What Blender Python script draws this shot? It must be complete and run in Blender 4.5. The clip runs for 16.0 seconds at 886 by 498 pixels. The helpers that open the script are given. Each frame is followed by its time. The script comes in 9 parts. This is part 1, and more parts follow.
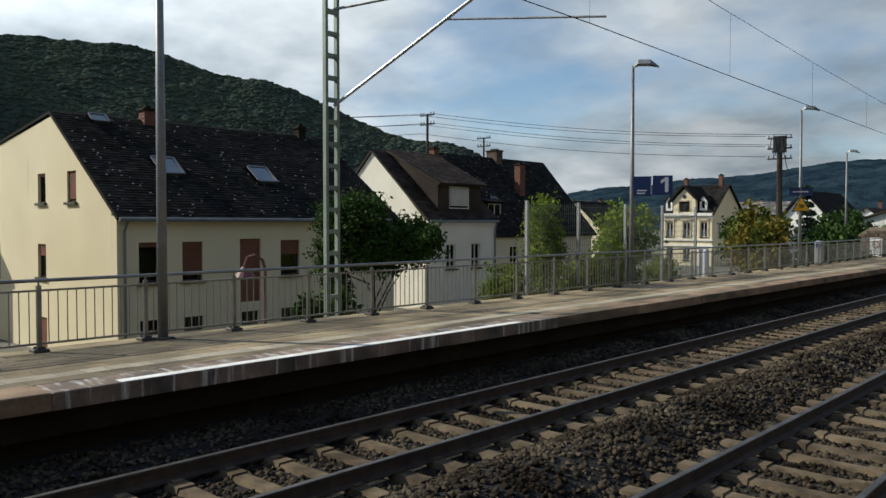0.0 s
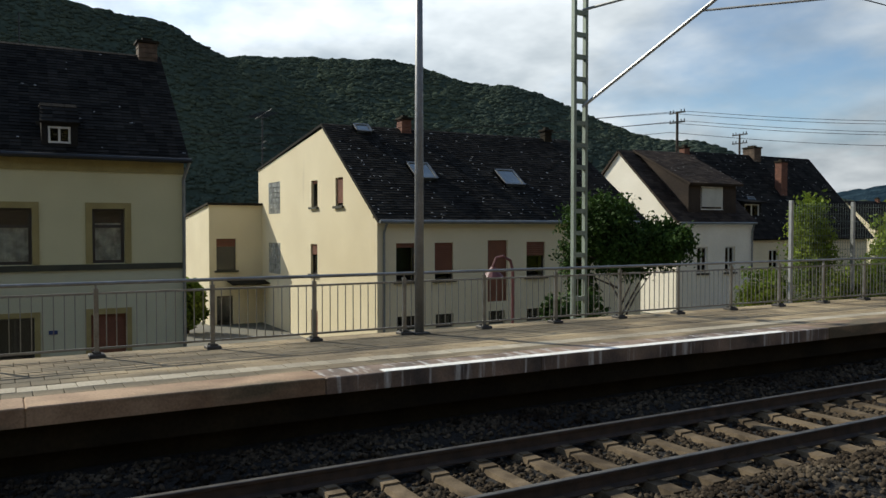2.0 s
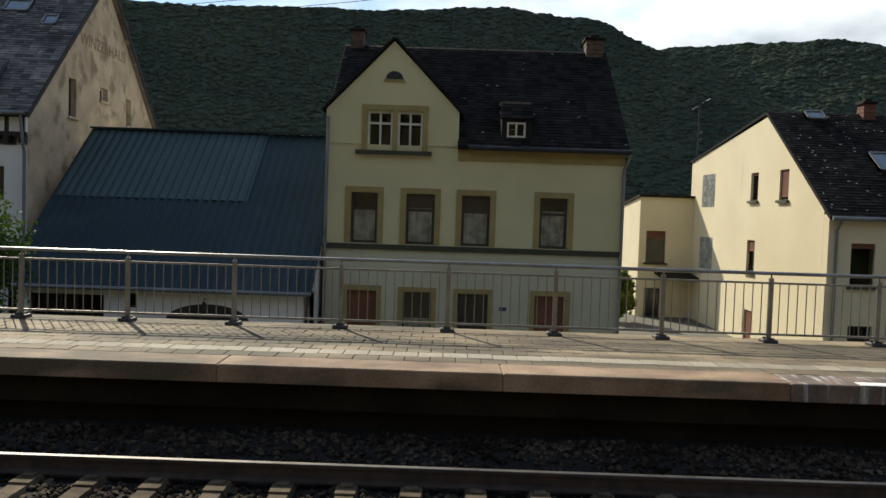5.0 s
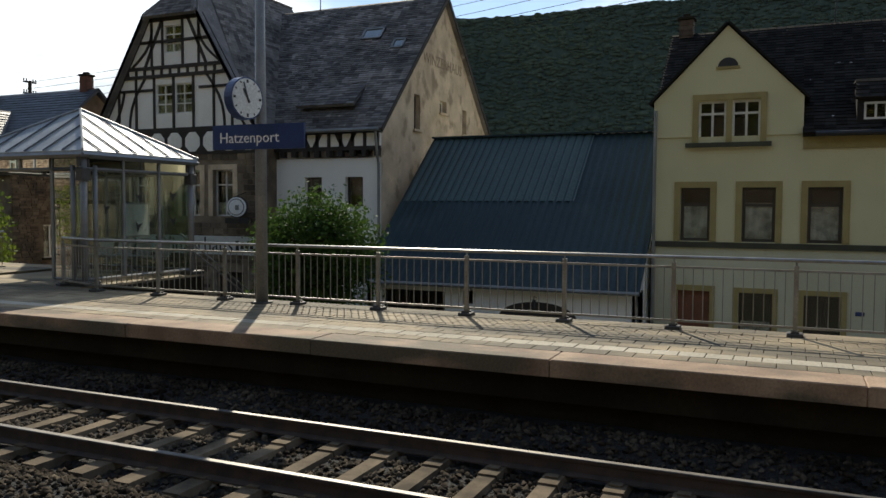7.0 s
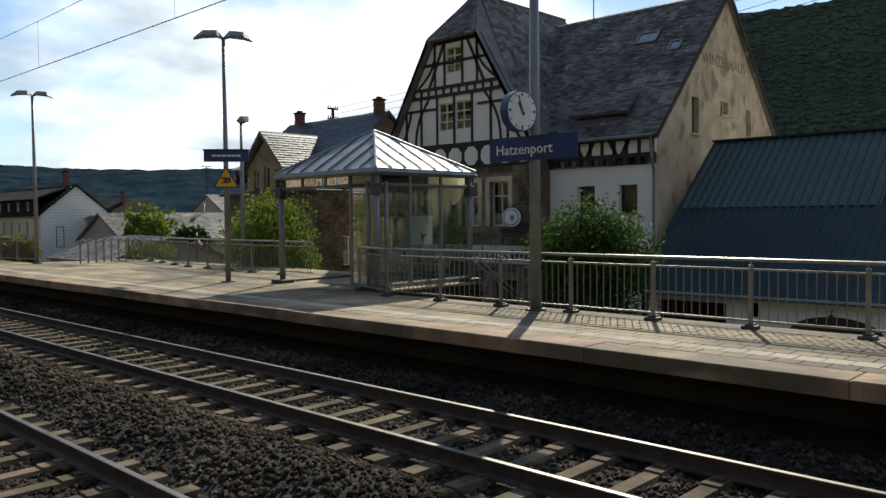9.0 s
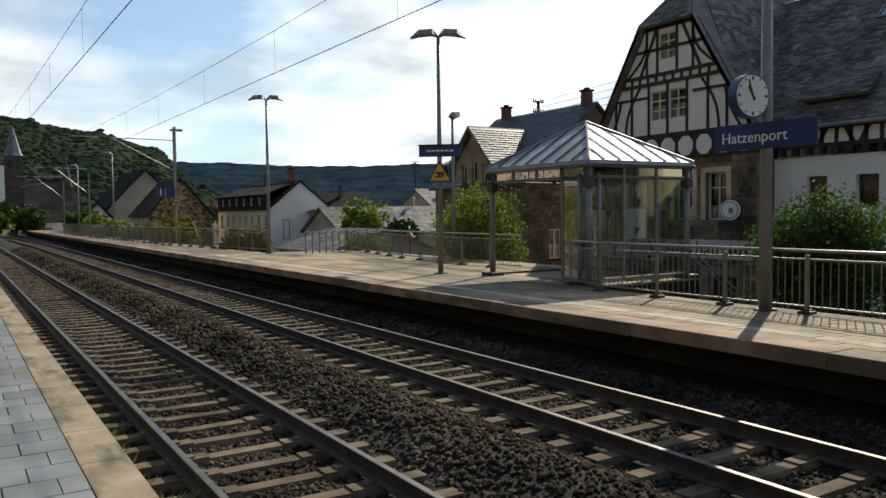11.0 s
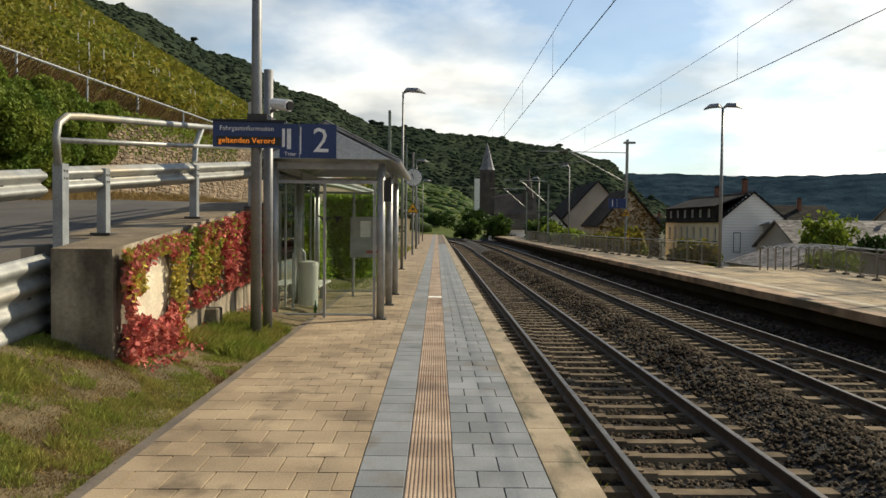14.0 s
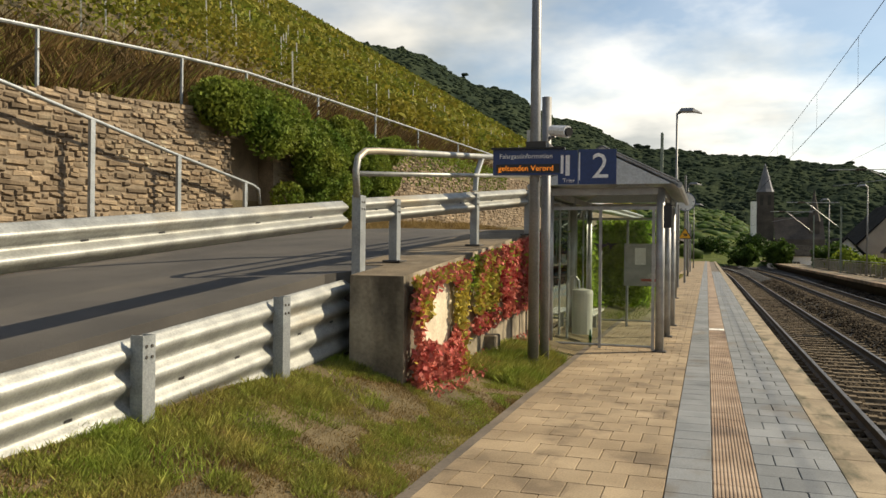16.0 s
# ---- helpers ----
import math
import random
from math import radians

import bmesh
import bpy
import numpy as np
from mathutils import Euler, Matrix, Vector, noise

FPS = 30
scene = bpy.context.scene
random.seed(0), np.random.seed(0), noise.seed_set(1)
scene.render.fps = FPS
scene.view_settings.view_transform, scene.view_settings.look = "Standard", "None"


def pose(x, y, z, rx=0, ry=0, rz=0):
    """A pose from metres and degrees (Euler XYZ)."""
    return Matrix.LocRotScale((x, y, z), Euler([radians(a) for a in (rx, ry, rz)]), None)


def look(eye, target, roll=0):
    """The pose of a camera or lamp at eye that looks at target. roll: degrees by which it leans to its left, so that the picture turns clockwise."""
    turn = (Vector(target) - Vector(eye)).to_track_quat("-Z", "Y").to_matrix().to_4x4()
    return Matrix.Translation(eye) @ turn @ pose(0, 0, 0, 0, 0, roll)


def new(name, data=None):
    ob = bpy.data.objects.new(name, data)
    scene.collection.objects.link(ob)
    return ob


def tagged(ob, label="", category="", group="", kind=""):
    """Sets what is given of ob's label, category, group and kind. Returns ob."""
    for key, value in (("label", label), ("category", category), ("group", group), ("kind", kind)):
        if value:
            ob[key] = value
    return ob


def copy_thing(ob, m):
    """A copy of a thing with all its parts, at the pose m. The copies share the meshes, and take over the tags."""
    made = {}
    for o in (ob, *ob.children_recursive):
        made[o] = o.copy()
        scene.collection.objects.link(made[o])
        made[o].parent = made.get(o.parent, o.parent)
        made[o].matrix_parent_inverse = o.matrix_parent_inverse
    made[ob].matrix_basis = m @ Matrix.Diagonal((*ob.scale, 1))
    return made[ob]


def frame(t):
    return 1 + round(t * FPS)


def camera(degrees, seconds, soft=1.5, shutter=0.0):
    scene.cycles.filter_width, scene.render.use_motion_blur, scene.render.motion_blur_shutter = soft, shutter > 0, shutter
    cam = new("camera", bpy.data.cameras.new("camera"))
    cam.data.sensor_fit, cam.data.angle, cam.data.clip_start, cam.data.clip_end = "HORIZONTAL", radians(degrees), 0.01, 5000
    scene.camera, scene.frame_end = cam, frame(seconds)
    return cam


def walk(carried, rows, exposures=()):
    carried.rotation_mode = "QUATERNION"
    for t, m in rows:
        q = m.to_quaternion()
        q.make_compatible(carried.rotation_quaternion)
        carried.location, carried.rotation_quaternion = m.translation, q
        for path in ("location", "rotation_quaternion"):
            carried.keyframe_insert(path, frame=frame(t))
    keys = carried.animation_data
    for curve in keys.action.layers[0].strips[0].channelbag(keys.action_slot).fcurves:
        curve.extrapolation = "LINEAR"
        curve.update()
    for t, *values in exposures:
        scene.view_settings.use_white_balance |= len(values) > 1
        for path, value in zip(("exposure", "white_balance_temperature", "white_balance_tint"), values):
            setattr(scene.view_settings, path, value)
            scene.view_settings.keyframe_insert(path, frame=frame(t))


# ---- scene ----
cam = camera(58.7, 16.0)
# the camera stands on platform two and turns; z is 0 at the top of the rails
PATH = [
    (0, (-0.021, 0.983, 2.491), (-1.385, 2.444, 2.429), -0.0),
    (0.5, (-0.016, 0.981, 2.481), (-1.485, 2.336, 2.411), -0.2),
    (1, (-0.015, 0.978, 2.47), (-1.575, 2.228, 2.404), -0.3),
    (1.5, (-0.062, 0.971, 2.462), (-1.713, 2.098, 2.401), -0.3),
    (2, (-0.057, 0.911, 2.473), (-1.799, 1.893, 2.417), -0.0),
    (2.5, (-0.112, 0.843, 2.461), (-1.924, 1.689, 2.406), 0.3),
    (3, (-0.129, 0.769, 2.457), (-2.001, 1.47, 2.393), 0.7),
    (3.2, (-0.157, 0.755, 2.456), (-2.053, 1.388, 2.385), 1.1),
    (5.5, (-0.272, 0.412, 2.4), (-2.257, 0.184, 2.315), 1.6),
    (6, (-0.311, 0.39, 2.38), (-2.257, -0.064, 2.298), 1.3),
    (6.5, (-0.324, 0.39, 2.381), (-2.217, -0.251, 2.288), 0.8),
    (7, (-0.345, 0.389, 2.383), (-2.174, -0.415, 2.277), 0.3),
    (7.5, (-0.357, 0.375, 2.378), (-2.095, -0.608, 2.271), -0.1),
    (8, (-0.351, 0.384, 2.372), (-1.989, -0.76, 2.276), -0.3),
    (8.5, (-0.328, 0.373, 2.39), (-1.876, -0.891, 2.302), -0.4),
    (9, (-0.315, 0.414, 2.367), (-1.767, -0.96, 2.287), -0.6),
    (9.2, (-0.313, 0.412, 2.381), (-1.729, -0.999, 2.301), -0.6),
    (11.5, (-0.164, 0.14, 2.369), (-1.092, -1.629, 2.284), -0.5),
    (12, (-0.123, 0.157, 2.393), (-0.889, -1.689, 2.322), -0.1),
    (12.5, (-0.158, 0.09, 2.395), (-0.724, -1.827, 2.337), 0.3),
    (13, (-0.174, 0.042, 2.399), (-0.567, -1.918, 2.34), 0.4),
    (13.5, (-0.182, 0.013, 2.386), (-0.404, -1.974, 2.319), 0.6),
    (14, (-0.135, -0.036, 2.391), (-0.151, -2.035, 2.328), 0.6),
    (14.5, (-0.058, -0.121, 2.402), (0.133, -2.112, 2.356), 0.1),
    (15, (0.037, -0.202, 2.403), (0.405, -2.167, 2.363), 0.3),
    (15.5, (0.122, -0.243, 2.416), (0.631, -2.177, 2.384), 0.7),
    (16, (0.131, -0.293, 2.413), (0.766, -2.189, 2.409), 0.6),
]
EXPOSURES = [(0.0, -0.14, 6100, 5), (5.5, 0.12, 6450, 7), (9.0, 0.05, 6350, 6), (11.5, 0.05, 6650, 7), (13.5, 0.12, 7050, 7), (16.0, 0.26, 7600, 8)]
walk(cam, [(t, look(eye, target, roll)) for t, eye, target, roll in PATH], EXPOSURES)

# ---- world, sun ----
SUN_TO = Vector((-0.70, -0.425, 0.575)).normalized()
world = bpy.data.worlds.new("sky")
scene.world = world
world.use_nodes = True
wn, wl = world.node_tree.nodes, world.node_tree.links
for n in list(wn):
    wn.remove(n)
w_out, w_bg = wn.new("ShaderNodeOutputWorld"), wn.new("ShaderNodeBackground")
w_sky = wn.new("ShaderNodeTexSky")
w_sky.sky_type, w_sky.sun_disc = "NISHITA", False
w_sky.sun_elevation, w_sky.sun_rotation = math.asin(SUN_TO.z), math.atan2(SUN_TO.x, SUN_TO.y)
w_sky.dust_density, w_sky.ozone_density = 0.1, 3.0
w_co = wn.new("ShaderNodeTexCoord")
# cloud deck: project the direction on a flat layer so that clouds shrink towards the horizon
w_sep = wn.new("ShaderNodeSeparateXYZ")
w_add = wn.new("ShaderNodeMath"); w_add.operation = "ADD"; w_add.inputs[1].default_value = 0.26
w_max = wn.new("ShaderNodeMath"); w_max.operation = "MAXIMUM"; w_max.inputs[1].default_value = 0.05
w_dx = wn.new("ShaderNodeMath"); w_dx.operation = "DIVIDE"
w_dy = wn.new("ShaderNodeMath"); w_dy.operation = "DIVIDE"
w_com = wn.new("ShaderNodeCombineXYZ")
w_n1 = wn.new("ShaderNodeTexNoise")
w_n1.inputs["Scale"].default_value, w_n1.inputs["Detail"].default_value, w_n1.inputs["Roughness"].default_value = 0.75, 7.0, 0.55
w_n2 = wn.new("ShaderNodeTexNoise")
w_n2.inputs["Scale"].default_value, w_n2.inputs["Detail"].default_value = 1.9, 5.0
w_r1, w_r2 = wn.new("ShaderNodeValToRGB"), wn.new("ShaderNodeValToRGB")
w_r1.color_ramp.elements[0].position, w_r1.color_ramp.elements[1].position = 0.285, 0.44
w_r1.color_ramp.elements[0].color = (0.12, 0.12, 0.12, 1)
w_r2.color_ramp.elements[0].position, w_r2.color_ramp.elements[1].position = 0.38, 0.61
w_r2.color_ramp.elements[0].color, w_r2.color_ramp.elements[1].color = (4.5, 4.95, 5.4, 1), (10.0, 10.1, 10.2, 1)
# clouds are brighter towards the sun
w_dot = wn.new("ShaderNodeVectorMath"); w_dot.operation = "DOT_PRODUCT"; w_dot.inputs[1].default_value = SUN_TO
w_map = wn.new("ShaderNodeMapRange")
w_map.inputs["From Min"].default_value, w_map.inputs["From Max"].default_value = 0.0, 0.95
w_map.inputs["To Min"].default_value, w_map.inputs["To Max"].default_value = 0.80, 2.05
w_mul = wn.new("ShaderNodeVectorMath"); w_mul.operation = "SCALE"
w_gain = wn.new("ShaderNodeVectorMath"); w_gain.operation = "SCALE"; w_gain.inputs["Scale"].default_value = 1.5
w_mix = wn.new("ShaderNodeMix"); w_mix.data_type = "RGBA"
wl.new(w_co.outputs["Generated"], w_sep.inputs[0])
wl.new(w_sep.outputs["Z"], w_add.inputs[0]); wl.new(w_add.outputs[0], w_max.inputs[0])
wl.new(w_sep.outputs["X"], w_dx.inputs[0]); wl.new(w_max.outputs[0], w_dx.inputs[1])
wl.new(w_sep.outputs["Y"], w_dy.inputs[0]); wl.new(w_max.outputs[0], w_dy.inputs[1])
wl.new(w_dx.outputs[0], w_com.inputs[0]); wl.new(w_dy.outputs[0], w_com.inputs[1])
wl.new(w_com.outputs[0], w_n1.inputs["Vector"]); wl.new(w_com.outputs[0], w_n2.inputs["Vector"])
w_th = wn.new("ShaderNodeMath"); w_th.operation = "MULTIPLY_ADD"; w_th.inputs[1].default_value = -0.42
wl.new(w_sep.outputs["Z"], w_th.inputs[0]); wl.new(w_n1.outputs["Fac"], w_th.inputs[2]); wl.new(w_th.outputs[0], w_r1.inputs[0]); wl.new(w_n2.outputs["Fac"], w_r2.inputs[0])
wl.new(w_co.outputs["Generated"], w_dot.inputs[0]); wl.new(w_dot.outputs["Value"], w_map.inputs["Value"])
wl.new(w_r2.outputs[0], w_mul.inputs[0]); wl.new(w_map.outputs[0], w_mul.inputs["Scale"])
wl.new(w_r1.outputs[0], w_mix.inputs["Factor"]); wl.new(w_sky.outputs[0], w_gain.inputs[0]); wl.new(w_gain.outputs[0], w_mix.inputs["A"]); wl.new(w_mul.outputs[0], w_mix.inputs["B"])
wl.new(w_mix.outputs["Result"], w_bg.inputs["Color"]); wl.new(w_bg.outputs[0], w_out.inputs[0])
w_bg.inputs["Strength"].default_value = 0.08
sun = new("sun", bpy.data.lights.new("sun", "SUN"))
sun.data.energy, sun.data.angle, sun.data.color = 5.0, radians(0.55), (1.0, 0.90, 0.74)
sun.matrix_world = look((0, 0, 60), tuple(Vector((0, 0, 60)) - SUN_TO))

# ---- materials ----
def mat(name, c, c2=None, rough=0.8, metal=0.0, scale=1.5, fine=30.0, bump=0.25, depth=0.01, rnd=0.0, island=0.0, spec=0.5, stain=None):
    """Two-scale noise between two colours, with fine grain, bump and a change of value from piece to piece."""
    m = bpy.data.materials.new(name)
    m.use_nodes = True
    nt = m.node_tree
    nodes, links = nt.nodes, nt.links
    p = nodes["Principled BSDF"]
    p.inputs["Roughness"].default_value, p.inputs["Metallic"].default_value = rough, metal
    p.inputs["Specular IOR Level"].default_value = spec
    co = nodes.new("ShaderNodeNewGeometry")
    big, small = nodes.new("ShaderNodeTexNoise"), nodes.new("ShaderNodeTexNoise")
    big.inputs["Scale"].default_value, big.inputs["Detail"].default_value = scale, 6
    small.inputs["Scale"].default_value, small.inputs["Detail"].default_value = fine, 4
    links.new(co.outputs["Position"], big.inputs["Vector"])
    links.new(co.outputs["Position"], small.inputs["Vector"])
    ramp = nodes.new("ShaderNodeValToRGB")
    ramp.color_ramp.elements[0].position, ramp.color_ramp.elements[1].position = 0.35, 0.65
    c2 = c2 or tuple(v * 0.75 for v in c)
    ramp.color_ramp.elements[0].color, ramp.color_ramp.elements[1].color = (*c2, 1), (*c, 1)
    links.new(big.outputs["Fac"], ramp.inputs[0])
    hsv = nodes.new("ShaderNodeHueSaturation")
    mr = nodes.new("ShaderNodeMapRange")
    mr.inputs["From Min"].default_value, mr.inputs["From Max"].default_value = 0.3, 0.7
    mr.inputs["To Min"].default_value, mr.inputs["To Max"].default_value = 0.82, 1.16
    links.new(small.outputs["Fac"], mr.inputs["Value"])
    val = mr.outputs[0]
    for amount, kind, socket in ((rnd, "ShaderNodeObjectInfo", "Random"), (island, "ShaderNodeNewGeometry", "Random Per Island")):
        if amount:
            src = nodes.new(kind)
            r2 = nodes.new("ShaderNodeMapRange")
            r2.inputs["To Min"].default_value, r2.inputs["To Max"].default_value = 1 - amount, 1 + amount
            links.new(src.outputs[socket], r2.inputs["Value"])
            mul = nodes.new("ShaderNodeMath"); mul.operation = "MULTIPLY"
            links.new(val, mul.inputs[0]); links.new(r2.outputs[0], mul.inputs[1])
            val = mul.outputs[0]
    links.new(val, hsv.inputs["Value"])
    colour = ramp.outputs[0]
    if stain:
        sn = nodes.new("ShaderNodeTexNoise")
        sn.inputs["Scale"].default_value, sn.inputs["Detail"].default_value = stain[1], 8
        mp = nodes.new("ShaderNodeMapping"); mp.inputs["Scale"].default_value = stain[2]
        links.new(co.outputs["Position"], mp.inputs["Vector"]); links.new(mp.outputs[0], sn.inputs["Vector"])
        sr = nodes.new("ShaderNodeValToRGB")
        sr.color_ramp.elements[0].position, sr.color_ramp.elements[1].position = stain[3], stain[3] + 0.14
        links.new(sn.outputs["Fac"], sr.inputs[0])
        mx = nodes.new("ShaderNodeMix"); mx.data_type = "RGBA"
        links.new(sr.outputs[0], mx.inputs["Factor"]); links.new(colour, mx.inputs["A"])
        mx.inputs["B"].default_value = (*stain[0], 1)
        colour = mx.outputs["Result"]
    links.new(colour, hsv.inputs["Color"])
    links.new(hsv.outputs[0], p.inputs["Base Color"])
    if bump:
        b = nodes.new("ShaderNodeBump")
        b.inputs["Strength"].default_value, b.inputs["Distance"].default_value = bump, depth
        links.new(small.outputs["Fac"], b.inputs["Height"])
        links.new(b.outputs[0], p.inputs["Normal"])
    return m


def leafy(name, c, c2, scale=0.35, trans=0.35):
    """Foliage: two greens by clump and by leaf, with light passing through the leaves."""
    m = mat(name, c, c2, rough=0.65, scale=scale, fine=3.0, bump=0, island=0.35, spec=0.12)
    nt = m.node_tree
    p, out = nt.nodes["Principled BSDF"], nt.nodes["Material Output"]
    tr, mx = nt.nodes.new("ShaderNodeBsdfTranslucent"), nt.nodes.new("ShaderNodeMixShader")
    src = p.inputs["Base Color"].links[0].from_socket
    nt.links.new(src, tr.inputs["Color"])
    mx.inputs[0].default_value = trans
    nt.links.new(p.outputs[0], mx.inputs[1]); nt.links.new(tr.outputs[0], mx.inputs[2]); nt.links.new(mx.outputs[0], out.inputs[0])
    return m


def glassy(name, tint=(0.9, 0.95, 0.93), rough=0.0, clear=0.85, ior=1.5):
    """Thin clear pane: light goes straight through, with a mirror-like gloss by Fresnel."""
    m = bpy.data.materials.new(name)
    m.use_nodes = True
    nt = m.node_tree
    out = nt.nodes["Material Output"]
    nt.nodes.remove(nt.nodes["Principled BSDF"])
    tr, gl, mx, fr = (nt.nodes.new(k) for k in ("ShaderNodeBsdfTransparent", "ShaderNodeBsdfGlossy", "ShaderNodeMixShader", "ShaderNodeFresnel"))
    tr.inputs["Color"].default_value = (*(v * clear for v in tint), 1)
    gl.inputs["Roughness"].default_value = rough
    fr.inputs["IOR"].default_value = ior
    nt.links.new(fr.outputs[0], mx.inputs[0]); nt.links.new(tr.outputs[0], mx.inputs[1]); nt.links.new(gl.outputs[0], mx.inputs[2])
    nt.links.new(mx.outputs[0], out.inputs[0])
    return m


def glow(name, c, strength):
    m = bpy.data.materials.new(name)
    m.use_nodes = True
    p = m.node_tree.nodes["Principled BSDF"]
    p.inputs["Base Color"].default_value = (*c, 1)
    p.inputs["Emission Color"].default_value, p.inputs["Emission Strength"].default_value = (*c, 1), strength
    return m


M_ballast = mat("ballast_stone", (0.085, 0.068, 0.048), (0.020, 0.014, 0.0095), rough=0.95, scale=0.8, fine=60, island=0.65, spec=0.08)
# nearly black: the shade in the gaps between the stones is coloured in
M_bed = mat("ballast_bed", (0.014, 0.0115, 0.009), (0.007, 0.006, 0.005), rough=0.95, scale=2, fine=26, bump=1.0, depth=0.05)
M_sleeper = mat("sleeper_concrete", (0.185, 0.14, 0.09), (0.075, 0.056, 0.036), rough=0.9, scale=3, fine=50, rnd=0.2, spec=0.15)
M_rust = mat("rail_rust", (0.07, 0.045, 0.032), (0.035, 0.026, 0.02), rough=0.75, scale=6, fine=60)
M_shiny = mat("rail_top_steel", (0.17, 0.155, 0.135), (0.10, 0.09, 0.08), rough=0.5, metal=0.75, scale=4, fine=80, bump=0.05)
M_edge = mat("platform_edge_concrete", (0.38, 0.26, 0.165), (0.20, 0.125, 0.075), rough=0.85, scale=1.4, fine=35, rnd=0.1, stain=((0.125, 0.098, 0.06), 1.3, (1, 0.6, 1.6), 0.47))
# far darker than concrete: shade below the platform edge is in this colour
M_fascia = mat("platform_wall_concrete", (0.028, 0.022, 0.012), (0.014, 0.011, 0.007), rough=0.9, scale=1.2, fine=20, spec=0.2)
M_slab1 = mat("platform_one_slab", (0.36, 0.28, 0.165), (0.165, 0.125, 0.073), rough=0.85, scale=0.7, fine=30, island=0.14, rnd=0.1, stain=((0.10, 0.08, 0.048), 0.8, (1.4, 0.4, 1), 0.46))
M_joint = mat("paving_joint_sand", (0.16, 0.13, 0.10), (0.09, 0.075, 0.06), rough=0.95)
M_white = mat("white_line_paint", (0.86, 0.85, 0.81), (0.70, 0.68, 0.63), rough=0.7, scale=3, fine=25, rnd=0.1)
M_tan = mat("tan_paver", (0.36, 0.275, 0.175), (0.225, 0.165, 0.10), rough=0.85, scale=1.1, fine=60, rnd=0.13, island=0.08, stain=((0.17, 0.125, 0.078), 2.3, (1, 0.8, 1), 0.54))
M_blue = mat("blue_grey_paver", (0.215, 0.228, 0.235), (0.145, 0.158, 0.166), rough=0.78, scale=1.6, fine=70, rnd=0.13, island=0.1, stain=((0.15, 0.135, 0.115), 1.7, (1, 0.5, 1), 0.56))
M_ribbed = mat("ribbed_guide_tile", (0.40, 0.30, 0.215), (0.24, 0.165, 0.11), rough=0.8, scale=2.0, fine=60, rnd=0.1, stain=((0.15, 0.10, 0.07), 1.5, (1, 0.5, 1), 0.55))
M_kerb2 = mat("platform_two_edge", (0.36, 0.29, 0.195), (0.20, 0.155, 0.10), rough=0.88, scale=1.8, fine=70, rnd=0.08, stain=((0.095, 0.085, 0.05), 2.6, (1.6, 0.5, 1), 0.52))
M_steel = mat("galvanised_steel", (0.42, 0.43, 0.43), (0.30, 0.31, 0.315), rough=0.45, metal=0.4, scale=5, fine=60, bump=0.08, rnd=0.06)
M_rail = mat("railing_grey_steel", (0.30, 0.295, 0.28), (0.21, 0.205, 0.19), rough=0.38, metal=0.7, scale=4, fine=40, bump=0.06)
M_bolt = mat("dark_bolted_plate", (0.09, 0.085, 0.08), rough=0.6, metal=0.5)
M_beam = mat("guard_rail_zinc", (0.37, 0.38, 0.365), (0.255, 0.265, 0.255), rough=0.48, metal=0.4, scale=5, fine=55, bump=0.06, stain=((0.36, 0.31, 0.225), 1.1, (0.6, 0.35, 2.5), 0.58))
M_post = mat("guard_post_zinc", (0.36, 0.39, 0.41), (0.26, 0.285, 0.30), rough=0.5, metal=0.5, scale=5, fine=60)
M_pole = mat("lamp_pole_grey", (0.26, 0.265, 0.27), (0.20, 0.205, 0.21), rough=0.5, metal=0.4, scale=3, fine=40, bump=0.05)
M_mast = mat("green_grey_mast_paint", (0.25, 0.30, 0.25), (0.18, 0.215, 0.18), rough=0.6, metal=0.2)
M_dark = mat("dark_metal", (0.035, 0.037, 0.04), rough=0.5, metal=0.3)
M_wire = mat("wire_black", (0.025, 0.025, 0.025), rough=0.95, spec=0.0, bump=0)
M_signblue = mat("sign_blue_enamel", (0.018, 0.045, 0.16), (0.014, 0.036, 0.13), rough=0.3, scale=2, fine=30, bump=0.02)
M_signwhite = mat("sign_white", (0.82, 0.83, 0.84), (0.78, 0.79, 0.8), rough=0.4, bump=0)
M_led = glow("orange_display_dots", (1.0, 0.30, 0.03), 0.4)
M_warn = mat("warning_yellow", (0.80, 0.42, 0.02), (0.7, 0.36, 0.02), rough=0.4, bump=0.02)
M_black = mat("black_plastic", (0.02, 0.02, 0.022), rough=0.45, bump=0.03)
M_glass = glassy("shelter_glass", (0.93, 0.98, 0.95), clear=0.92, ior=1.30)
M_darkglass = glassy("clerestory_glass", (0.80, 0.92, 0.88), clear=0.34, ior=1.35)
M_pane = glassy("window_glass", (0.95, 0.98, 0.97), clear=0.98, ior=1.42)
M_panel = mat("zinc_roof_sheet", (0.40, 0.42, 0.43), (0.27, 0.285, 0.295), rough=0.55, metal=0.3, scale=2, fine=20, bump=0.05)
M_yellow = mat("cream_yellow_render", (0.66, 0.61, 0.37), (0.58, 0.54, 0.325), rough=0.9, scale=0.5, fine=60, bump=0.2, stain=((0.45, 0.39, 0.25), 1.0, (1, 1, 0.25), 0.66))
M_yellowlow = mat("pale_grey_green_render", (0.57, 0.56, 0.40), (0.49, 0.485, 0.345), rough=0.9, scale=0.5, fine=60, stain=((0.36, 0.35, 0.25), 1.1, (1, 1, 0.3), 0.62))
M_ochre = mat("ochre_painted_surround", (0.36, 0.295, 0.12), (0.30, 0.24, 0.095), rough=0.85, scale=2, fine=50)
M_greytrim = mat("dark_green_grey_trim", (0.066, 0.066, 0.042), (0.046, 0.046, 0.03), rough=0.85)
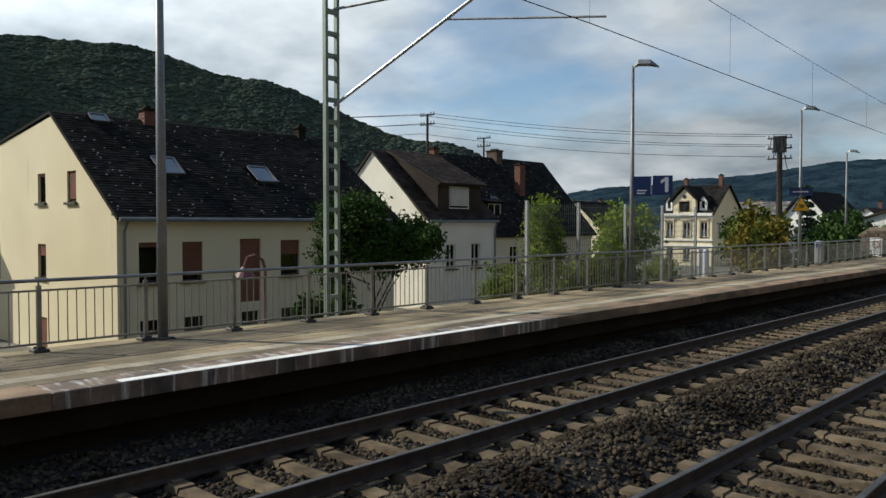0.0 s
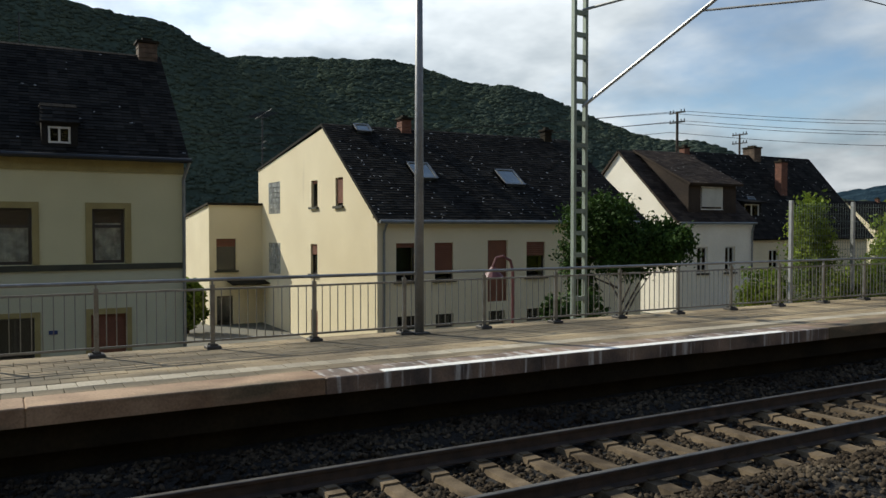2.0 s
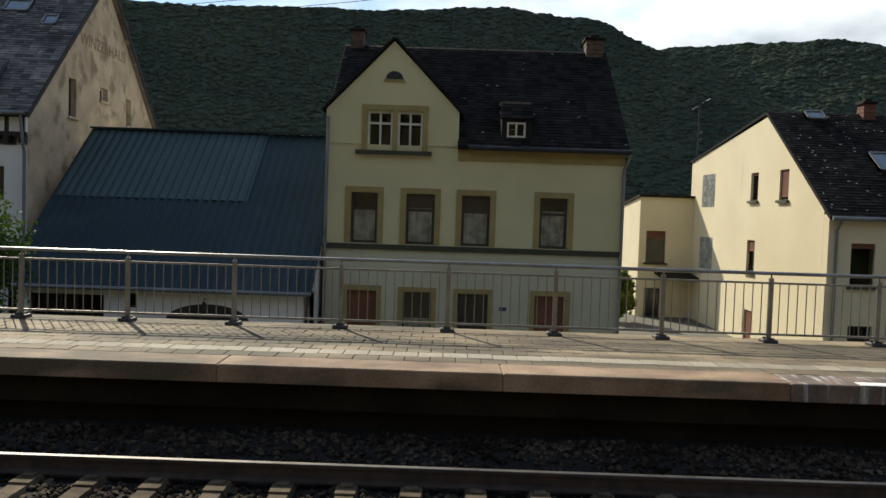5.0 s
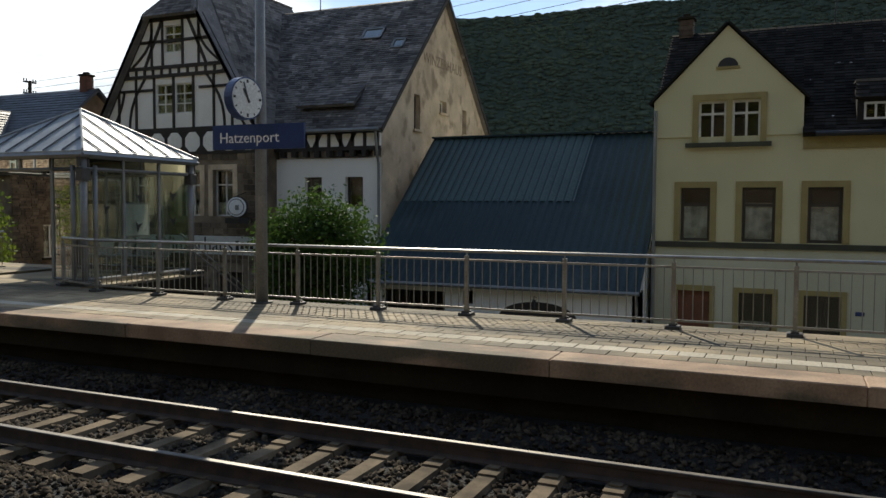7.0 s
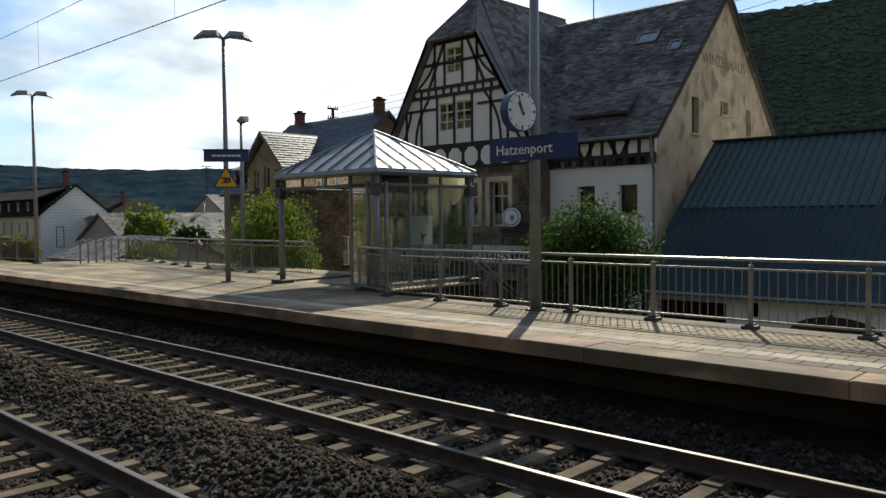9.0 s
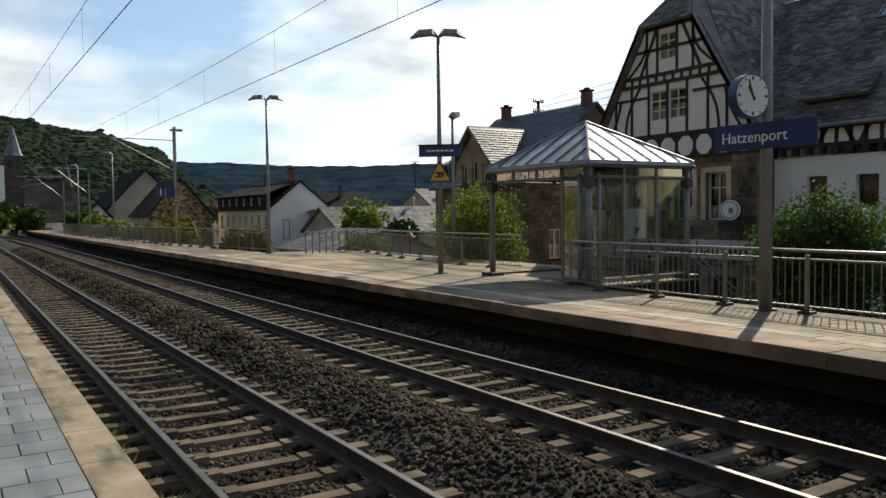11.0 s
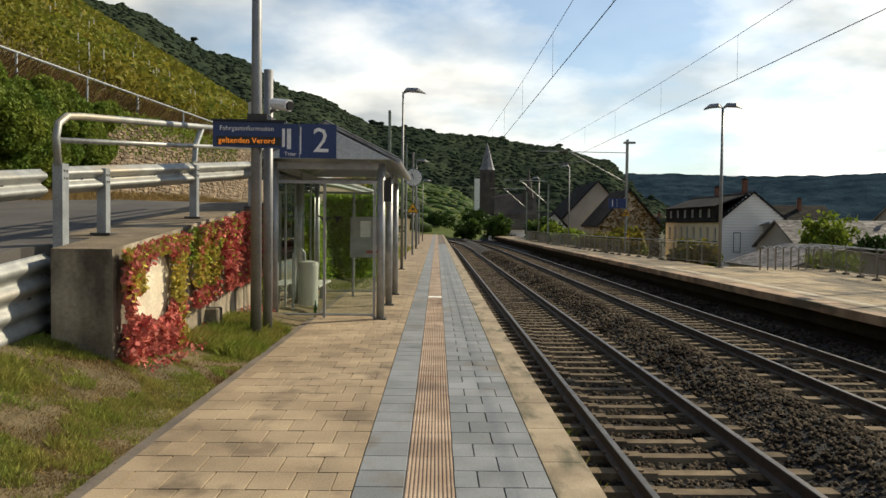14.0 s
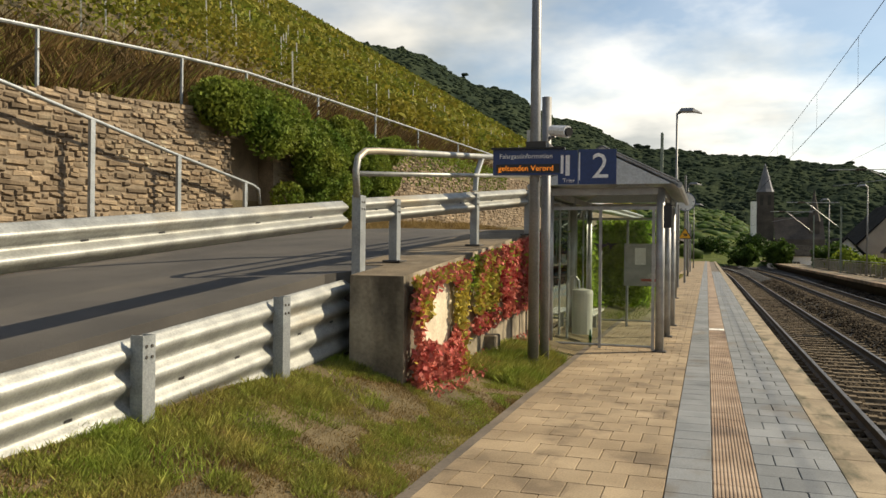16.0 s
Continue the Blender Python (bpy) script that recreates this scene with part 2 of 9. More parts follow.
M_cream = mat("cream_render", (0.76, 0.67, 0.465), (0.70, 0.61, 0.415), rough=0.9, scale=0.4, fine=60, bump=0.2, stain=((0.52, 0.45, 0.33), 0.9, (1, 1, 0.2), 0.65))
M_whitewall = mat("white_render", (0.87, 0.86, 0.83), (0.80, 0.79, 0.75), rough=0.9, scale=0.5, fine=50, stain=((0.55, 0.53, 0.48), 0.9, (1, 1, 0.25), 0.69))
M_warmwhite = mat("warm_white_render", (0.84, 0.79, 0.68), (0.76, 0.71, 0.60), rough=0.9, scale=0.5, fine=50, stain=((0.55, 0.50, 0.41), 0.9, (1, 1, 0.25), 0.67))
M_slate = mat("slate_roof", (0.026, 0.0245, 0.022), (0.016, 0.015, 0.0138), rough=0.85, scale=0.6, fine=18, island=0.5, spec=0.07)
# weathered slate, raised further so that grazing sunlight is in the colour
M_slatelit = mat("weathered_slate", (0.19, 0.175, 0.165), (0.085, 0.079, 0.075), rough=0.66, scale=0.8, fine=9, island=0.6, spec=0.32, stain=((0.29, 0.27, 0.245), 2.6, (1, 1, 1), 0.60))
M_lichen = mat("lichen_spots", (0.42, 0.41, 0.38), rough=0.9)
M_gable = mat("weathered_ochre_render", (0.72, 0.58, 0.41), (0.50, 0.395, 0.275), rough=0.95, scale=1.1, fine=25, bump=0.8, depth=0.03, stain=((0.34, 0.26, 0.175), 1.6, (1, 1, 0.8), 0.53))
M_plaster = mat("timber_frame_plaster", (0.86, 0.84, 0.80), (0.78, 0.76, 0.71), rough=0.9, scale=1, fine=40)
M_timber = mat("black_timber", (0.035, 0.028, 0.024), (0.02, 0.017, 0.015), rough=0.75, scale=2, fine=30)
M_brownstone = mat("brown_rubble_stone", (0.19, 0.145, 0.10), (0.085, 0.066, 0.048), rough=0.95, scale=1.5, fine=20, island=0.45)
M_mortar = mat("wall_mortar", (0.26, 0.205, 0.145), (0.16, 0.125, 0.088), rough=0.95, scale=2.5, fine=30, bump=0.5)
M_hillstone = mat("terrace_wall_stone", (0.31, 0.235, 0.155), (0.15, 0.108, 0.07), rough=0.95, scale=2.4, fine=22, bump=0.6, depth=0.02, island=0.42, rnd=0.35, stain=((0.37, 0.315, 0.22), 2.1, (1, 1, 1), 0.58))
M_blueroof = mat("blue_corrugated_sheet", (0.024, 0.046, 0.056), (0.018, 0.035, 0.043), rough=0.5, scale=0.4, fine=12, bump=0.03, spec=0.22, stain=((0.04, 0.06, 0.068), 0.5, (1, 1, 1), 0.6))
M_blueroof2 = mat("greyed_blue_sheet", (0.066, 0.105, 0.112), (0.056, 0.09, 0.097), rough=0.5, spec=0.22, scale=0.4, fine=12, bump=0.03)
M_brownwood = mat("red_brown_shutter", (0.20, 0.075, 0.04), (0.15, 0.055, 0.03), rough=0.6, scale=2, fine=30)
M_winframe = mat("dark_window_frame", (0.05, 0.042, 0.035), rough=0.5)
M_whiteframe = mat("white_window_frame", (0.75, 0.74, 0.70), rough=0.5, bump=0.03)
M_curtain = mat("net_curtain", (0.62, 0.61, 0.57), (0.26, 0.255, 0.235), rough=0.9, scale=3.5, fine=40)
# dark colour that stands for the shade inside rooms and openings
M_unlit = mat("dim_room", (0.05, 0.045, 0.04), rough=0.9, bump=0)
M_brick = mat("chimney_brick", (0.19, 0.085, 0.055), (0.12, 0.055, 0.037), rough=0.9, scale=4, fine=30, island=0.25)
M_zincgut = mat("zinc_gutter", (0.25, 0.26, 0.26), rough=0.5, metal=0.6)
M_glassblock = mat("glass_blocks", (0.40, 0.41, 0.39), (0.20, 0.21, 0.205), rough=0.25, scale=8, fine=20, bump=0.5, rnd=0.3)
M_rooftile = mat("brown_roof_tile", (0.062, 0.047, 0.037), (0.032, 0.025, 0.021), rough=0.85, scale=0.7, fine=18, island=0.45, spec=0.12)
M_wallconc = mat("old_board_concrete", (0.40, 0.345, 0.255), (0.21, 0.175, 0.125), rough=0.95, scale=1.6, fine=22, bump=0.5, depth=0.015, stain=((0.09, 0.075, 0.054), 1.8, (1, 1, 0.35), 0.46))
M_walltop = mat("dirty_wall_top", (0.20, 0.155, 0.10), (0.11, 0.085, 0.055), rough=0.95, scale=2.5, fine=30, bump=0.6, depth=0.02, stain=((0.27, 0.225, 0.16), 1.6, (1, 1, 1), 0.57))
M_asphalt = mat("asphalt", (0.085, 0.078, 0.070), (0.050, 0.047, 0.044), rough=0.9, scale=0.9, fine=90, bump=0.5, stain=((0.12, 0.105, 0.085), 0.8, (1, 0.25, 1), 0.58))
M_soil = mat("dry_grass_soil", (0.15, 0.112, 0.055), (0.08, 0.064, 0.03), rough=0.95, scale=1.3, fine=30, bump=0.6, depth=0.03)
M_townground = mat("town_ground", (0.16, 0.15, 0.13), (0.09, 0.10, 0.055), rough=0.95, scale=0.05, fine=1.5, bump=0.1)
M_grass = leafy("grass_blades", (0.20, 0.265, 0.045), (0.30, 0.265, 0.075), scale=1.4, trans=0.3)
M_drygrass = leafy("dry_grass", (0.29, 0.205, 0.085), (0.18, 0.12, 0.05), scale=0.8, trans=0.25)
M_brownweed = leafy("brown_dry_weeds", (0.20, 0.125, 0.05), (0.10, 0.068, 0.03), scale=0.9, trans=0.2)
M_vine = leafy("vine_leaves", (0.135, 0.175, 0.026), (0.255, 0.215, 0.036), scale=0.35)
M_ivy = leafy("ivy_leaves", (0.10, 0.165, 0.028), (0.20, 0.235, 0.04), scale=0.9)
M_hedge = leafy("creeper_green", (0.21, 0.33, 0.045), (0.36, 0.42, 0.07), scale=0.9, trans=0.62)
M_red = leafy("red_creeper", (0.62, 0.23, 0.175), (0.34, 0.055, 0.055), scale=5.0, trans=0.25)
M_yellowleaf = leafy("yellow_creeper", (0.52, 0.40, 0.09), (0.34, 0.31, 0.06), scale=1.8, trans=0.25)
M_tree = leafy("broadleaf", (0.05, 0.095, 0.018), (0.028, 0.055, 0.013), scale=0.5, trans=0.2)
M_birch = leafy("light_green_shrub", (0.22, 0.275, 0.034), (0.11, 0.165, 0.026), scale=1.2)
M_autumn = leafy("autumn_shrub", (0.23, 0.165, 0.028), (0.09, 0.12, 0.022), scale=0.7)
M_conifer = leafy("blue_spruce", (0.06, 0.09, 0.06), (0.035, 0.06, 0.04), scale=0.8, trans=0.1)
M_bark = mat("bark", (0.065, 0.05, 0.037), (0.038, 0.029, 0.023), rough=0.95, scale=6, fine=25, bump=0.6, depth=0.02)
M_forest = mat("forest_canopy", (0.066, 0.086, 0.064), (0.046, 0.062, 0.05), rough=0.95, scale=0.03, fine=0.5, bump=0.5, depth=1.0, spec=0.0)
# the blue of distant haze is mixed into this forest colour
M_forestfarhazed = mat("far_forest", (0.027, 0.047, 0.062), (0.013, 0.025, 0.038), rough=0.95, scale=0.02, fine=0.16, bump=0.6, depth=2.0, spec=0.0)
M_vinefar = mat("far_vineyard", (0.10, 0.125, 0.03), (0.055, 0.075, 0.022), rough=0.95, scale=0.03, fine=0.5, bump=0.4, depth=1.0, spec=0.1)
M_pinkpaint = mat("pink_red_lamp_paint", (0.17, 0.055, 0.055), (0.12, 0.04, 0.04), rough=0.5, bump=0.03)
M_bottle = glassy("green_bottle_glass", (0.05, 0.45, 0.12), rough=0.02)
M_southslope = mat("brushy_terraced_slope", (0.050, 0.064, 0.037), (0.024, 0.035, 0.025), rough=0.95, scale=0.035, fine=0.45, bump=0.7, depth=1.2, spec=0.0, stain=((0.026, 0.037, 0.027), 0.05, (1, 1, 3.5), 0.52))
M_bin = mat("light_grey_bin", (0.52, 0.52, 0.47), (0.44, 0.44, 0.40), rough=0.5, metal=0.1)
M_poster = mat("poster_paper", (0.55, 0.56, 0.53), (0.45, 0.46, 0.44), rough=0.6)
M_rough_red = mat("poster_red", (0.45, 0.10, 0.08), rough=0.6)
M_lampglass = mat("lamp_diffuser", (0.7, 0.7, 0.68), rough=0.3)
M_fence_mesh = mat("wire_mesh_green_grey", (0.16, 0.19, 0.17), rough=0.5, metal=0.5)
M_clockface = mat("clock_face_white", (0.80, 0.82, 0.80), rough=0.35, bump=0)
M_autumnleaf = leafy("orange_creeper", (0.30, 0.15, 0.03), (0.17, 0.12, 0.03), scale=0.4)
M_greyrender = mat("grey_render", (0.36, 0.34, 0.31), (0.28, 0.265, 0.24), rough=0.9, scale=0.5, fine=40)
M_darkstone = mat("dark_church_stone", (0.10, 0.085, 0.07), (0.06, 0.05, 0.045), rough=0.95, scale=0.5, fine=4)
M_spire = mat("spire_slate", (0.16, 0.16, 0.17), (0.11, 0.11, 0.12), rough=0.45, scale=0.6, fine=6)
# slate paled so that the light on a slope is in its colour
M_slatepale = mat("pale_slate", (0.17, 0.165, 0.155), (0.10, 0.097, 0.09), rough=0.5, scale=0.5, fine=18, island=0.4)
M_bushgreen = leafy("mid_green_bush", (0.075, 0.13, 0.024), (0.038, 0.072, 0.016), scale=0.9)
M_patch = mat("pale_old_plaster", (0.68, 0.61, 0.47), (0.52, 0.45, 0.335), rough=0.9, scale=3, fine=30, bump=0.3)
M_brickgrey = mat("grey_brown_brick", (0.14, 0.098, 0.068), (0.07, 0.05, 0.036), rough=0.9, scale=4, fine=30, island=0.25)
M_slab1b = mat("pale_guide_slab", (0.47, 0.415, 0.32), (0.30, 0.26, 0.19), rough=0.85, scale=0.7, fine=30, island=0.16)
# paler and less green than leaves: haze over the hill is in this colour
M_canopyhazed = mat("wood_crowns", (0.088, 0.108, 0.074), (0.058, 0.076, 0.062), rough=0.95, scale=0.016, fine=0.7, bump=0.25, depth=0.4, island=0.12, spec=0.0)
M_edgeworn = mat("edge_with_worn_paint", (0.27, 0.19, 0.14), (0.075, 0.062, 0.055), rough=0.85, scale=1.6, fine=35, stain=((0.50, 0.48, 0.45), 2.2, (1, 5, 0.35), 0.545))
M_slateblue = mat("blue_grey_slate", (0.062, 0.072, 0.088), (0.036, 0.043, 0.055), rough=0.5, scale=0.5, fine=18, island=0.35)
M_seam = mat("dark_roof_seam", (0.14, 0.15, 0.16), rough=0.5, metal=0.4)
M_canopysouth = mat("southern_wood_crowns", (0.046, 0.062, 0.036), (0.028, 0.040, 0.029), rough=0.95, scale=0.016, fine=0.7, bump=0.5, depth=0.5, island=0.25, spec=0.0)

# ---- mesh tools ----
class Mesh:
    """Gathers vertices and faces; two materials at most, by face."""

    def __init__(self):
        self.v, self.f, self.mi, self.cur = [], [], [], 0

    def add(self, vs, fs):
        n = len(self.v)
        self.v += [tuple(p) for p in vs]
        self.f += [tuple(i + n for i in f) for f in fs]
        self.mi += [self.cur] * len(fs)
        return self

    def box(self, x0, x1, y0, y1, z0, z1):
        x0, x1, y0, y1, z0, z1 = min(x0, x1), max(x0, x1), min(y0, y1), max(y0, y1), min(z0, z1), max(z0, z1)
        vs = [(x, y, z) for z in (z0, z1) for x, y in ((x0, y0), (x1, y0), (x1, y1), (x0, y1))]
        return self.add(vs, [(3, 2, 1, 0), (4, 5, 6, 7), (0, 1, 5, 4), (1, 2, 6, 5), (2, 3, 7, 6), (3, 0, 4, 7)])

    def cbox(self, x0, x1, y0, y1, z0, z1, c=0.01):
        """A box with chamfered upper edges and upright corners."""
        def ring(z, i):
            return [(x0 + i + c, y0 + i, z), (x1 - i - c, y0 + i, z), (x1 - i, y0 + i + c, z), (x1 - i, y1 - i - c, z),
                    (x1 - i - c, y1 - i, z), (x0 + i + c, y1 - i, z), (x0 + i, y1 - i - c, z), (x0 + i, y0 + i + c, z)]
        vs = ring(z0, 0) + ring(z1 - c, 0) + ring(z1, c)
        fs = [tuple(range(7, -1, -1)), tuple(range(16, 24))]
        for b in (0, 8):
            fs += [(b + i, b + (i + 1) % 8, b + 8 + (i + 1) % 8, b + 8 + i) for i in range(8)]
        return self.add(vs, fs)

    def prism(self, ring, off):
        """A flat ring of points pushed along off."""
        n = len(ring)
        a = [Vector(p) for p in ring]
        b = [p + Vector(off) for p in a]
        fs = [tuple(range(n - 1, -1, -1)), tuple(range(n, 2 * n))] + [(i, (i + 1) % n, n + (i + 1) % n, n + i) for i in range(n)]
        return self.add(a + b, fs)

    def tube(self, pts, r, n=8, caps=True):
        """A round bar along points; r is one radius or one for each point."""
        pts = [Vector(p) for p in pts]
        rs = r if isinstance(r, (list, tuple)) else [r] * len(pts)
        vs, up = [], None
        for i, p in enumerate(pts):
            d = (pts[min(i + 1, len(pts) - 1)] - pts[max(i - 1, 0)]).normalized()
            if up is None:
                up = Vector((0, 0, 1)) if abs(d.z) < 0.9 else Vector((1, 0, 0))
            a = d.cross(up).normalized()
            up = a.cross(d).normalized()
            vs += [p + (a * math.cos(t) + up * math.sin(t)) * rs[i] for t in (2 * math.pi * k / n for k in range(n))]
        fs = [(i * n + k, i * n + (k + 1) % n, (i + 1) * n + (k + 1) % n, (i + 1) * n + k) for i in range(len(pts) - 1) for k in range(n)]
        if caps:
            fs += [tuple(range(n - 1, -1, -1)), tuple(range((len(pts) - 1) * n, len(pts) * n))]
        return self.add(vs, fs)

    def disc(self, c, axis, r, th, n=28):
        c, axis = Vector(c), Vector(axis).normalized()
        return self.tube([c - axis * th / 2, c + axis * th / 2], r, n)

    def slab(self, a, b, c, d, th):
        """Four corners of the top, and a thickness below it."""
        a, b, c, d = (Vector(p) for p in (a, b, c, d))
        nrm = (b - a).cross(d - a).normalized() * -th
        return self.prism([a + nrm, b + nrm, c + nrm, d + nrm], -nrm)

    def data(self, name, mats, smooth=False, base=None):
        me = bpy.data.meshes.new(name)
        off = Vector(base) if base is not None else Vector((0, 0, 0))
        me.from_pydata([Vector(p) - off for p in self.v], [], self.f)
        for m in mats if isinstance(mats, (list, tuple)) else (mats,):
            me.materials.append(m)
        if any(self.mi):
            me.polygons.foreach_set("material_index", self.mi)
        if smooth:
            me.polygons.foreach_set("use_smooth", [True] * len(me.polygons))
        me.update()
        return me


def place_of(ob):
    p = Vector((0, 0, 0))
    while ob:
        p += ob.location
        ob = ob.parent
    return p


def thing(name, at, label, category, group="", kind=""):
    ob = new(name)
    ob.location = at
    ob.empty_display_size = 0.2
    return tagged(ob, label, category, group, kind)


def part(name, m, material, parent, label="", smooth=False):
    """One mesh, in world places, under a thing or a part."""
    me = m.data(name, material, smooth, place_of(parent))
    ob = new(name, me)
    ob.parent = parent
    return tagged(ob, label)


def solo(name, m, material, label, category, group="", kind="", at=(0, 0, 0), smooth=False):
    ob = new(name, m.data(name, material, smooth, at))
    ob.location = at
    return tagged(ob, label, category, group, kind)


def structure(name, m, material, label, smooth=False):
    return solo(name, m, material, label, name.split("_")[0], kind="structure", smooth=smooth)


def text_mesh(words, size, m4, align="CENTER", thick=0.004):
    cu = bpy.data.curves.new("letters", "FONT")
    cu.body, cu.size, cu.align_x, cu.align_y, cu.extrude, cu.resolution_u = words, size, align, "CENTER", thick, 2
    ob = bpy.data.objects.new("letters", cu)
    scene.collection.objects.link(ob)
    dg = bpy.context.evaluated_depsgraph_get()
    me = bpy.data.meshes.new_from_object(ob.evaluated_get(dg))
    bpy.data.objects.remove(ob)
    bpy.data.curves.remove(cu)
    me.transform(m4)
    return me


def lettering(words, size, m4, material, parent, name="lettering", label="", align="CENTER"):
    me = text_mesh(words, size, Matrix.Translation(-place_of(parent)) @ m4, align)
    me.materials.clear()
    me.materials.append(material)
    ob = new(name, me)
    ob.parent = parent
    return tagged(ob, label)


def facing(at, n, up=(0, 0, 1)):
    """A matrix whose x runs right, y up and z out of a board that faces n."""
    n, up = Vector(n).normalized(), Vector(up)
    r = up.cross(n).normalized()
    m = Matrix((r, n.cross(r), n)).transposed().to_4x4()
    m.translation = at
    return m


class Face:
    """A wall's plane: u to the right seen from outside, v up (world z), n outwards."""

    def __init__(self, at, n):
        self.o, self.n = Vector(at), Vector(n).normalized()
        self.u = Vector((0, 0, 1)).cross(self.n).normalized()

    def p(self, u, v, d=0.0):
        return self.o + self.u * u + Vector((0, 0, v)) + self.n * d

    def box(self, m, u0, u1, v0, v1, d0, d1):
        return m.prism([self.p(u0, v0, d0), self.p(u1, v0, d0), self.p(u1, v1, d0), self.p(u0, v1, d0)], self.n * (d1 - d0))


def clip(poly, axis, lim, keep_less):
    out = []
    for i in range(len(poly)):
        a, b = poly[i], poly[(i + 1) % len(poly)]
        ina, inb = (a[axis] <= lim) == keep_less or a[axis] == lim, (b[axis] <= lim) == keep_less or b[axis] == lim
        if ina:
            out.append(a)
        if ina != inb:
            k = (lim - a[axis]) / (b[axis] - a[axis])
            out.append(tuple(a[j] + k * (b[j] - a[j]) for j in (0, 1)))
    return out


def wall(face, poly, holes, thick=0.35):
    """A convex wall with rectangular openings right through it."""
    m = Mesh()
    us = sorted({min(p[0] for p in poly), max(p[0] for p in poly), *(h[0] for h in holes), *(h[1] for h in holes)})
    for u0, u1 in zip(us, us[1:]):
        spans = sorted((h[2], h[3]) for h in holes if h[0] <= u0 + 1e-6 and h[1] >= u1 - 1e-6)
        vs = [min(p[1] for p in poly)] + [v for s in spans for v in s] + [max(p[1] for p in poly)]
        for v0, v1 in zip(vs[::2], vs[1::2]):
            c = poly
            for axis, lim, less in ((0, u0, False), (0, u1, True), (1, v0, False), (1, v1, True)):
                c = clip(c, axis, lim, less) if c else c
            if len(c) >= 3:
                m.prism([face.p(u, v, -thick) for u, v in c], face.n * thick)
    return weld(m)


def weld(m):
    """Joins vertices that lie in one place, so that the wall is one body."""
    at, remap, vs = {}, [], []
    for p in m.v:
        k = tuple(round(c, 3) for c in p)
        if k not in at:
            at[k] = len(vs)
            vs.append(p)
        remap.append(at[k])
    m.v = vs
    keep = [(tuple(dict.fromkeys(remap[i] for i in f)), q) for f, q in zip(m.f, m.mi)]
    keep = [(f, q) for f, q in keep if len(f) > 2]
    m.f, m.mi = [f for f, _ in keep], [q for _, q in keep]
    return m


def rect(u0, u1, v0, v1):
    return [(u0, v0), (u1, v0), (u1, v1), (u0, v1)]


def window(house, face, u0, u1, v0, v1, frame=M_winframe, inset=0.14, bars=(1, 1), surround=None, sill=None, curtain=0.0, shutter=0.0, sw=0.14, sash=0.055, name="window"):
    """A window in its opening: frame, panes, and what the frames show of surround, sill, curtain and roller shutter."""
    m = Mesh()
    w = sash
    face.box(m, u0, u1, v0, v0 + w, -inset - 0.06, -inset); face.box(m, u0, u1, v1 - w, v1, -inset - 0.06, -inset)
    face.box(m, u0, u0 + w, v0 + w, v1 - w, -inset - 0.06, -inset); face.box(m, u1 - w, u1, v0 + w, v1 - w, -inset - 0.06, -inset)
    nu, nv = bars
    bars_ = []
    for k in range(1, nu):
        c = u0 + (u1 - u0) * k / nu
        bars_.append(face.box(Mesh(), c - w * 0.5, c + w * 0.5, v0 + w, v1 - w, -inset - 0.055, -inset + 0.005))
    win = part(name, weld(m), frame, house)
    for b in bars_:
        part("mullion", b, frame, win)
    cells_v = [v0, v1] if nv == 1 else ([v0, v0 + (v1 - v0) * 0.68, v1] if nv == 2 else [v0 + (v1 - v0) * k / nv for k in range(nv + 1)])
    for c in cells_v[1:-1]:
        part("transom", face.box(Mesh(), u0 + w, u1 - w, c - w * 0.5, c + w * 0.5, -inset - 0.05, -inset + 0.008), frame, win)
    for a, b in zip(cells_v, cells_v[1:]):
        g = Mesh()
        face.box(g, u0 + w * 0.6, u1 - w * 0.6, a + w * 0.4, b - w * 0.4, -inset - 0.035, -inset - 0.028)
        part("pane", g, M_pane, win)
    # added dark sheet behind the panes in place of an unlit room
    part("dim_room", face.box(Mesh(), u0 - 0.25, u1 + 0.25, v0 - 0.2, v1 + 0.2, -inset - 0.75, -inset - 0.70), M_unlit, win, "dark sheet for the unlit inside of the room")
    if curtain:
        g = Mesh()
        n = max(6, int((u1 - u0) / 0.09))
        for k in range(n):
            a, b = u0 + (u1 - u0) * k / n, u0 + (u1 - u0) * (k + 1) / n
            d = -inset - 0.07 - 0.03 * (k % 2)
            e = -inset - 0.07 - 0.03 * ((k + 1) % 2)
            g.add([face.p(a, v0, d), face.p(b, v0, e), face.p(b, v0 + (v1 - v0) * curtain, e), face.p(a, v0 + (v1 - v0) * curtain, d)], [(0, 1, 2, 3)])
        part("curtain", g, M_curtain, win, "white net curtain")
    if shutter:
        g = Mesh()
        n = max(3, int((v1 - v0) * shutter / 0.07))
        hs = (v1 - v0) * shutter / n
        rows = [(v1 - hs * k - hs * q, -inset + d) for k in range(n) for q, d in ((0.0, 0.012), (0.1, 0.035), (0.9, 0.035), (1.0, 0.012))]
        g.add([face.p(u, v, d) for v, d in rows for u in (u0 + 0.01, u1 - 0.01)], [(2 * i, 2 * i + 2, 2 * i + 3, 2 * i + 1) for i in range(len(rows) - 1)])
        part("roller_shutter", g, M_brownwood, win, "red-brown roller shutter")
    if surround:
        g = Mesh()
        face.box(g, u0 - sw, u0, v0, v1 + sw, -0.02, 0.035); face.box(g, u1, u1 + sw, v0, v1 + sw, -0.02, 0.035)
        face.box(g, u0, u1, v1, v1 + sw, -0.02, 0.035)
        part("surround", g, surround, win)
    if sill:
        g = Mesh()
        face.box(g, u0 - 0.1, u1 + 0.1, v0 - 0.09, v0, -inset, 0.1)
        part("sill", g, sill, win)
    return win


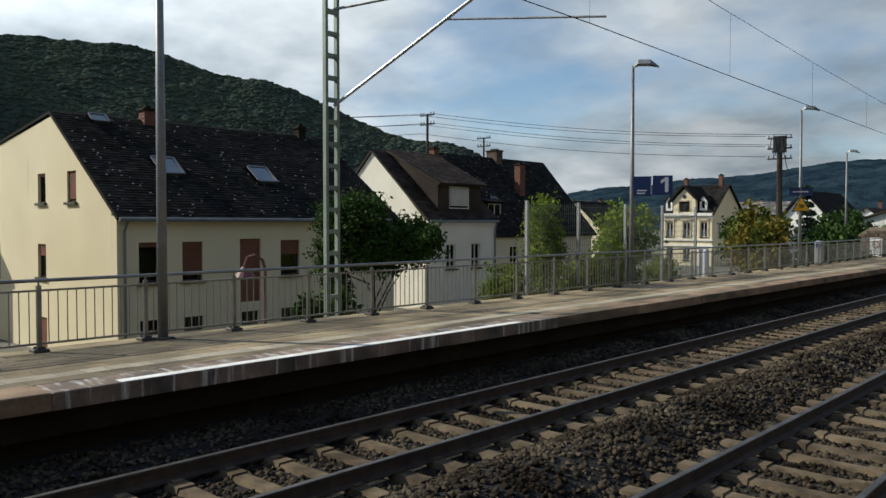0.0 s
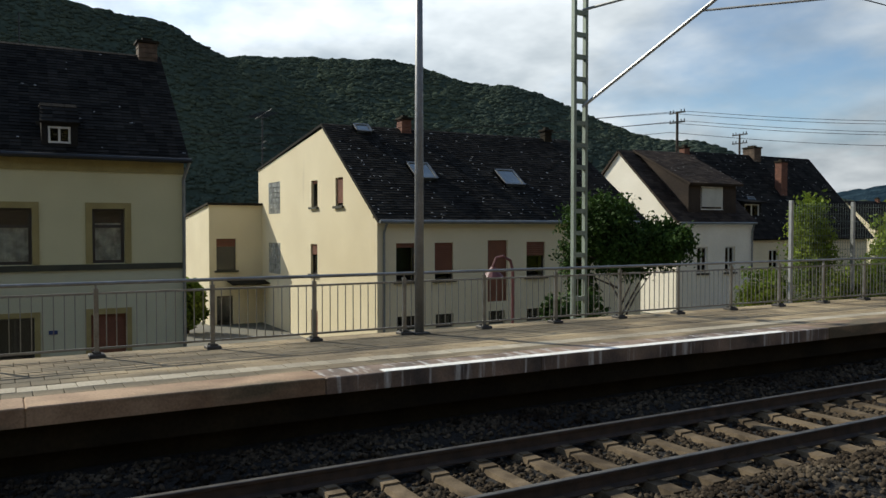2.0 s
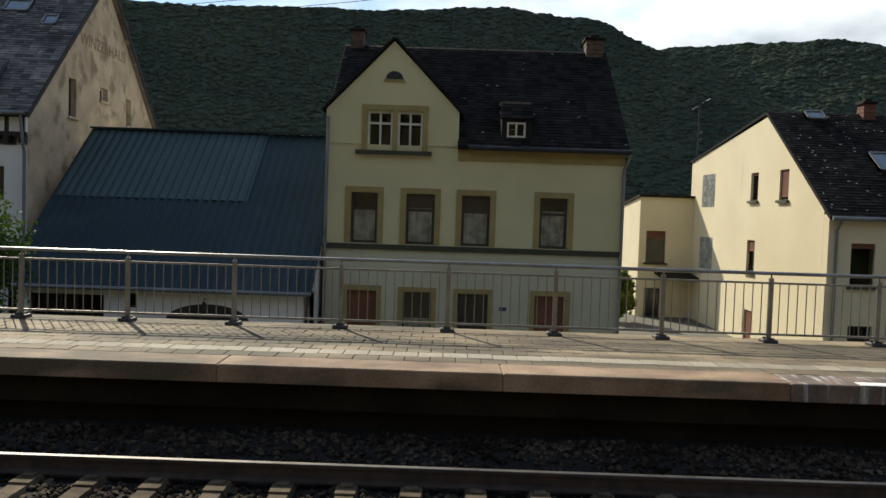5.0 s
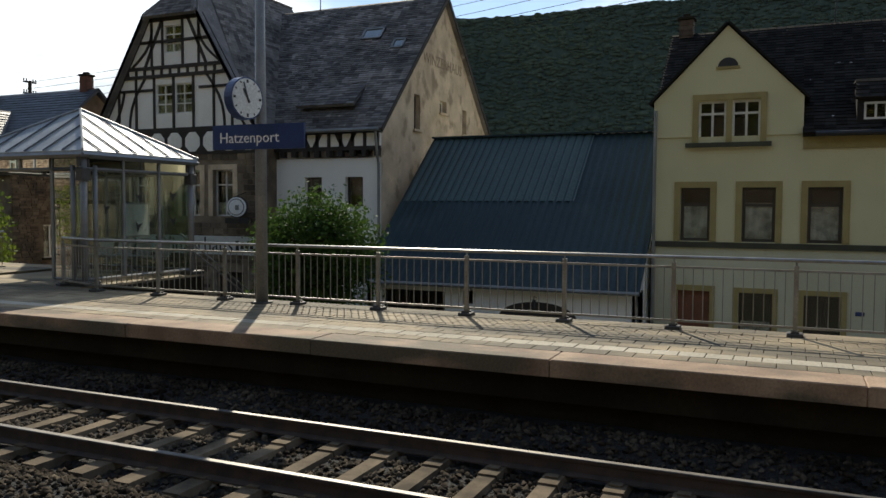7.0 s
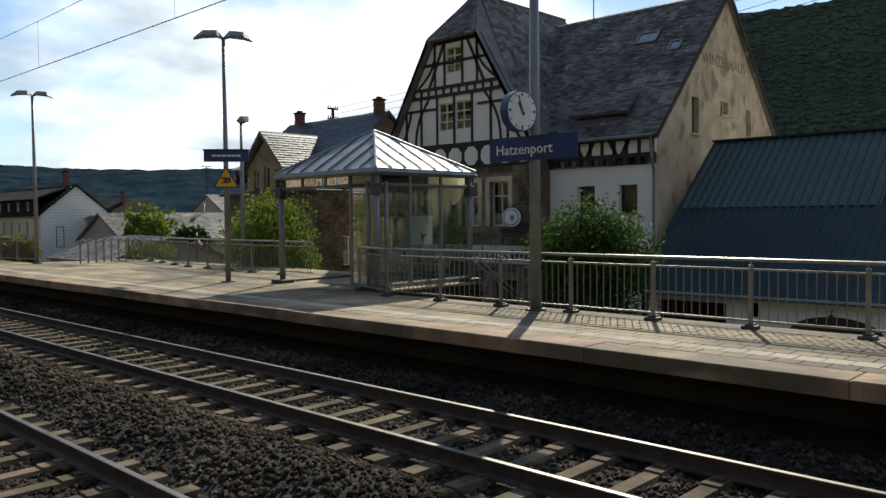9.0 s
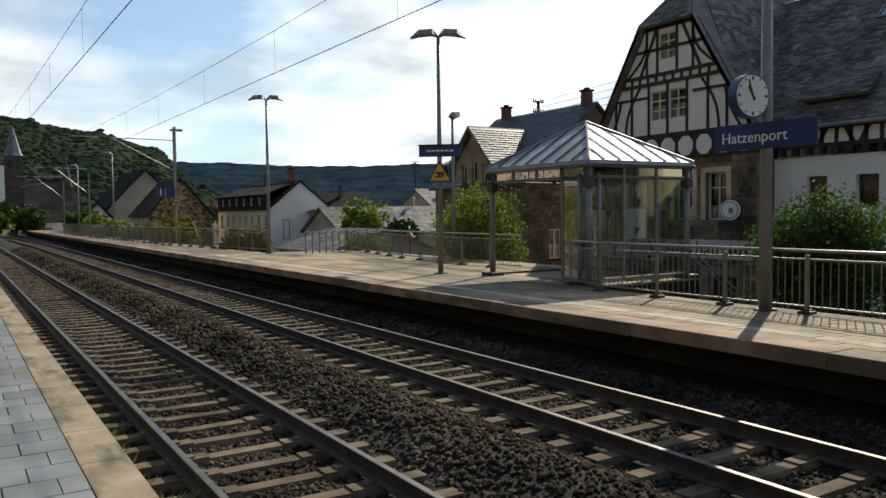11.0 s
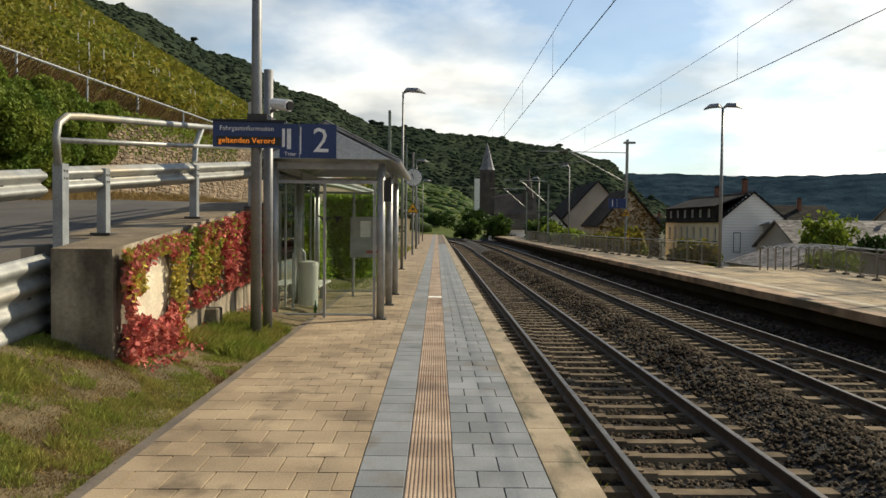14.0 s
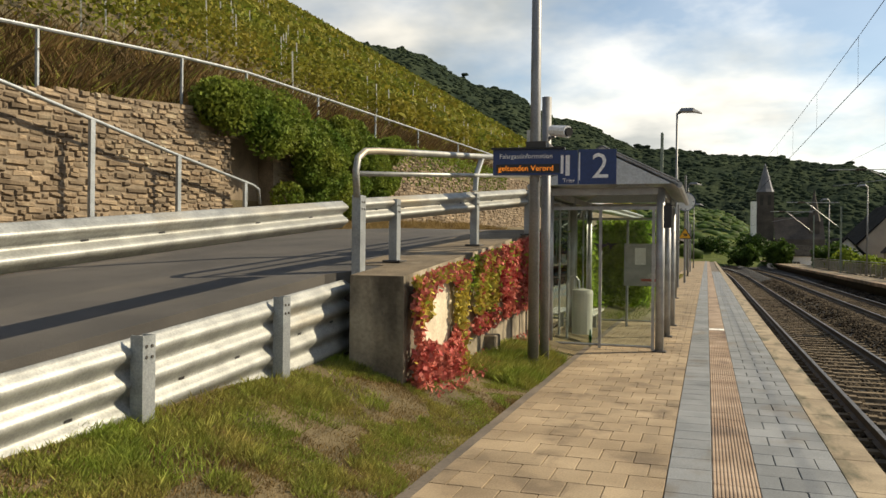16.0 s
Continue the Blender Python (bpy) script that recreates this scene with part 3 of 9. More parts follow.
def slates(m, a, b, c, d, size=0.26, lift=0.014, seed=1, skip=0.0):
    """Overlapping courses of slates on the roof plane a-b (eave) to d-c (ridge), laid on top of it."""
    rg = random.Random(seed)
    a, b, c, d = (Vector(p) for p in (a, b, c, d))
    nrm = (b - a).cross(d - a).normalized()
    rows = max(2, int((d - a).length / (size * 0.62)))
    for r in range(rows):
        k0, k1 = r / rows, (r + 1.35) / rows
        l0, r0 = a.lerp(d, k0), b.lerp(c, k0)
        k1 = min(k1, 1.0)
        l1, r1 = a.lerp(d, k1), b.lerp(c, k1)
        n = max(1, int((r0 - l0).length / size))
        for i in range(n):
            if rg.random() < skip:
                continue
            s0, s1 = i / n + 0.03 / n, (i + 1) / n - 0.03 / n
            h = nrm * (lift * (1.5 + 0.8 * rg.random()))
            lo = nrm * 0.003
            p0, p1, p2, p3 = l0.lerp(r0, s0) + h, l0.lerp(r0, s1) + h, l1.lerp(r1, s1) + lo, l1.lerp(r1, s0) + lo
            m.add([p0, p1, p2, p3, p0 - h, p1 - h], [(0, 1, 2, 3), (4, 5, 1, 0)])
    return m


def spots(m, a, b, c, d, count, size, seed):
    """Pale lichen flecks lying on a roof plane."""
    rg = random.Random(seed)
    a, b, c, d = (Vector(p) for p in (a, b, c, d))
    nrm = (b - a).cross(d - a).normalized()
    for _ in range(count):
        s, t = rg.random(), rg.random()
        p = a.lerp(b, s).lerp(d.lerp(c, s), t) + nrm * 0.05
        u, w = (b - a).normalized() * size * rg.uniform(0.5, 1.6), (d - a).normalized() * size * rg.uniform(0.3, 0.8)
        m.add([p - u, p - w, p + u, p + w], [(0, 1, 2, 3)])
    return m


def blobs(count, centre, radii, leaf, rg, shell=0.55, flat=1.0):
    """Leaf quads through an uneven crown: many leaves round many twig ends."""
    twigs = max(6, count // 26)
    tv = rg.normal(size=(twigs, 3))
    tv /= np.linalg.norm(tv, axis=1)[:, None]
    tv *= (shell + (1 - shell) * rg.random(twigs) ** 0.6)[:, None] * (0.82 + 0.36 * rg.random(twigs))[:, None]
    idx = rg.integers(0, twigs, count)
    pos = tv[idx] * np.array(radii) + rg.normal(size=(count, 3)) * np.mean(radii) * 0.115 + np.array(centre)
    return leaves(pos, leaf, rg, flat)


def leaves(pos, leaf, rg, flat=1.0):
    n = len(pos)
    u = rg.normal(size=(n, 3)); u /= np.linalg.norm(u, axis=1)[:, None]
    w = rg.normal(size=(n, 3)); w[:, 2] *= flat
    w -= (w * u).sum(1)[:, None] * u; w /= np.linalg.norm(w, axis=1)[:, None]
    s = leaf * (0.6 + 0.8 * rg.random(n))[:, None]
    u, w = u * s, w * s * 0.62
    vs = np.stack([pos - u, pos - w * 0.9, pos + u, pos + w], 1).reshape(-1, 3)
    return vs


def quad_object(name, vs, material, sides=4):
    """Many loose quads (or triangles) as one mesh."""
    me = bpy.data.meshes.new(name)
    n = len(vs) // sides
    me.vertices.add(len(vs)); me.vertices.foreach_set("co", np.asarray(vs, np.float32).ravel())
    me.loops.add(n * sides); me.loops.foreach_set("vertex_index", np.arange(n * sides, dtype=np.int32))
    me.polygons.add(n); me.polygons.foreach_set("loop_start", np.arange(0, n * sides, sides, dtype=np.int32))
    me.materials.append(material)
    me.update(calc_edges=True)
    me.validate()
    return new(name, me)


def tree(name, at, h, radii, leaf_mat, label, count=2600, leaf=0.16, trunk=0.14, seed=1, lean=0.0, shell=0.5, group="", category="tree", lobes=()):
    """Tapered trunk, limbs and an uneven crown."""
    rg = np.random.default_rng(seed)
    root = thing(name, at, label, category, group)
    at = Vector(at)
    cz = h - radii[2]
    m = Mesh()
    top = at + Vector((lean, 0, cz))
    m.tube([at, at + Vector((lean * 0.3, 0.03, cz * 0.5)), top, top + Vector((0, 0, radii[2] * 0.6))], [trunk, trunk * 0.75, trunk * 0.5, trunk * 0.12], 8)
    for k in range(7):
        a = 2 * math.pi * (k + rg.random() * 0.6) / 7
        s = at.lerp(top, 0.45 + 0.08 * k)
        e = top + Vector((math.cos(a) * radii[0] * 0.75, math.sin(a) * radii[1] * 0.75, radii[2] * rg.uniform(-0.4, 0.6)))
        m.tube([s, s.lerp(e, 0.5) + Vector((0, 0, 0.15)), e], [trunk * 0.4, trunk * 0.25, trunk * 0.08], 5)
    part("trunk", m, M_bark, root)
    vs = blobs(count, (lean, 0, cz), radii, leaf, rg, shell)
    if lobes:
        share = sum(r[0] * r[1] for _, r in lobes)
        vs = np.concatenate([blobs(int(count * r[0] * r[1] / share), c, r, leaf, rg, shell) for c, r in lobes])
    crown = quad_object("crown", vs, leaf_mat)
    crown.parent = root
    return root

# ---- ground, tracks, platforms, road ----
P1Z, P2Z, TOWN = 0.71, 0.583, -2.3
P1X, P2X = -8.71, -1.293


def road_z(y):
    """The lane beside platform two climbs away towards the shelter and then levels out."""
    return 2.2 + 0.095 * min(max(-(y + 9.7), -16.0), 6.0) + 0.02 * min(max(-(y + 15.7), 0.0), 80.0)


def terrace_z(y):
    return road_z(y) + 2.55 + 0.008 * min(max(-y, -10), 90)


def ground_z(x, y):
    if x < -13.05:
        return TOWN
    if x < -1.2:
        return -0.75
    if x < 2.25:
        return 0.30
    if x < 4.7:
        k = (x - 2.25) / 2.45
        return P2Z - 0.05 + k * ((min(road_z(y) - 0.3, 1.38) if y > -9.4 else 1.25) - P2Z)
    if x < 10.6:
        return road_z(y) - 0.12
    k = x - 10.6
    return terrace_z(y) - 0.15 + 0.60 * min(k, 55.0) + 0.10 * max(k - 55.0, 0.0) ** 0.8


gx = [-3000, -1500, -700, -300, -120, -60, -40, -30, -20, -13.1, -13.0, -10, -6, -1.3, -1.15, 0, 2.2, 2.3, 2.8, 3.4, 4.0, 4.65, 4.75, 7, 10.5, 10.7] + [12 + 3 * k for k in range(19)] + [80, 120, 300, 1000, 3000]
gy = [-3000, -1200, -500, -250, -160, -120] + [-100 + 4 * k for k in range(20)] + [-20 + k for k in range(41)] + [24, 30, 40, 60, 100, 200, 500, 1200, 3000]
m = Mesh()
m.v = [(x, y, ground_z(x, y) + (0.5 * noise.noise(Vector((x, y, 0)) * 0.15) if x > 11 else 0.05 * noise.noise(Vector((x, y, 1)) * 0.8) if 2.4 < x < 4.6 else 0)) for x in gx for y in gy]
ny = len(gy)
for i in range(len(gx) - 1):
    for j in range(ny - 1):
        m.f.append((i * ny + j, (i + 1) * ny + j, (i + 1) * ny + j + 1, i * ny + j + 1))
        m.mi.append(0 if gx[i] < 2 else 1)
structure("ground", m, [M_townground, M_soil], "open ground of the valley town and the dry grassy slope")

# ballast bed: shoulders under both tracks and a heap between them
RAILS = ((-2.1, -3.605), (-6.15, -7.645))


def bed_z(x, y=0.0):
    z = -0.235
    if -5.75 < x < -4.0:
        z = -0.235 + 0.26 * math.sin(math.pi * (x + 5.75) / 1.75) ** 1.2
    if x < -7.95:
        z = -0.235 + 0.17 * min((-7.95 - x) / 0.35, 1)
    if x > -1.75:
        z = -0.235 - 0.2 * min((x + 1.75) / 0.5, 1)
    return z + 0.03 * noise.noise(Vector((x * 1.3, y * 1.3, 3)))


m = Mesh()
bx = [-9.3 + 0.2 * k for k in range(42)]
by = [-160, -120, -90, -70, -60, -50, -42] + [-36 + 0.6 * k for k in range(120)] + [40, 50, 65, 90, 140]
m.v = [(x, y, bed_z(x, y)) for x in bx for y in by]
for i in range(len(bx) - 1):
    for j in range(len(by) - 1):
        m.f.append((i * len(by) + j, (i + 1) * len(by) + j, (i + 1) * len(by) + j + 1, i * len(by) + j + 1)); m.mi.append(0)
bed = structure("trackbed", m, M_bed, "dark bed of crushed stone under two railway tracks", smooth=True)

# loose ballast stones, denser near the camera
rg = np.random.default_rng(5)
def stones(n, x0, x1, y0, y1, size):
    xs, ys = rg.uniform(x0, x1, n), rg.uniform(y0, y1, n)
    keep = np.ones(n, bool)
    for a, b in RAILS:
        for r in (a, b):
            keep &= np.abs(xs - r) > 0.09
    # sleepers are left mostly free inside the tracks
    for a, b in RAILS:
        inside = (xs < a + 0.45) & (xs > b - 0.45)
        keep &= ~(inside & (np.abs((ys + 0.1) % 0.6 - 0.3) < 0.115))
    xs, ys = xs[keep], ys[keep]
    return xs, ys, size * rg.uniform(0.55, 1.35, len(xs))


groups = [stones(52000, -8.9, -1.5, -12, 14, 0.036), stones(24000, -8.9, -1.5, 14, 34, 0.045), stones(24000, -8.9, -1.5, -34, -12, 0.045), stones(14000, -8.9, -1.5, -70, -34, 0.06)]
xs, ys, ss = (np.concatenate(a) for a in zip(*groups))
zs = np.array([bed_z(x, y) for x, y in zip(xs, ys)]) + ss * 0.3
octa = np.array([(1, 0, 0), (0, 1, 0), (-1, 0, 0), (0, -1, 0), (0, 0, 0.8), (0, 0, -0.8)])
tri = [(0, 1, 4), (1, 2, 4), (2, 3, 4), (3, 0, 4), (1, 0, 5), (0, 3, 5)]
n = len(xs)
ang = rg.uniform(0, 6.28, n)
tilt = rg.uniform(-0.8, 0.8, n)
base = octa[None] * (0.65 + 0.7 * rg.random((n, 6, 1))) * ss[:, None, None]
ct, st = np.cos(tilt)[:, None], np.sin(tilt)[:, None]
yy, zz = base[:, :, 1] * ct - base[:, :, 2] * st, base[:, :, 1] * st + base[:, :, 2] * ct
ca, sa = np.cos(ang)[:, None], np.sin(ang)[:, None]
vs = np.stack([base[:, :, 0] * ca - yy * sa + xs[:, None], base[:, :, 0] * sa + yy * ca + ys[:, None], zz + zs[:, None]], -1).reshape(-1, 3)
fi = (np.array(tri)[None] + 6 * np.arange(n)[:, None, None]).reshape(-1)
me = bpy.data.meshes.new("ballast")
me.vertices.add(len(vs)); me.vertices.foreach_set("co", vs.astype(np.float32).ravel())
me.loops.add(len(fi)); me.loops.foreach_set("vertex_index", fi.astype(np.int32))
me.polygons.add(len(fi) // 3); me.polygons.foreach_set("loop_start", np.arange(0, len(fi), 3, dtype=np.int32))
me.materials.append(M_ballast); me.update(calc_edges=True)
tagged(new("ballast", me), "loose grey-brown crushed stones between the sleepers", "gravel", kind="stuff")

# rails: foot, web and head in section
SECTION = [(-0.075, -0.172), (0.075, -0.172), (0.075, -0.158), (0.012, -0.135), (0.010, -0.045), (0.035, -0.034), (0.036, -0.006), (0.030, 0.0), (-0.030, 0.0), (-0.036, -0.006), (-0.035, -0.034), (-0.010, -0.045), (-0.012, -0.135), (-0.075, -0.158)]


def bend(y):
    """Far away the line swings gently."""
    return 0.0011 * max(-y - 75.0, 0.0) ** 2


for k, pair in enumerate(RAILS):
    tr = thing("railway_track", (sum(pair) / 2, 0, -0.2), ("nearer" if k == 0 else "farther") + " railway track with rusty rails on concrete sleepers", "railway track", "tracks", "structure")
    for x in pair:
        m = Mesh()
        ys_ = [-160, -140, -120, -105, -90, -75, -30, 0, 30, 70, 140]
        ns = len(SECTION)
        m.v = [(x + bend(y) + a, y, b) for y in ys_ for a, b in SECTION]
        for j in range(len(ys_) - 1):
            for i in range(ns):
                m.f.append((j * ns + i, j * ns + (i + 1) % ns, (j + 1) * ns + (i + 1) % ns, (j + 1) * ns + i))
                m.mi.append(1 if i in (6, 7, 8) else 0)
        part("rail", m, [M_rust, M_shiny], tr, "rail with a bright worn top")
    # one sleeper shape with raised rail seats, used again and again
    sm = Mesh()
    for side in (-1, 1):
        sm.prism([(side * 1.3, -0.12, -0.05), (side * 1.3, 0.12, -0.05), (side * 1.3, 0.095, 0.035), (side * 1.3, -0.095, 0.035)], (-side * 0.85, 0, 0.0))
        sm.box(side * 0.9, side * 0.8, -0.06, 0.06, 0.035, 0.055); sm.box(side * 0.7, side * 0.6, -0.06, 0.06, 0.035, 0.055)
    sm.prism([(-0.45, -0.11, -0.05), (-0.45, 0.11, -0.05), (-0.45, 0.085, 0.015), (-0.45, -0.085, 0.015)], (0.9, 0, 0))
    sme = sm.data("sleeper", M_sleeper)
    for j in range(-75, 60):
        s = new("sleeper", sme)
        s.parent = tr
        s.location = (0.02 * math.sin(j * 7.7), 0.6 * j + 0.2 + 0.012 * math.sin(j * 3.1), 0.0)
        s.rotation_euler = (0, 0, 0.006 * math.sin(j * 5.3))
        s.scale = (0.93, 1, 1)
# far sleepers, joined
m = Mesh()
for pair in RAILS:
    c = sum(pair) / 2
    for j in [*range(-250, -75), *range(60, 200)]:
        y = 0.6 * j + 0.2
        m.box(c + bend(y) - 1.2, c + bend(y) + 1.2, y - 0.1, y + 0.1, -0.26, -0.165)
solo("far_sleepers", m, M_sleeper, "concrete sleepers running on along the line", "sleepers", kind="stuff")

# platform two: body, then its paving
m = Mesh()
m.box(P2X + 0.09, 2.16, -150, 30, -0.6, P2Z - 0.055)
m.box(P2X + 0.02, P2X + 0.20, -150, 30, P2Z - 0.19, P2Z - 0.056)
plat2 = structure("platform_two", m, M_joint, "platform with tan and blue-grey pavers and a ribbed guide strip")
m = Mesh()
m.cbox(2.165, 2.30, -150, 30, 0.2, P2Z - 0.01, 0.015)
structure("kerb_platform_two", m, M_joint, "dark narrow edging kerb along the paving")


def piece(proto, parent, at, name):
    ob = new(name, proto)
    ob.parent = parent
    ob.location = at
    return ob


def paver(w, l, h=0.05, name="paver", material=None, g=0.004):
    return Mesh().cbox(-w / 2 + g, w / 2 - g, -l / 2 + g, l / 2 - g, -h, 0.0, 0.004).data(name, material)


NEAR2 = (-19.9, -4.0)
cols_tan = [(0.42 + 0.2925 * k, 0.42 + 0.2925 * (k + 1)) for k in range(6)]
tan_p, blue_p, left_p = paver(0.2925, 0.38, material=M_tan), paver(0.338, 0.36, material=M_blue), paver(0.35, 0.36, material=M_blue)
edge_p = paver(0.343, 1.0, 0.12, "edge_slab", M_kerb2)
rib = Mesh().box(-0.172, 0.172, -0.178, 0.178, -0.05, -0.006)
for k in range(12):
    c = -0.158 + 0.0287 * k
    rib.prism([(c - 0.009, -0.178, -0.006), (c + 0.009, -0.178, -0.006), (c + 0.005, -0.178, 0.001), (c - 0.005, -0.178, 0.001)], (0, 0.356, 0))
rib_p = rib.data("ribbed_tile", M_ribbed)
dot_p = paver(0.345, 0.36, material=M_white, name="white_tile")
far = {"tan": Mesh(), "blue": Mesh(), "rib": Mesh(), "edge": Mesh()}


def lay(mesh_data, key, x0, x1, y, l):
    c = ((x0 + x1) / 2, y + l / 2, P2Z)
    if NEAR2[0] < c[1] < NEAR2[1]:
        piece(mesh_data, plat2, (c[0], c[1], P2Z + 0.0015 * math.sin(37.1 * c[1] + 11 * c[0])), mesh_data.name.split(".")[0])
    else:
        far[key].box(x0 + 0.004, x1 - 0.004, y + 0.004, y + l - 0.004, P2Z - 0.05, P2Z)


for r in range(-190, 60):
    y = 0.38 * r
    off = 0.146 if r % 2 else 0.0
    for a, b in cols_tan:
        if b + off < 2.19:
            lay(tan_p, "tan", a + off, b + off, y, 0.38)
        else:
            far["tan"].box(a + off + 0.004, 2.165, y + 0.004, y + 0.376, P2Z - 0.05, P2Z)
    if off:
        far["tan"].box(0.424, 0.42 + off - 0.004, y + 0.004, y + 0.376, P2Z - 0.05, P2Z)
for r in range(-200, 70):
    y = 0.36 * r
    lay(left_p, "blue", 0.07, 0.42, y, 0.36)
    white = r in (-55, -65, -78, -90, -105, -120)
    if white:
        lay(dot_p, "rib", -0.275, 0.07, y, 0.36)
    else:
        lay(rib_p, "rib", -0.275, 0.07, y, 0.36)
    if r % 2:
        lay(blue_p, "blue", -0.613, -0.275, y, 0.36); lay(blue_p, "blue", -0.951, -0.613, y, 0.36)
    else:
        lay(blue_p, "blue", -0.782, -0.444, y, 0.36)
        far["blue"].box(-0.440, -0.279, y + 0.004, y + 0.356, P2Z - 0.05, P2Z); far["blue"].box(-0.947, -0.786, y + 0.004, y + 0.356, P2Z - 0.05, P2Z)
for r in range(-72, 26):
    lay(edge_p, "edge", P2X, -0.951, 1.0 * r, 1.0)
for key, material in (("tan", M_tan), ("blue", M_blue), ("rib", M_ribbed), ("edge", M_kerb2)):
    far[key].box(*{"tan": (0.42, 2.16), "blue": (0.07, 0.42), "rib": (-0.275, 0.07), "edge": (P2X, -0.951)}[key], -150, -72.3, P2Z - 0.05, P2Z - 0.002)
    ob = part("paving", far[key], material, plat2)
    tagged(ob, kind="stuff")

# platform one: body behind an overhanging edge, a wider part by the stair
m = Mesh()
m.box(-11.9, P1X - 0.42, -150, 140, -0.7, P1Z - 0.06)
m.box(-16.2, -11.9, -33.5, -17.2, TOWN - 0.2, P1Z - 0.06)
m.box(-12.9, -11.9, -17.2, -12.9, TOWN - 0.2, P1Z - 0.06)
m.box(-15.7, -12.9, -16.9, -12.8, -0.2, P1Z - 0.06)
plat1 = structure("platform_one", m, M_fascia, "platform with a wall coloured dark as shade under overhanging edge slabs")
m = Mesh()
m.box(-12.6, -11.9, -150, 140, TOWN - 0.3, P1Z - 0.16)
structure("retaining_wall", m, M_mortar, "dark retaining wall behind the platform down to the street")
# band of the wall under the edge, with the shade put into its colour
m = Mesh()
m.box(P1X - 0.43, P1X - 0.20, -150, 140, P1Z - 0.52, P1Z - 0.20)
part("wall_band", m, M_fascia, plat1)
slab_p = Mesh().cbox(-0.55, 0.0, -1.553, 1.553, -0.195, 0.0, 0.012).data("edge_slab", M_edge)
slab_w = Mesh().cbox(-0.55, 0.0, -1.553, 1.553, -0.195, 0.0, 0.012).data("edge_slab", M_edgeworn)
for j in range(-24, 20):
    piece(slab_w if 2 <= j <= 4 else slab_p, plat1, (P1X, 3.11 * j - 2.0 + 1.555, P1Z + 0.004 * math.sin(j * 9.1)), "edge_slab")
m = Mesh()
m.box(P1X - 0.55, P1X, 61.6, 140, P1Z - 0.195, P1Z); m.box(P1X - 0.55, P1X, -150, -75.3, P1Z - 0.195, P1Z)
part("edge_slab", m, M_edge, plat1)
# surface slabs of platform one, with a paler line of guide slabs
m = Mesh()
rr = random.Random(3)
slab_a, slab_b = paver(0.30, 0.30, 0.05, "slab", M_slab1), paver(0.30, 0.30, 0.05, "slab", M_slab1b)
xs1 = [-9.265 - 0.30 * k for k in range(9)]
for i, x in enumerate(xs1):
    for j in range(-110, 130):
        y = 0.30 * j + (0.15 if i % 2 else 0)
        m.cur = 1 if i == 1 else 0
        dz = rr.uniform(-0.003, 0.003)
        if -5.4 < y < 3.3:
            piece(slab_a if i != 1 else slab_b, plat1, (x - 0.15, y + 0.15, P1Z + dz - 0.002), "slab")
        else:
            m.box(x - 0.296, x - 0.004, y + 0.004, y + 0.296, P1Z - 0.05, P1Z + dz - 0.002)
m.cur = 0
m.box(-11.95, -11.97, -33, 39, P1Z - 0.05, P1Z)
for j in range(-33, 39):
    m.box(-11.96, -11.655, 1.0 * j, j + 0.992, P1Z - 0.05, P1Z - 0.003)
for y0, y1 in ((-150, -33), (39, 140)):
    m.box(-11.95, -9.27, y0, y1, P1Z - 0.05, P1Z - 0.004)
for i in range(14):
    for j in range(52):
        if -33.4 + 0.32 * j < -16.9 or i < 12:
            x0, y0 = -11.97 - 0.3 * (i + 1), -33.4 + 0.32 * j
            if y0 < -17.5 or x0 > -12.9:
                m.box(x0 + 0.004, x0 + 0.296, y0 + 0.004, y0 + 0.316, P1Z - 0.05, P1Z - 0.003 + rr.uniform(-0.003, 0.003))
m.box(-15.6, -11.9, -16.85, -12.85, P1Z - 0.05, P1Z - 0.006)
ob = part("paving_slabs", m, [M_slab1, M_slab1b], plat1)
tagged(ob, kind="stuff")
# white line with worn paint along the edge, beside the white house
m = Mesh()
for j in range(12):
    m.box(P1X - 0.17, P1X - 0.002, 4.98 + 0.62 * j, 5.59 + 0.62 * j, P1Z, P1Z + 0.006)
solo("edge_line", m, M_white, "worn white painted line on the platform edge", "line", kind="structure")

# lane, verge and terrace wall
m = Mesh()
ry = sorted([-200, -120, -80, -50, -35, -9.1, -8.5] + [-28 + 2 * k for k in range(24)] + [30, 60, 140])
m.v = [(x + (0.38 if x < 4 and y > -9 else 0.0), y, road_z(y) + z) for x, z in ((3.94, -0.5), (3.94, 0.0), (6.4, 0.04), (8.4, 0.0), (8.4, -0.4)) for y in ry]
for i in range(4):
    for j in range(len(ry) - 1):
        m.f.append((i * len(ry) + j, (i + 1) * len(ry) + j, (i + 1) * len(ry) + j + 1, i * len(ry) + j + 1)); m.mi.append(0)
structure("road", m, M_asphalt, "narrow grey asphalt lane climbing beside the platform", smooth=False)
m = Mesh()
m.v = [(x, y, road_z(y) + z + 0.04 * noise.noise(Vector((x, y, 9)))) for x, z in ((8.3, -0.02), (8.6, 0.03), (9.5, 0.15), (10.3, 0.3)) for y in ry]
for i in range(3):
    for j in range(len(ry) - 1):
        m.f.append((i * len(ry) + j, (i + 1) * len(ry) + j, (i + 1) * len(ry) + j + 1, i * len(ry) + j + 1)); m.mi.append(0)
structure("verge_road", m, M_soil, "dry grassy verge at the foot of the stone wall")
m = Mesh()
wy = sorted(set(ry) | {-17.15, -15.35})
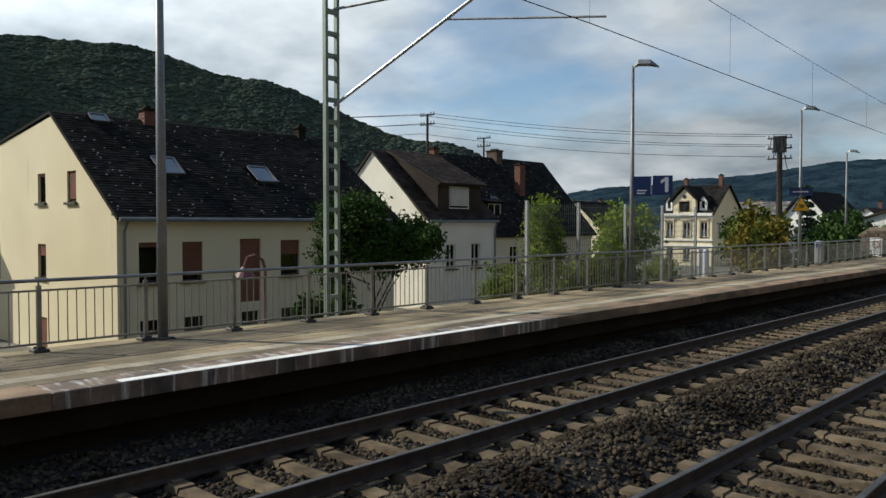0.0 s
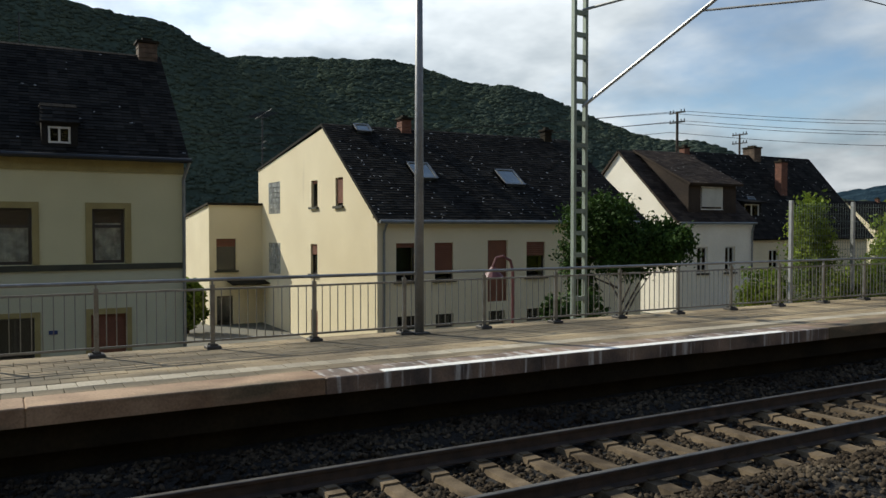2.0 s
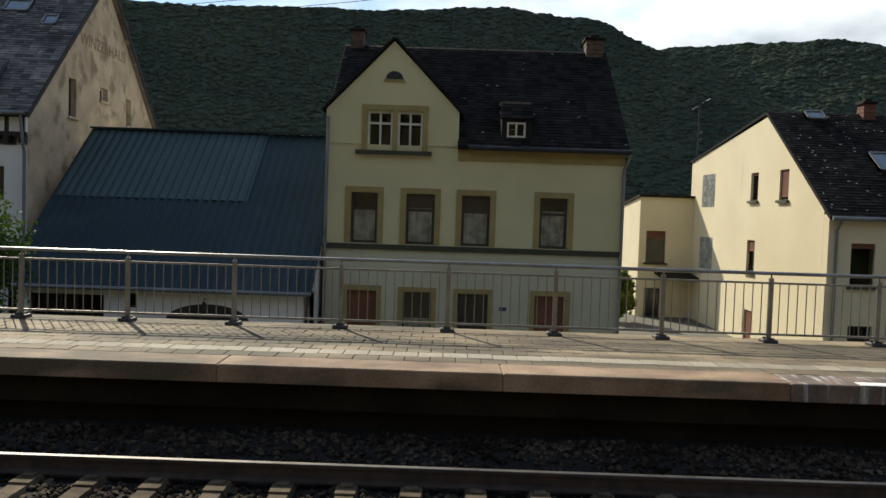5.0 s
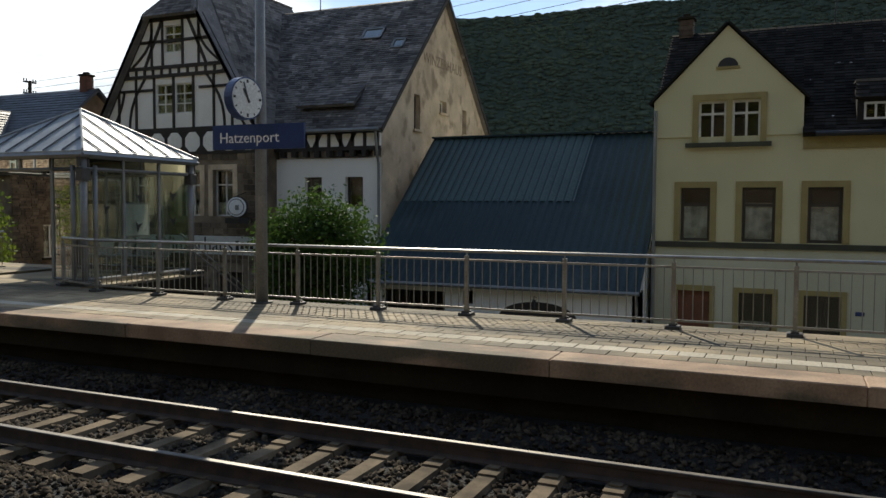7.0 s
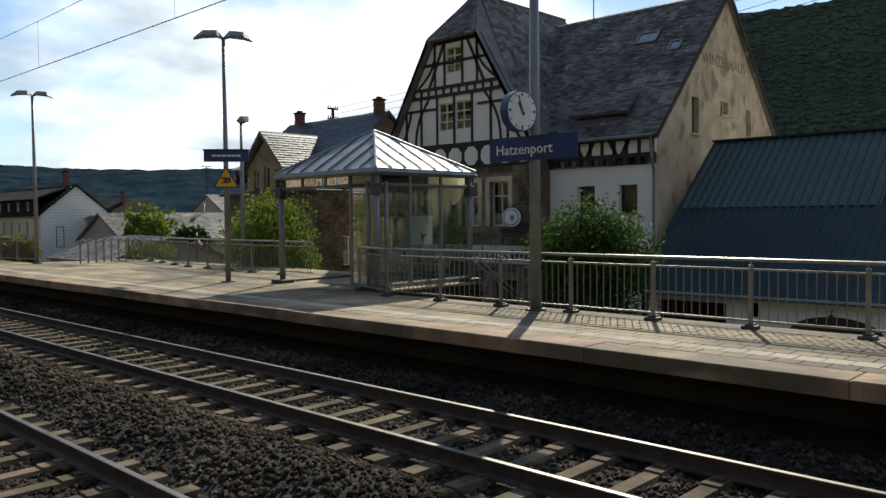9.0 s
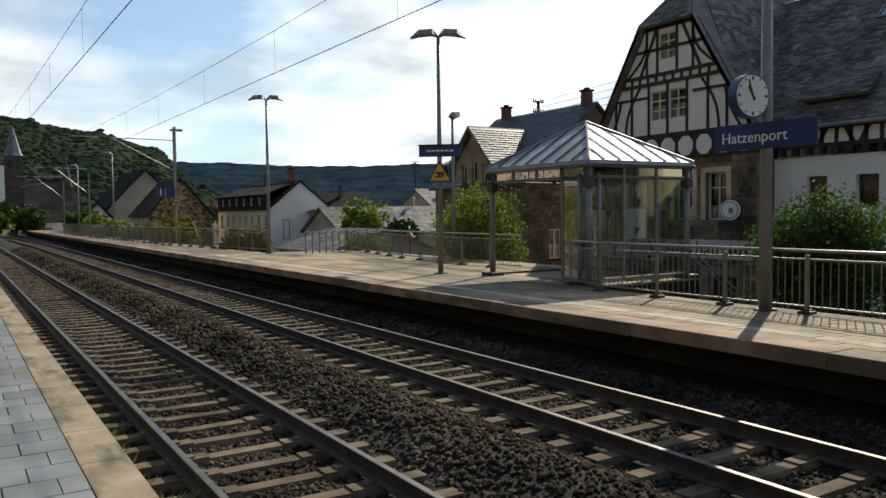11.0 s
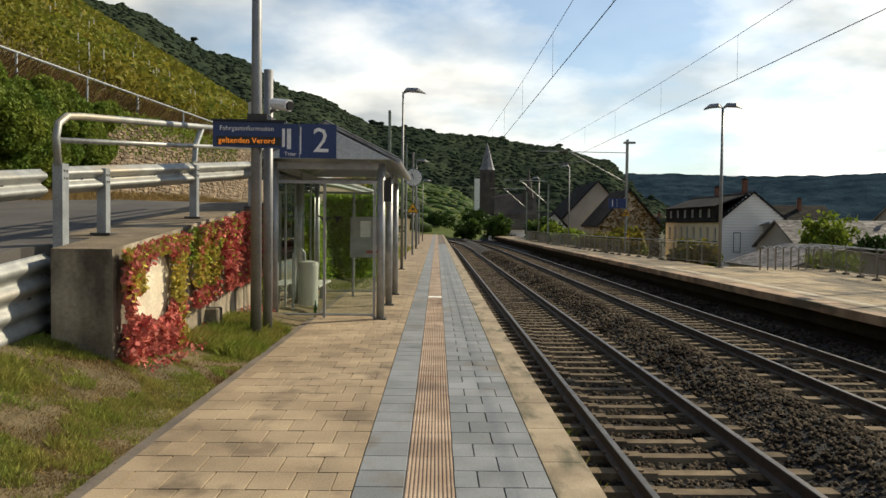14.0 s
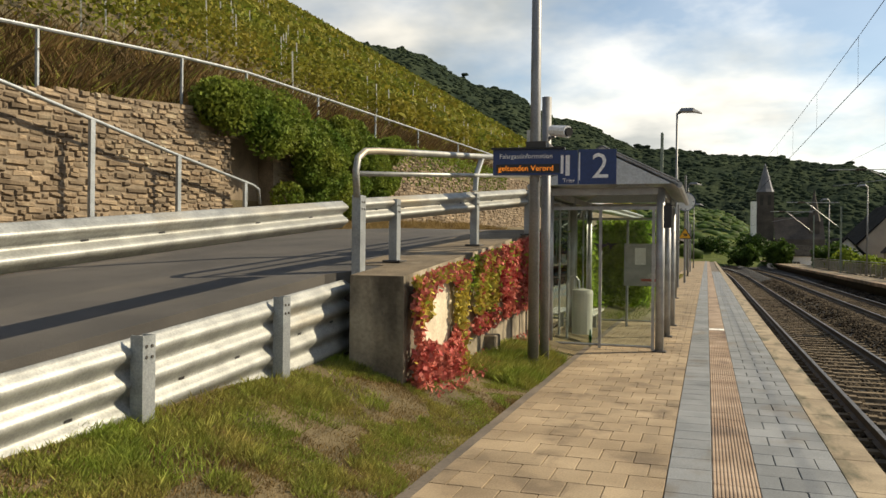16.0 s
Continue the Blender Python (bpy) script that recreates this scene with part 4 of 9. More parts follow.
for a, b in zip(wy, wy[1:]):
    front = 10.56 if -17.2 < a and b < -15.3 else 10.15
    m.prism([(front, a, road_z(a) - 0.4), (10.7, a, road_z(a) - 0.4), (10.7, a, terrace_z(a)), (front, a, terrace_z(a))], (0, b - a, 0))
    for i in range(len(m.v) - 4, len(m.v)):
        x, y, z = m.v[i]
        m.v[i] = (x, y, (road_z(b) - 0.4) if (i - len(m.v)) in (-4, -3) else terrace_z(b))
terrace = structure("terrace_wall", m, M_mortar, "tall rubble stone terrace wall above the lane")

# ---- hills round the valley ----
def hill(name, az0, az1, near, crest, ease, material, label, step=0.22, rows=46, rough=1.7, base=-2.0, lumps=0.16, steep=0.25, trees=0, crown=4.0, leaf_mat=None, crest_trees=0):
    """A wooded ridge round the camera from azimuth az0 to az1 (0 is -x, growing towards +y); ease gives the crest's angle of sight."""
    cols = int((az1 - az0) / step) + 1
    vs = []
    for i in range(cols):
        az = az0 + (az1 - az0) * i / (cols - 1)
        a = radians(az)
        el = ease(az)
        for j in range(rows):
            k = j / (rows - 1)
            d = near + (crest - near) * k
            top = crest * math.tan(radians(el)) + 2.4
            z = base + (top - base) * (steep * k + (1 - steep) * (1 - (1 - k) ** 1.7))
            x, y = -math.cos(a) * d, math.sin(a) * d
            q = Vector((x, y, z)) * lumps
            z += rough * (noise.noise(q) + 0.55 * noise.noise(q * 2.3)) * min(1, 6 * k) * (0.6 if j == rows - 1 else 1.0)
            vs.append((x, y, z))
        vs.append((-math.cos(a) * crest * 1.3, math.sin(a) * crest * 1.3, base - 5))
    rows += 1
    m = Mesh()
    m.v = vs
    m.f = [(i * rows + j, i * rows + j + 1, (i + 1) * rows + j + 1, (i + 1) * rows + j) for i in range(cols - 1) for j in range(rows - 1)]
    m.mi = [0] * len(m.f)
    ob = solo(name, m, material, label, "hill", kind="structure")
    if trees:
        # crowns of single trees all over the slope, each a lumpy low dome
        r = np.random.default_rng(int(crest))
        bm = bmesh.new()
        bmesh.ops.create_icosphere(bm, subdivisions=1, radius=1.0)
        bm.verts.ensure_lookup_table()
        iv = np.array([v.co[:] for v in bm.verts]); fi = np.array([[v.index for v in f.verts] for f in bm.faces])
        bm.free()
        rows -= 1
        grid = np.array([vs[i * (rows + 1) + j] for i in range(cols) for j in range(rows)]).reshape(cols, rows, 3)
        ci, rj = r.uniform(0, cols - 1.001, trees), r.uniform(0, rows - 1.001, trees)
        i0, j0 = ci.astype(int), rj.astype(int)
        a, b = (ci - i0)[:, None], (rj - j0)[:, None]
        pos = grid[i0, j0] * (1 - a) * (1 - b) + grid[i0 + 1, j0] * a * (1 - b) + grid[i0, j0 + 1] * (1 - a) * b + grid[i0 + 1, j0 + 1] * a * b
        pos = pos[pos[:, 2] > base + 3.0]
        n = len(pos)
        s = crown * r.uniform(0.6, 1.25, n) * np.where(r.random(n) < 0.03, 1.6, 1.0)
        if crest_trees:
            # single taller trees that stand out along the skyline
            top = grid[r.integers(0, cols, crest_trees), rows - 2] + np.array((0, 0, crown * 0.25))
            pos = np.concatenate([pos, top, top + r.normal(0, crown * 0.5, top.shape)])
            s = np.concatenate([s, crown * r.uniform(0.9, 1.7, 2 * crest_trees)])
            n = len(pos)
        bumpy = 1 + 0.13 * r.normal(size=(n, len(iv), 1))
        v = pos[:, None] + iv[None] * bumpy * s[:, None, None] * np.array([1, 1, 0.48]) + np.array([0, 0, -0.12]) * s[:, None, None]
        f = (fi[None] + len(iv) * np.arange(n)[:, None, None]).reshape(-1)
        me = bpy.data.meshes.new("wood")
        me.vertices.add(n * len(iv)); me.vertices.foreach_set("co", v.astype(np.float32).ravel())
        me.loops.add(len(f)); me.loops.foreach_set("vertex_index", f.astype(np.int32))
        me.polygons.add(len(f) // 3); me.polygons.foreach_set("loop_start", np.arange(0, len(f), 3, dtype=np.int32))
        me.materials.append(leaf_mat or M_canopyhazed)
        me.polygons.foreach_set("use_smooth", np.ones(len(f) // 3, bool)); me.update(calc_edges=True)
        tagged(new("wood", me), "dense dark green wood on the hillside", "wood", kind="stuff")
    return ob


def blend(*stops):
    """A smooth curve through a few heights."""
    def f(x):
        for (a, u), (b, v) in zip(stops, stops[1:]):
            if x <= b:
                k = min(max((x - a) / (b - a), 0), 1)
                return u + (v - u) * k * k * (3 - 2 * k)
        return stops[-1][1]
    return f


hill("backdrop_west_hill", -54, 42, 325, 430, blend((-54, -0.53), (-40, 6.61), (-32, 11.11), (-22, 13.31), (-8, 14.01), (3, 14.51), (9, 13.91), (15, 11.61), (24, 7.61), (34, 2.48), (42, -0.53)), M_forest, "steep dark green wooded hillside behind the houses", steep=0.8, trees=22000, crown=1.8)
hill("backdrop_northwest_hill", 9, 61, 470, 620, blend((9, 10.51), (16, 11.86), (25, 11.86), (33, 10.16), (46, 6.01), (58, 1.52), (61, -0.28)), M_forest, "long wooded ridge falling away to the north", rough=2.0, lumps=0.07, steep=0.7, trees=13000, crown=2.5)
# both far ridges carry their haze in the base colour
hill("backdrop_north_hill", 44, 100, 700, 1500, blend((44, 0), (52, 1.6), (60, 2.6), (66, 3.1), (75, 4.0), (84, 5.0), (100, 6)), M_forestfarhazed, "far wooded hills across the valley to the north, their colour blued with haze", rough=5.0, lumps=0.03)
hill("backdrop_south_far_hill", -84, -34, 900, 1700, blend((-84, 3.9), (-75, 3.6), (-66, 3.35), (-58, 3.5), (-48, 3.6), (-34, 0)), M_forestfarhazed, "far wooded ridge to the south, its colour blued with haze", rough=4.0, lumps=0.03)
hill("backdrop_south_hill", -122, -71, 340, 520, blend((-122, 16.21), (-112, 14.01), (-104.7, 11.31), (-99.8, 9.11), (-94, 7.01), (-87, 6.31), (-82, 5.61), (-78, 4.61), (-75, 1.85), (-71, -0.36)), M_southslope, "wooded and terraced hillside beyond the church", rough=2.0, lumps=0.09, trees=7000, crown=1.9, leaf_mat=M_canopysouth, crest_trees=60)
# a paler vineyard flank below the southern wood
hill("backdrop_vineyard_flank", -104, -86, 120, 300, blend((-104, 6.5), (-96, 4.6), (-90, 2.7), (-86, 1.2)), M_vinefar, "terraced vineyard flank above the railway", rough=1.0, lumps=0.15, trees=900, crown=2.0, leaf_mat=M_bushgreen)

# ---- houses ----
def gutter(m, a, b, r=0.07):
    return m.tube([a, b], r, 8)


def chimney(house, x, y, z0, z1, w=0.5, d=0.5, material=M_brick, label="brick chimney"):
    m = Mesh()
    rows = max(2, int((z1 - z0) / 0.16))
    h = (z1 - z0) / rows
    # courses with recessed joints, as one body
    rings = []
    for k in range(rows):
        e = 0.008 * (k % 2)
        rings += [(z0 + k * h, 0.02), (z0 + k * h + 0.004, e), (z0 + (k + 1) * h - 0.016, e), (z0 + (k + 1) * h - 0.012, 0.02)]
    vs = [(x + sx * (w / 2 - e), y + sy * (d / 2 - e), z) for z, e in rings for sx, sy in ((-1, -1), (1, -1), (1, 1), (-1, 1))]
    m.add(vs, [(4 * i + j, 4 * i + (j + 1) % 4, 4 * i + 4 + (j + 1) % 4, 4 * i + 4 + j) for i in range(len(rings) - 1) for j in range(4)] + [tuple(range(len(vs) - 4, len(vs)))])
    ch = part("chimney", m, material, house, label)
    c = Mesh()
    c.cbox(x - w / 2 - 0.06, x + w / 2 + 0.06, y - d / 2 - 0.06, y + d / 2 + 0.06, z1, z1 + 0.09, 0.02)
    c.box(x - w / 4, x + w / 4, y - d / 4, y + d / 4, z1 + 0.09, z1 + 0.2)
    part("cap", c, M_fascia, ch)


def roof_part(house, name, a, b, c, d, material, th=0.12, size=0.26, seed=1, flecks=0):
    m = Mesh()
    m.slab(a, b, c, d, th)
    slates(m, a, b, c, d, size, seed=seed)
    ob = part(name, m, material, house)
    if flecks:
        s = Mesh()
        spots(s, a, b, c, d, flecks, 0.05, seed + 5)
        tagged(part("lichen", s, M_lichen, ob, "pale lichen flecks"), kind="stuff")
    return ob


def skylight(house, p, u, up, w, h):
    """A roof window lying on a slope; u runs along the roof and up towards the ridge."""
    p, u, up = Vector(p), Vector(u).normalized(), Vector(up).normalized()
    n = u.cross(up)
    m = Mesh()
    for a, b, c, d in ((-w / 2, w / 2, -h / 2, -h / 2 + 0.08), (-w / 2, w / 2, h / 2 - 0.08, h / 2), (-w / 2, -w / 2 + 0.08, -h / 2, h / 2), (w / 2 - 0.08, w / 2, -h / 2, h / 2)):
        m.prism([p + u * a + up * c, p + u * b + up * c, p + u * b + up * d, p + u * a + up * d], n * 0.14)
    sk = part("skylight", m, M_zincgut, house, "roof window with grey frame")
    g = Mesh()
    g.prism([p - u * w / 2 - up * h / 2, p + u * w / 2 - up * h / 2, p + u * w / 2 + up * h / 2, p - u * w / 2 + up * h / 2], n * 0.1)
    part("pane", g, M_skypane, sk)


M_skypane = mat("roof_window_glass", (0.30, 0.34, 0.36), (0.25, 0.29, 0.31), rough=0.08, metal=0.6, bump=0)


# yellow house with the front gable
def yellow_house():
    X, Y0, Y1, YG, EAVE, RIDGE, DEEP = -24.0, -3.30, 5.66, 0.67, 4.42, 8.25, 9.0
    h = thing("yellow_house", (X - 4, 1.2, TOWN), "cream-yellow rendered house with a front gable and dark slate roof", "house")
    F = Face((X, 0, 0), (1, 0, 0))
    ups = [(-2.52, -1.70), (-0.85, 0.02), (0.83, 1.69), (3.18, 4.03)]
    lows = [(-2.55, -1.66), (-0.88, 0.0), (0.80, 1.72), (3.12, 4.05)]
    holes = [(a, b, 1.45, 2.98) for a, b in ups]
    hl = [(lows[0][0], lows[0][1], TOWN + 0.1, 0.02), (lows[1][0], lows[1][1], -1.35, 0.02), (lows[2][0], lows[2][1], -1.45, 0.02), (lows[3][0], lows[3][1], TOWN + 0.1, 0.02)]
    part("wall", wall(F, rect(Y0, Y1, 1.27, EAVE), holes), M_yellow, h)
    part("wall", wall(F, rect(Y0, Y1, TOWN, 1.27), hl), M_yellowlow, h, "pale grey-green lower wall")
    # front gable, 5 cm proud
    G = Face((X + 0.05, 0, 0), (1, 0, 0))
    gh = [(-2.06, -1.32, 4.30, 5.42), (-1.16, -0.42, 4.30, 5.42)]
    part("gable_wall", wall(G, [(Y0, EAVE), (YG, EAVE), (YG, 5.45), (-1.32, 7.50), (Y0, 5.45)], gh, 0.4), M_yellow, h)
    for a, b, c, d in gh:
        window(h, G, a, b, c, d, M_whiteframe, 0.1, (2, 2), sill=None, curtain=0.0, sash=0.06)
    s = Mesh()
    G.box(s, -2.22, -2.06, 4.24, 5.56, 0, 0.05); G.box(s, -0.42, -0.26, 4.24, 5.56, 0, 0.05); G.box(s, -1.32, -1.16, 4.24, 5.56, 0, 0.05); G.box(s, -2.22, -0.26, 5.44, 5.60, 0.0, 0.06)
    part("surround", s, M_ochre, h, "ochre window surround")
    s = Mesh(); G.box(s, -2.40, -0.12, 4.12, 4.24, 0, 0.14)
    part("sill", s, M_greytrim, h, "dark stone sill")
    # half-round vent in the gable
    s = Mesh()
    s.prism([G.p(-1.30 + 0.27 * math.cos(t), 6.36 + 0.25 * math.sin(t), 0.001) for t in [math.pi * k / 10 for k in range(11)]], G.n * 0.012)
    part("vent", s, M_dark, h, "dark half-round vent")
    s = Mesh(); G.box(s, -1.62, -0.98, 6.30, 6.36, 0, 0.05)
    part("vent_sill", s, M_ochre, h)
    for (a, b), cur in zip(ups, (0.70, 0.72, 0.66, 0.74)):
        window(h, F, a, b, 1.45, 2.98, M_winframe, 0.16, (1, 2), surround=M_ochre, curtain=cur, sw=0.17, sash=0.085)
    for (a, b), k in zip(lows, range(4)):
        if k in (0, 3):
            d = Mesh()
            F.box(d, a, b, TOWN + 0.1, 0.02, -0.2, -0.12)
            for q in range(4):
                F.box(d, a + 0.06 + 0.2 * q, a + 0.25 + 0.2 * q, TOWN + 0.3, -0.15, -0.12, -0.113)
            part("door", d, M_brownwood, h, "red-brown wooden door")
            s = Mesh(); F.box(s, a - 0.14, a, TOWN, 0.18, -0.02, 0.035); F.box(s, b, b + 0.14, TOWN, 0.18, -0.02, 0.035); F.box(s, a, b, 0.02, 0.18, -0.02, 0.035)
            part("surround", s, M_ochre, h)
        else:
            window(h, F, a, b, -1.35 if k == 1 else -1.45, 0.02, M_winframe, 0.16, (1, 1) if k == 1 else (2, 1), surround=M_ochre, curtain=0.4 if k == 1 else 0.0)
    # string course, frieze under the eave
    s = Mesh(); F.box(s, Y0 - 0.03, Y1 + 0.03, 1.27, 1.43, -0.1, 0.07)
    part("string_course", s, M_greytrim, h, "dark moulded band")
    s = Mesh(); F.box(s, YG, Y1, 4.02, EAVE, 0.0, 0.05)
    part("frieze", s, M_ochre, h, "ochre band under the eave")
    s = Mesh(); F.box(s, 2.06, 2.28, -0.47, -0.36, 0, 0.02)
    part("plate", s, M_signblue, h, "small blue enamel plate")
    # other walls
    W1 = Face((0, Y1, 0), (0, 1, 0)); W0 = Face((0, Y0, 0), (0, -1, 0))
    part("wall", wall(W1, [(-(X - 0.36), TOWN), (-(X - DEEP), TOWN), (-(X - DEEP), EAVE), (-(X - 4.3), RIDGE - 0.15), (-(X - 0.36), EAVE + 0.2)], []), M_yellow, h)
    part("wall", wall(W0, [(X - DEEP, TOWN), (X - 0.36, TOWN), (X - 0.36, EAVE + 0.2), (X - 4.3, RIDGE - 0.15), (X - DEEP, EAVE)], []), M_yellow, h)
    m = Mesh(); m.box(X - DEEP, X - DEEP + 0.3, Y0, Y1, TOWN, EAVE)
    part("wall", m, M_yellow, h)
    # roof
    e = 0.28
    roof_part(h, "roof", (X + e, YG - 0.02, EAVE), (X + e, Y1 + 0.12, EAVE), (X - 4.3, Y1 + 0.12, RIDGE), (X - 4.3, YG - 0.02, RIDGE), M_slate, seed=2, flecks=14)
    roof_part(h, "roof", (X - 0.5, Y0 - 0.12, EAVE + 0.65), (X - 0.5, YG, EAVE + 0.65), (X - 4.3, YG, RIDGE), (X - 4.3, Y0 - 0.12, RIDGE), M_slate, seed=3)
    m = Mesh()
    m.slab((X - DEEP - e, Y1 + 0.12, EAVE), (X - DEEP - e, Y0 - 0.12, EAVE), (X - 4.3, Y0 - 0.12, RIDGE), (X - 4.3, Y1 + 0.12, RIDGE), 0.12)
    part("roof_back", m, M_slate, h)
    # cross roof of the front gable
    gy, gz = -1.32, 7.56
    m = Mesh()
    m.slab((X + 0.15, Y0 - 0.12, 5.37), (X + 0.15, gy, gz), (X - 3.9, gy, gz), (X - 0.9, Y0 - 0.12, 5.37), -0.06)
    m.slab((X + 0.15, gy, gz), (X + 0.15, YG + 0.12, 5.37), (X - 0.9, YG + 0.12, 5.37), (X - 3.9, gy, gz), -0.06)
    part("gable_roof", m, M_slate, h)
    # side return wall of the gable below its roof
    m = Mesh(); m.box(X - 3.0, X + 0.04, YG - 0.36, YG, EAVE, 5.40)
    part("gable_cheek", m, M_yellow, h)
    m = Mesh(); m.box(X - 3.0, X + 0.04, Y0, Y0 + 0.36, EAVE, 5.40)
    part("gable_cheek", m, M_yellow, h)
    # dormer: low front near the eave, long roof dying into the slope
    D = Face((X - 0.02, 0, 0), (1, 0, 0))
    part("dormer_wall", wall(D, rect(1.95, 2.85, 4.62, 5.34), [(2.11, 2.67, 4.76, 5.22)], 0.1), M_slate, h)
    window(h, D, 2.11, 2.67, 4.76, 5.22, M_whiteframe, 0.02, (2, 1), curtain=0.0, sash=0.055)
    for y in (1.95, 2.78):
        part("dormer_cheek", Mesh().prism([(X - 0.12, y, 4.72), (X - 0.12, y, 5.30), (X - 0.50, y, 5.66), (X - 1.25, y, 5.66)], (0, 0.07, 0)), M_slate, h)
    roof_part(h, "dormer_roof", (X + 0.08, 1.89, 5.32), (X + 0.08, 2.91, 5.32), (X - 0.58, 2.86, 5.91), (X - 0.58, 1.94, 5.91), M_slate, seed=8, th=0.05)
    part("dormer_top", Mesh().slab((X - 0.58, 1.94, 5.90), (X - 0.58, 2.86, 5.90), (X - 1.6, 2.86, 5.93), (X - 1.6, 1.94, 5.93), 0.05), M_slate, h)
    g = Mesh(); gutter(g, (X + 0.36, YG + 0.3, EAVE - 0.03), (X + 0.36, Y1 + 0.15, EAVE - 0.03))
    part("gutter", g, M_dark, h, "dark eaves gutter"); g = Mesh()
    g.tube([(X + 0.36, Y1 + 0.1, EAVE - 0.05), (X + 0.1, Y1 - 0.02, EAVE - 0.55), (X + 0.1, Y1 - 0.02, TOWN)], 0.05, 7)
    part("downpipe", g, M_zincgut, h, "zinc downpipe"); g = Mesh()
    g.tube([(X + 0.13, Y0 + 0.06, 5.2), (X + 0.13, Y0 + 0.06, TOWN)], 0.05, 7)
    part("downpipe", g, M_zincgut, h, "zinc downpipe")
    chimney(h, X - 4.3, Y1 - 0.32, 7.8, 8.62, 0.6, 0.6, M_brickgrey, "grey-brown brick chimney")
    chimney(h, X - 4.3, Y0 + 0.35, 7.8, 8.7, 0.45, 0.45, M_brickgrey)
    a = Mesh(); a.tube([(X - 4.3, 1.55, RIDGE), (X - 4.3, 1.55, RIDGE + 0.95)], 0.025, 5)
    part("roof_pipe", a, M_dark, h)


yellow_house()


# cream house with the lit gable and its low wing
def cream_house():
    X, Y0, Y1, EAVE, RX, RZ, BX, BZ = -25.0, 12.35, 24.6, 2.78, -30.2, 6.55, -39.3, 5.3
    h = thing("cream_house", (-31, 18, TOWN), "cream rendered house with sunlit gable and dark slate roof", "house")
    F = Face((X, 0, 0), (1, 0, 0))
    ups = [(13.08, 13.84), (14.63, 15.4), (18.68, 19.56), (21.0, 21.8)]
    kel = [(13.1, 13.87), (14.67, 15.42), (16.95, 17.7), (18.7, 19.5)]
    holes = [(a, b, 0.55, 1.9) for a, b in ups] + [(16.9, 17.8, -0.35, 1.97)]
    lows = [(a, b, -1.2, -0.7) for a, b in kel]
    part("wall", wall(F, rect(Y0, Y1, -0.36, EAVE), holes), M_cream, h)
    part("wall", wall(F, rect(Y0, Y1, TOWN, -0.36), lows), M_cream, h)
    for (a, b), sh in zip(ups, (0.12, 0.78, 0.4, 0.9)):
        window(h, F, a, b, 0.55, 1.9, M_winframe, 0.1, (1, 1), sill=M_greytrim, shutter=sh)
    d = Mesh(); F.box(d, 16.9, 17.8, -0.35, 1.97, -0.2, -0.1)
    part("door", d, M_brownwood, h, "red-brown door")
    for a, b in kel:
        window(h, F, a, b, -1.2, -0.7, M_winframe, 0.12, (3, 1))
    G = Face((0, Y0, 0), (0, -1, 0))
    gh = [(-31.6, -30.85, 3.3, 4.4), (-28.87, -28.1, 3.28, 4.38), (-31.7, -30.9, 0.5, 1.76), (-31.7, -30.9, -2.2, -1.0), (-37.6, -35.8, 3.1, 4.6), (-37.6, -35.8, 0.25, 1.72)]
    part("gable_wall", wall(G, [(BX, TOWN), (X - 0.36, TOWN), (X - 0.36, EAVE + 0.15), (RX, RZ - 0.1), (BX, BZ)], gh), M_cream, h)
    window(h, G, *gh[0], M_winframe, 0.1, (1, 1), sill=M_greytrim, shutter=0.1)
    window(h, G, *gh[1], M_winframe, 0.1, (1, 1), sill=M_greytrim, shutter=0.9)
    window(h, G, *gh[2], M_winframe, 0.1, (1, 1), sill=M_greytrim, shutter=0.35)
    window(h, G, *gh[3], M_winframe, 0.1, (1, 1), sill=M_greytrim, shutter=0.95)
    for a, b, c, d in gh[4:]:
        nu, nv = 6, 6
        panel = part("glass_panel", G.box(Mesh(), a, b, c, d, -0.12, -0.02), M_glassblock, h, "window of square glass blocks")
        for i in range(nu):
            for j in range(nv):
                g = G.box(Mesh(), a + (b - a) * i / nu + 0.015, a + (b - a) * (i + 1) / nu - 0.015, c + (d - c) * j / nv + 0.015, c + (d - c) * (j + 1) / nv - 0.015, -0.018, 0.006)
                part("glass_block", g, M_glassblock, panel)
    m = Mesh()
    part("wall", Mesh().box(BX + 0.3, X - 0.36, Y1 - 0.3, Y1, TOWN, EAVE), M_cream, h)
    part("wall", Mesh().box(BX, BX + 0.3, Y0 + 0.36, Y1, TOWN, BZ), M_cream, h)
    m.prism([(X, Y1 - 0.3, EAVE), (RX, Y1 - 0.3, RZ - 0.1), (BX, Y1 - 0.3, BZ), (BX, Y1 - 0.3, EAVE)], (0, 0.3, 0))
    part("wall", m, M_cream, h)
    e = 0.25
    sl = (RZ - EAVE) / (X - RX)
    roof_part(h, "roof", (X + e, Y0 - 0.08, EAVE - e * sl + 0.12), (X + e, Y1 + 0.15, EAVE - e * sl + 0.12), (RX, Y1 + 0.15, RZ + 0.1), (RX, Y0 - 0.08, RZ + 0.1), M_slate, seed=4, flecks=210)
    m = Mesh()
    m.slab((BX - 0.1, Y1 + 0.1, BZ + 0.08), (BX - 0.1, Y0 - 0.06, BZ + 0.08), (RX, Y0 - 0.06, RZ + 0.1), (RX, Y1 + 0.1, RZ + 0.1), 0.1)
    part("roof_back", m, M_slate, h)
    up = Vector((RX - X, 0, RZ - EAVE))
    for y, k in ((15.3, 0.44), (19.25, 0.40)):
        skylight(h, Vector((X, y, EAVE + 0.15)) + up * k, (0, 1, 0), up, 0.95, 1.15)
    skylight(h, Vector((X, 13.9, EAVE + 0.15)) + up * 0.93, (0, 1, 0), up, 0.7, 0.6)
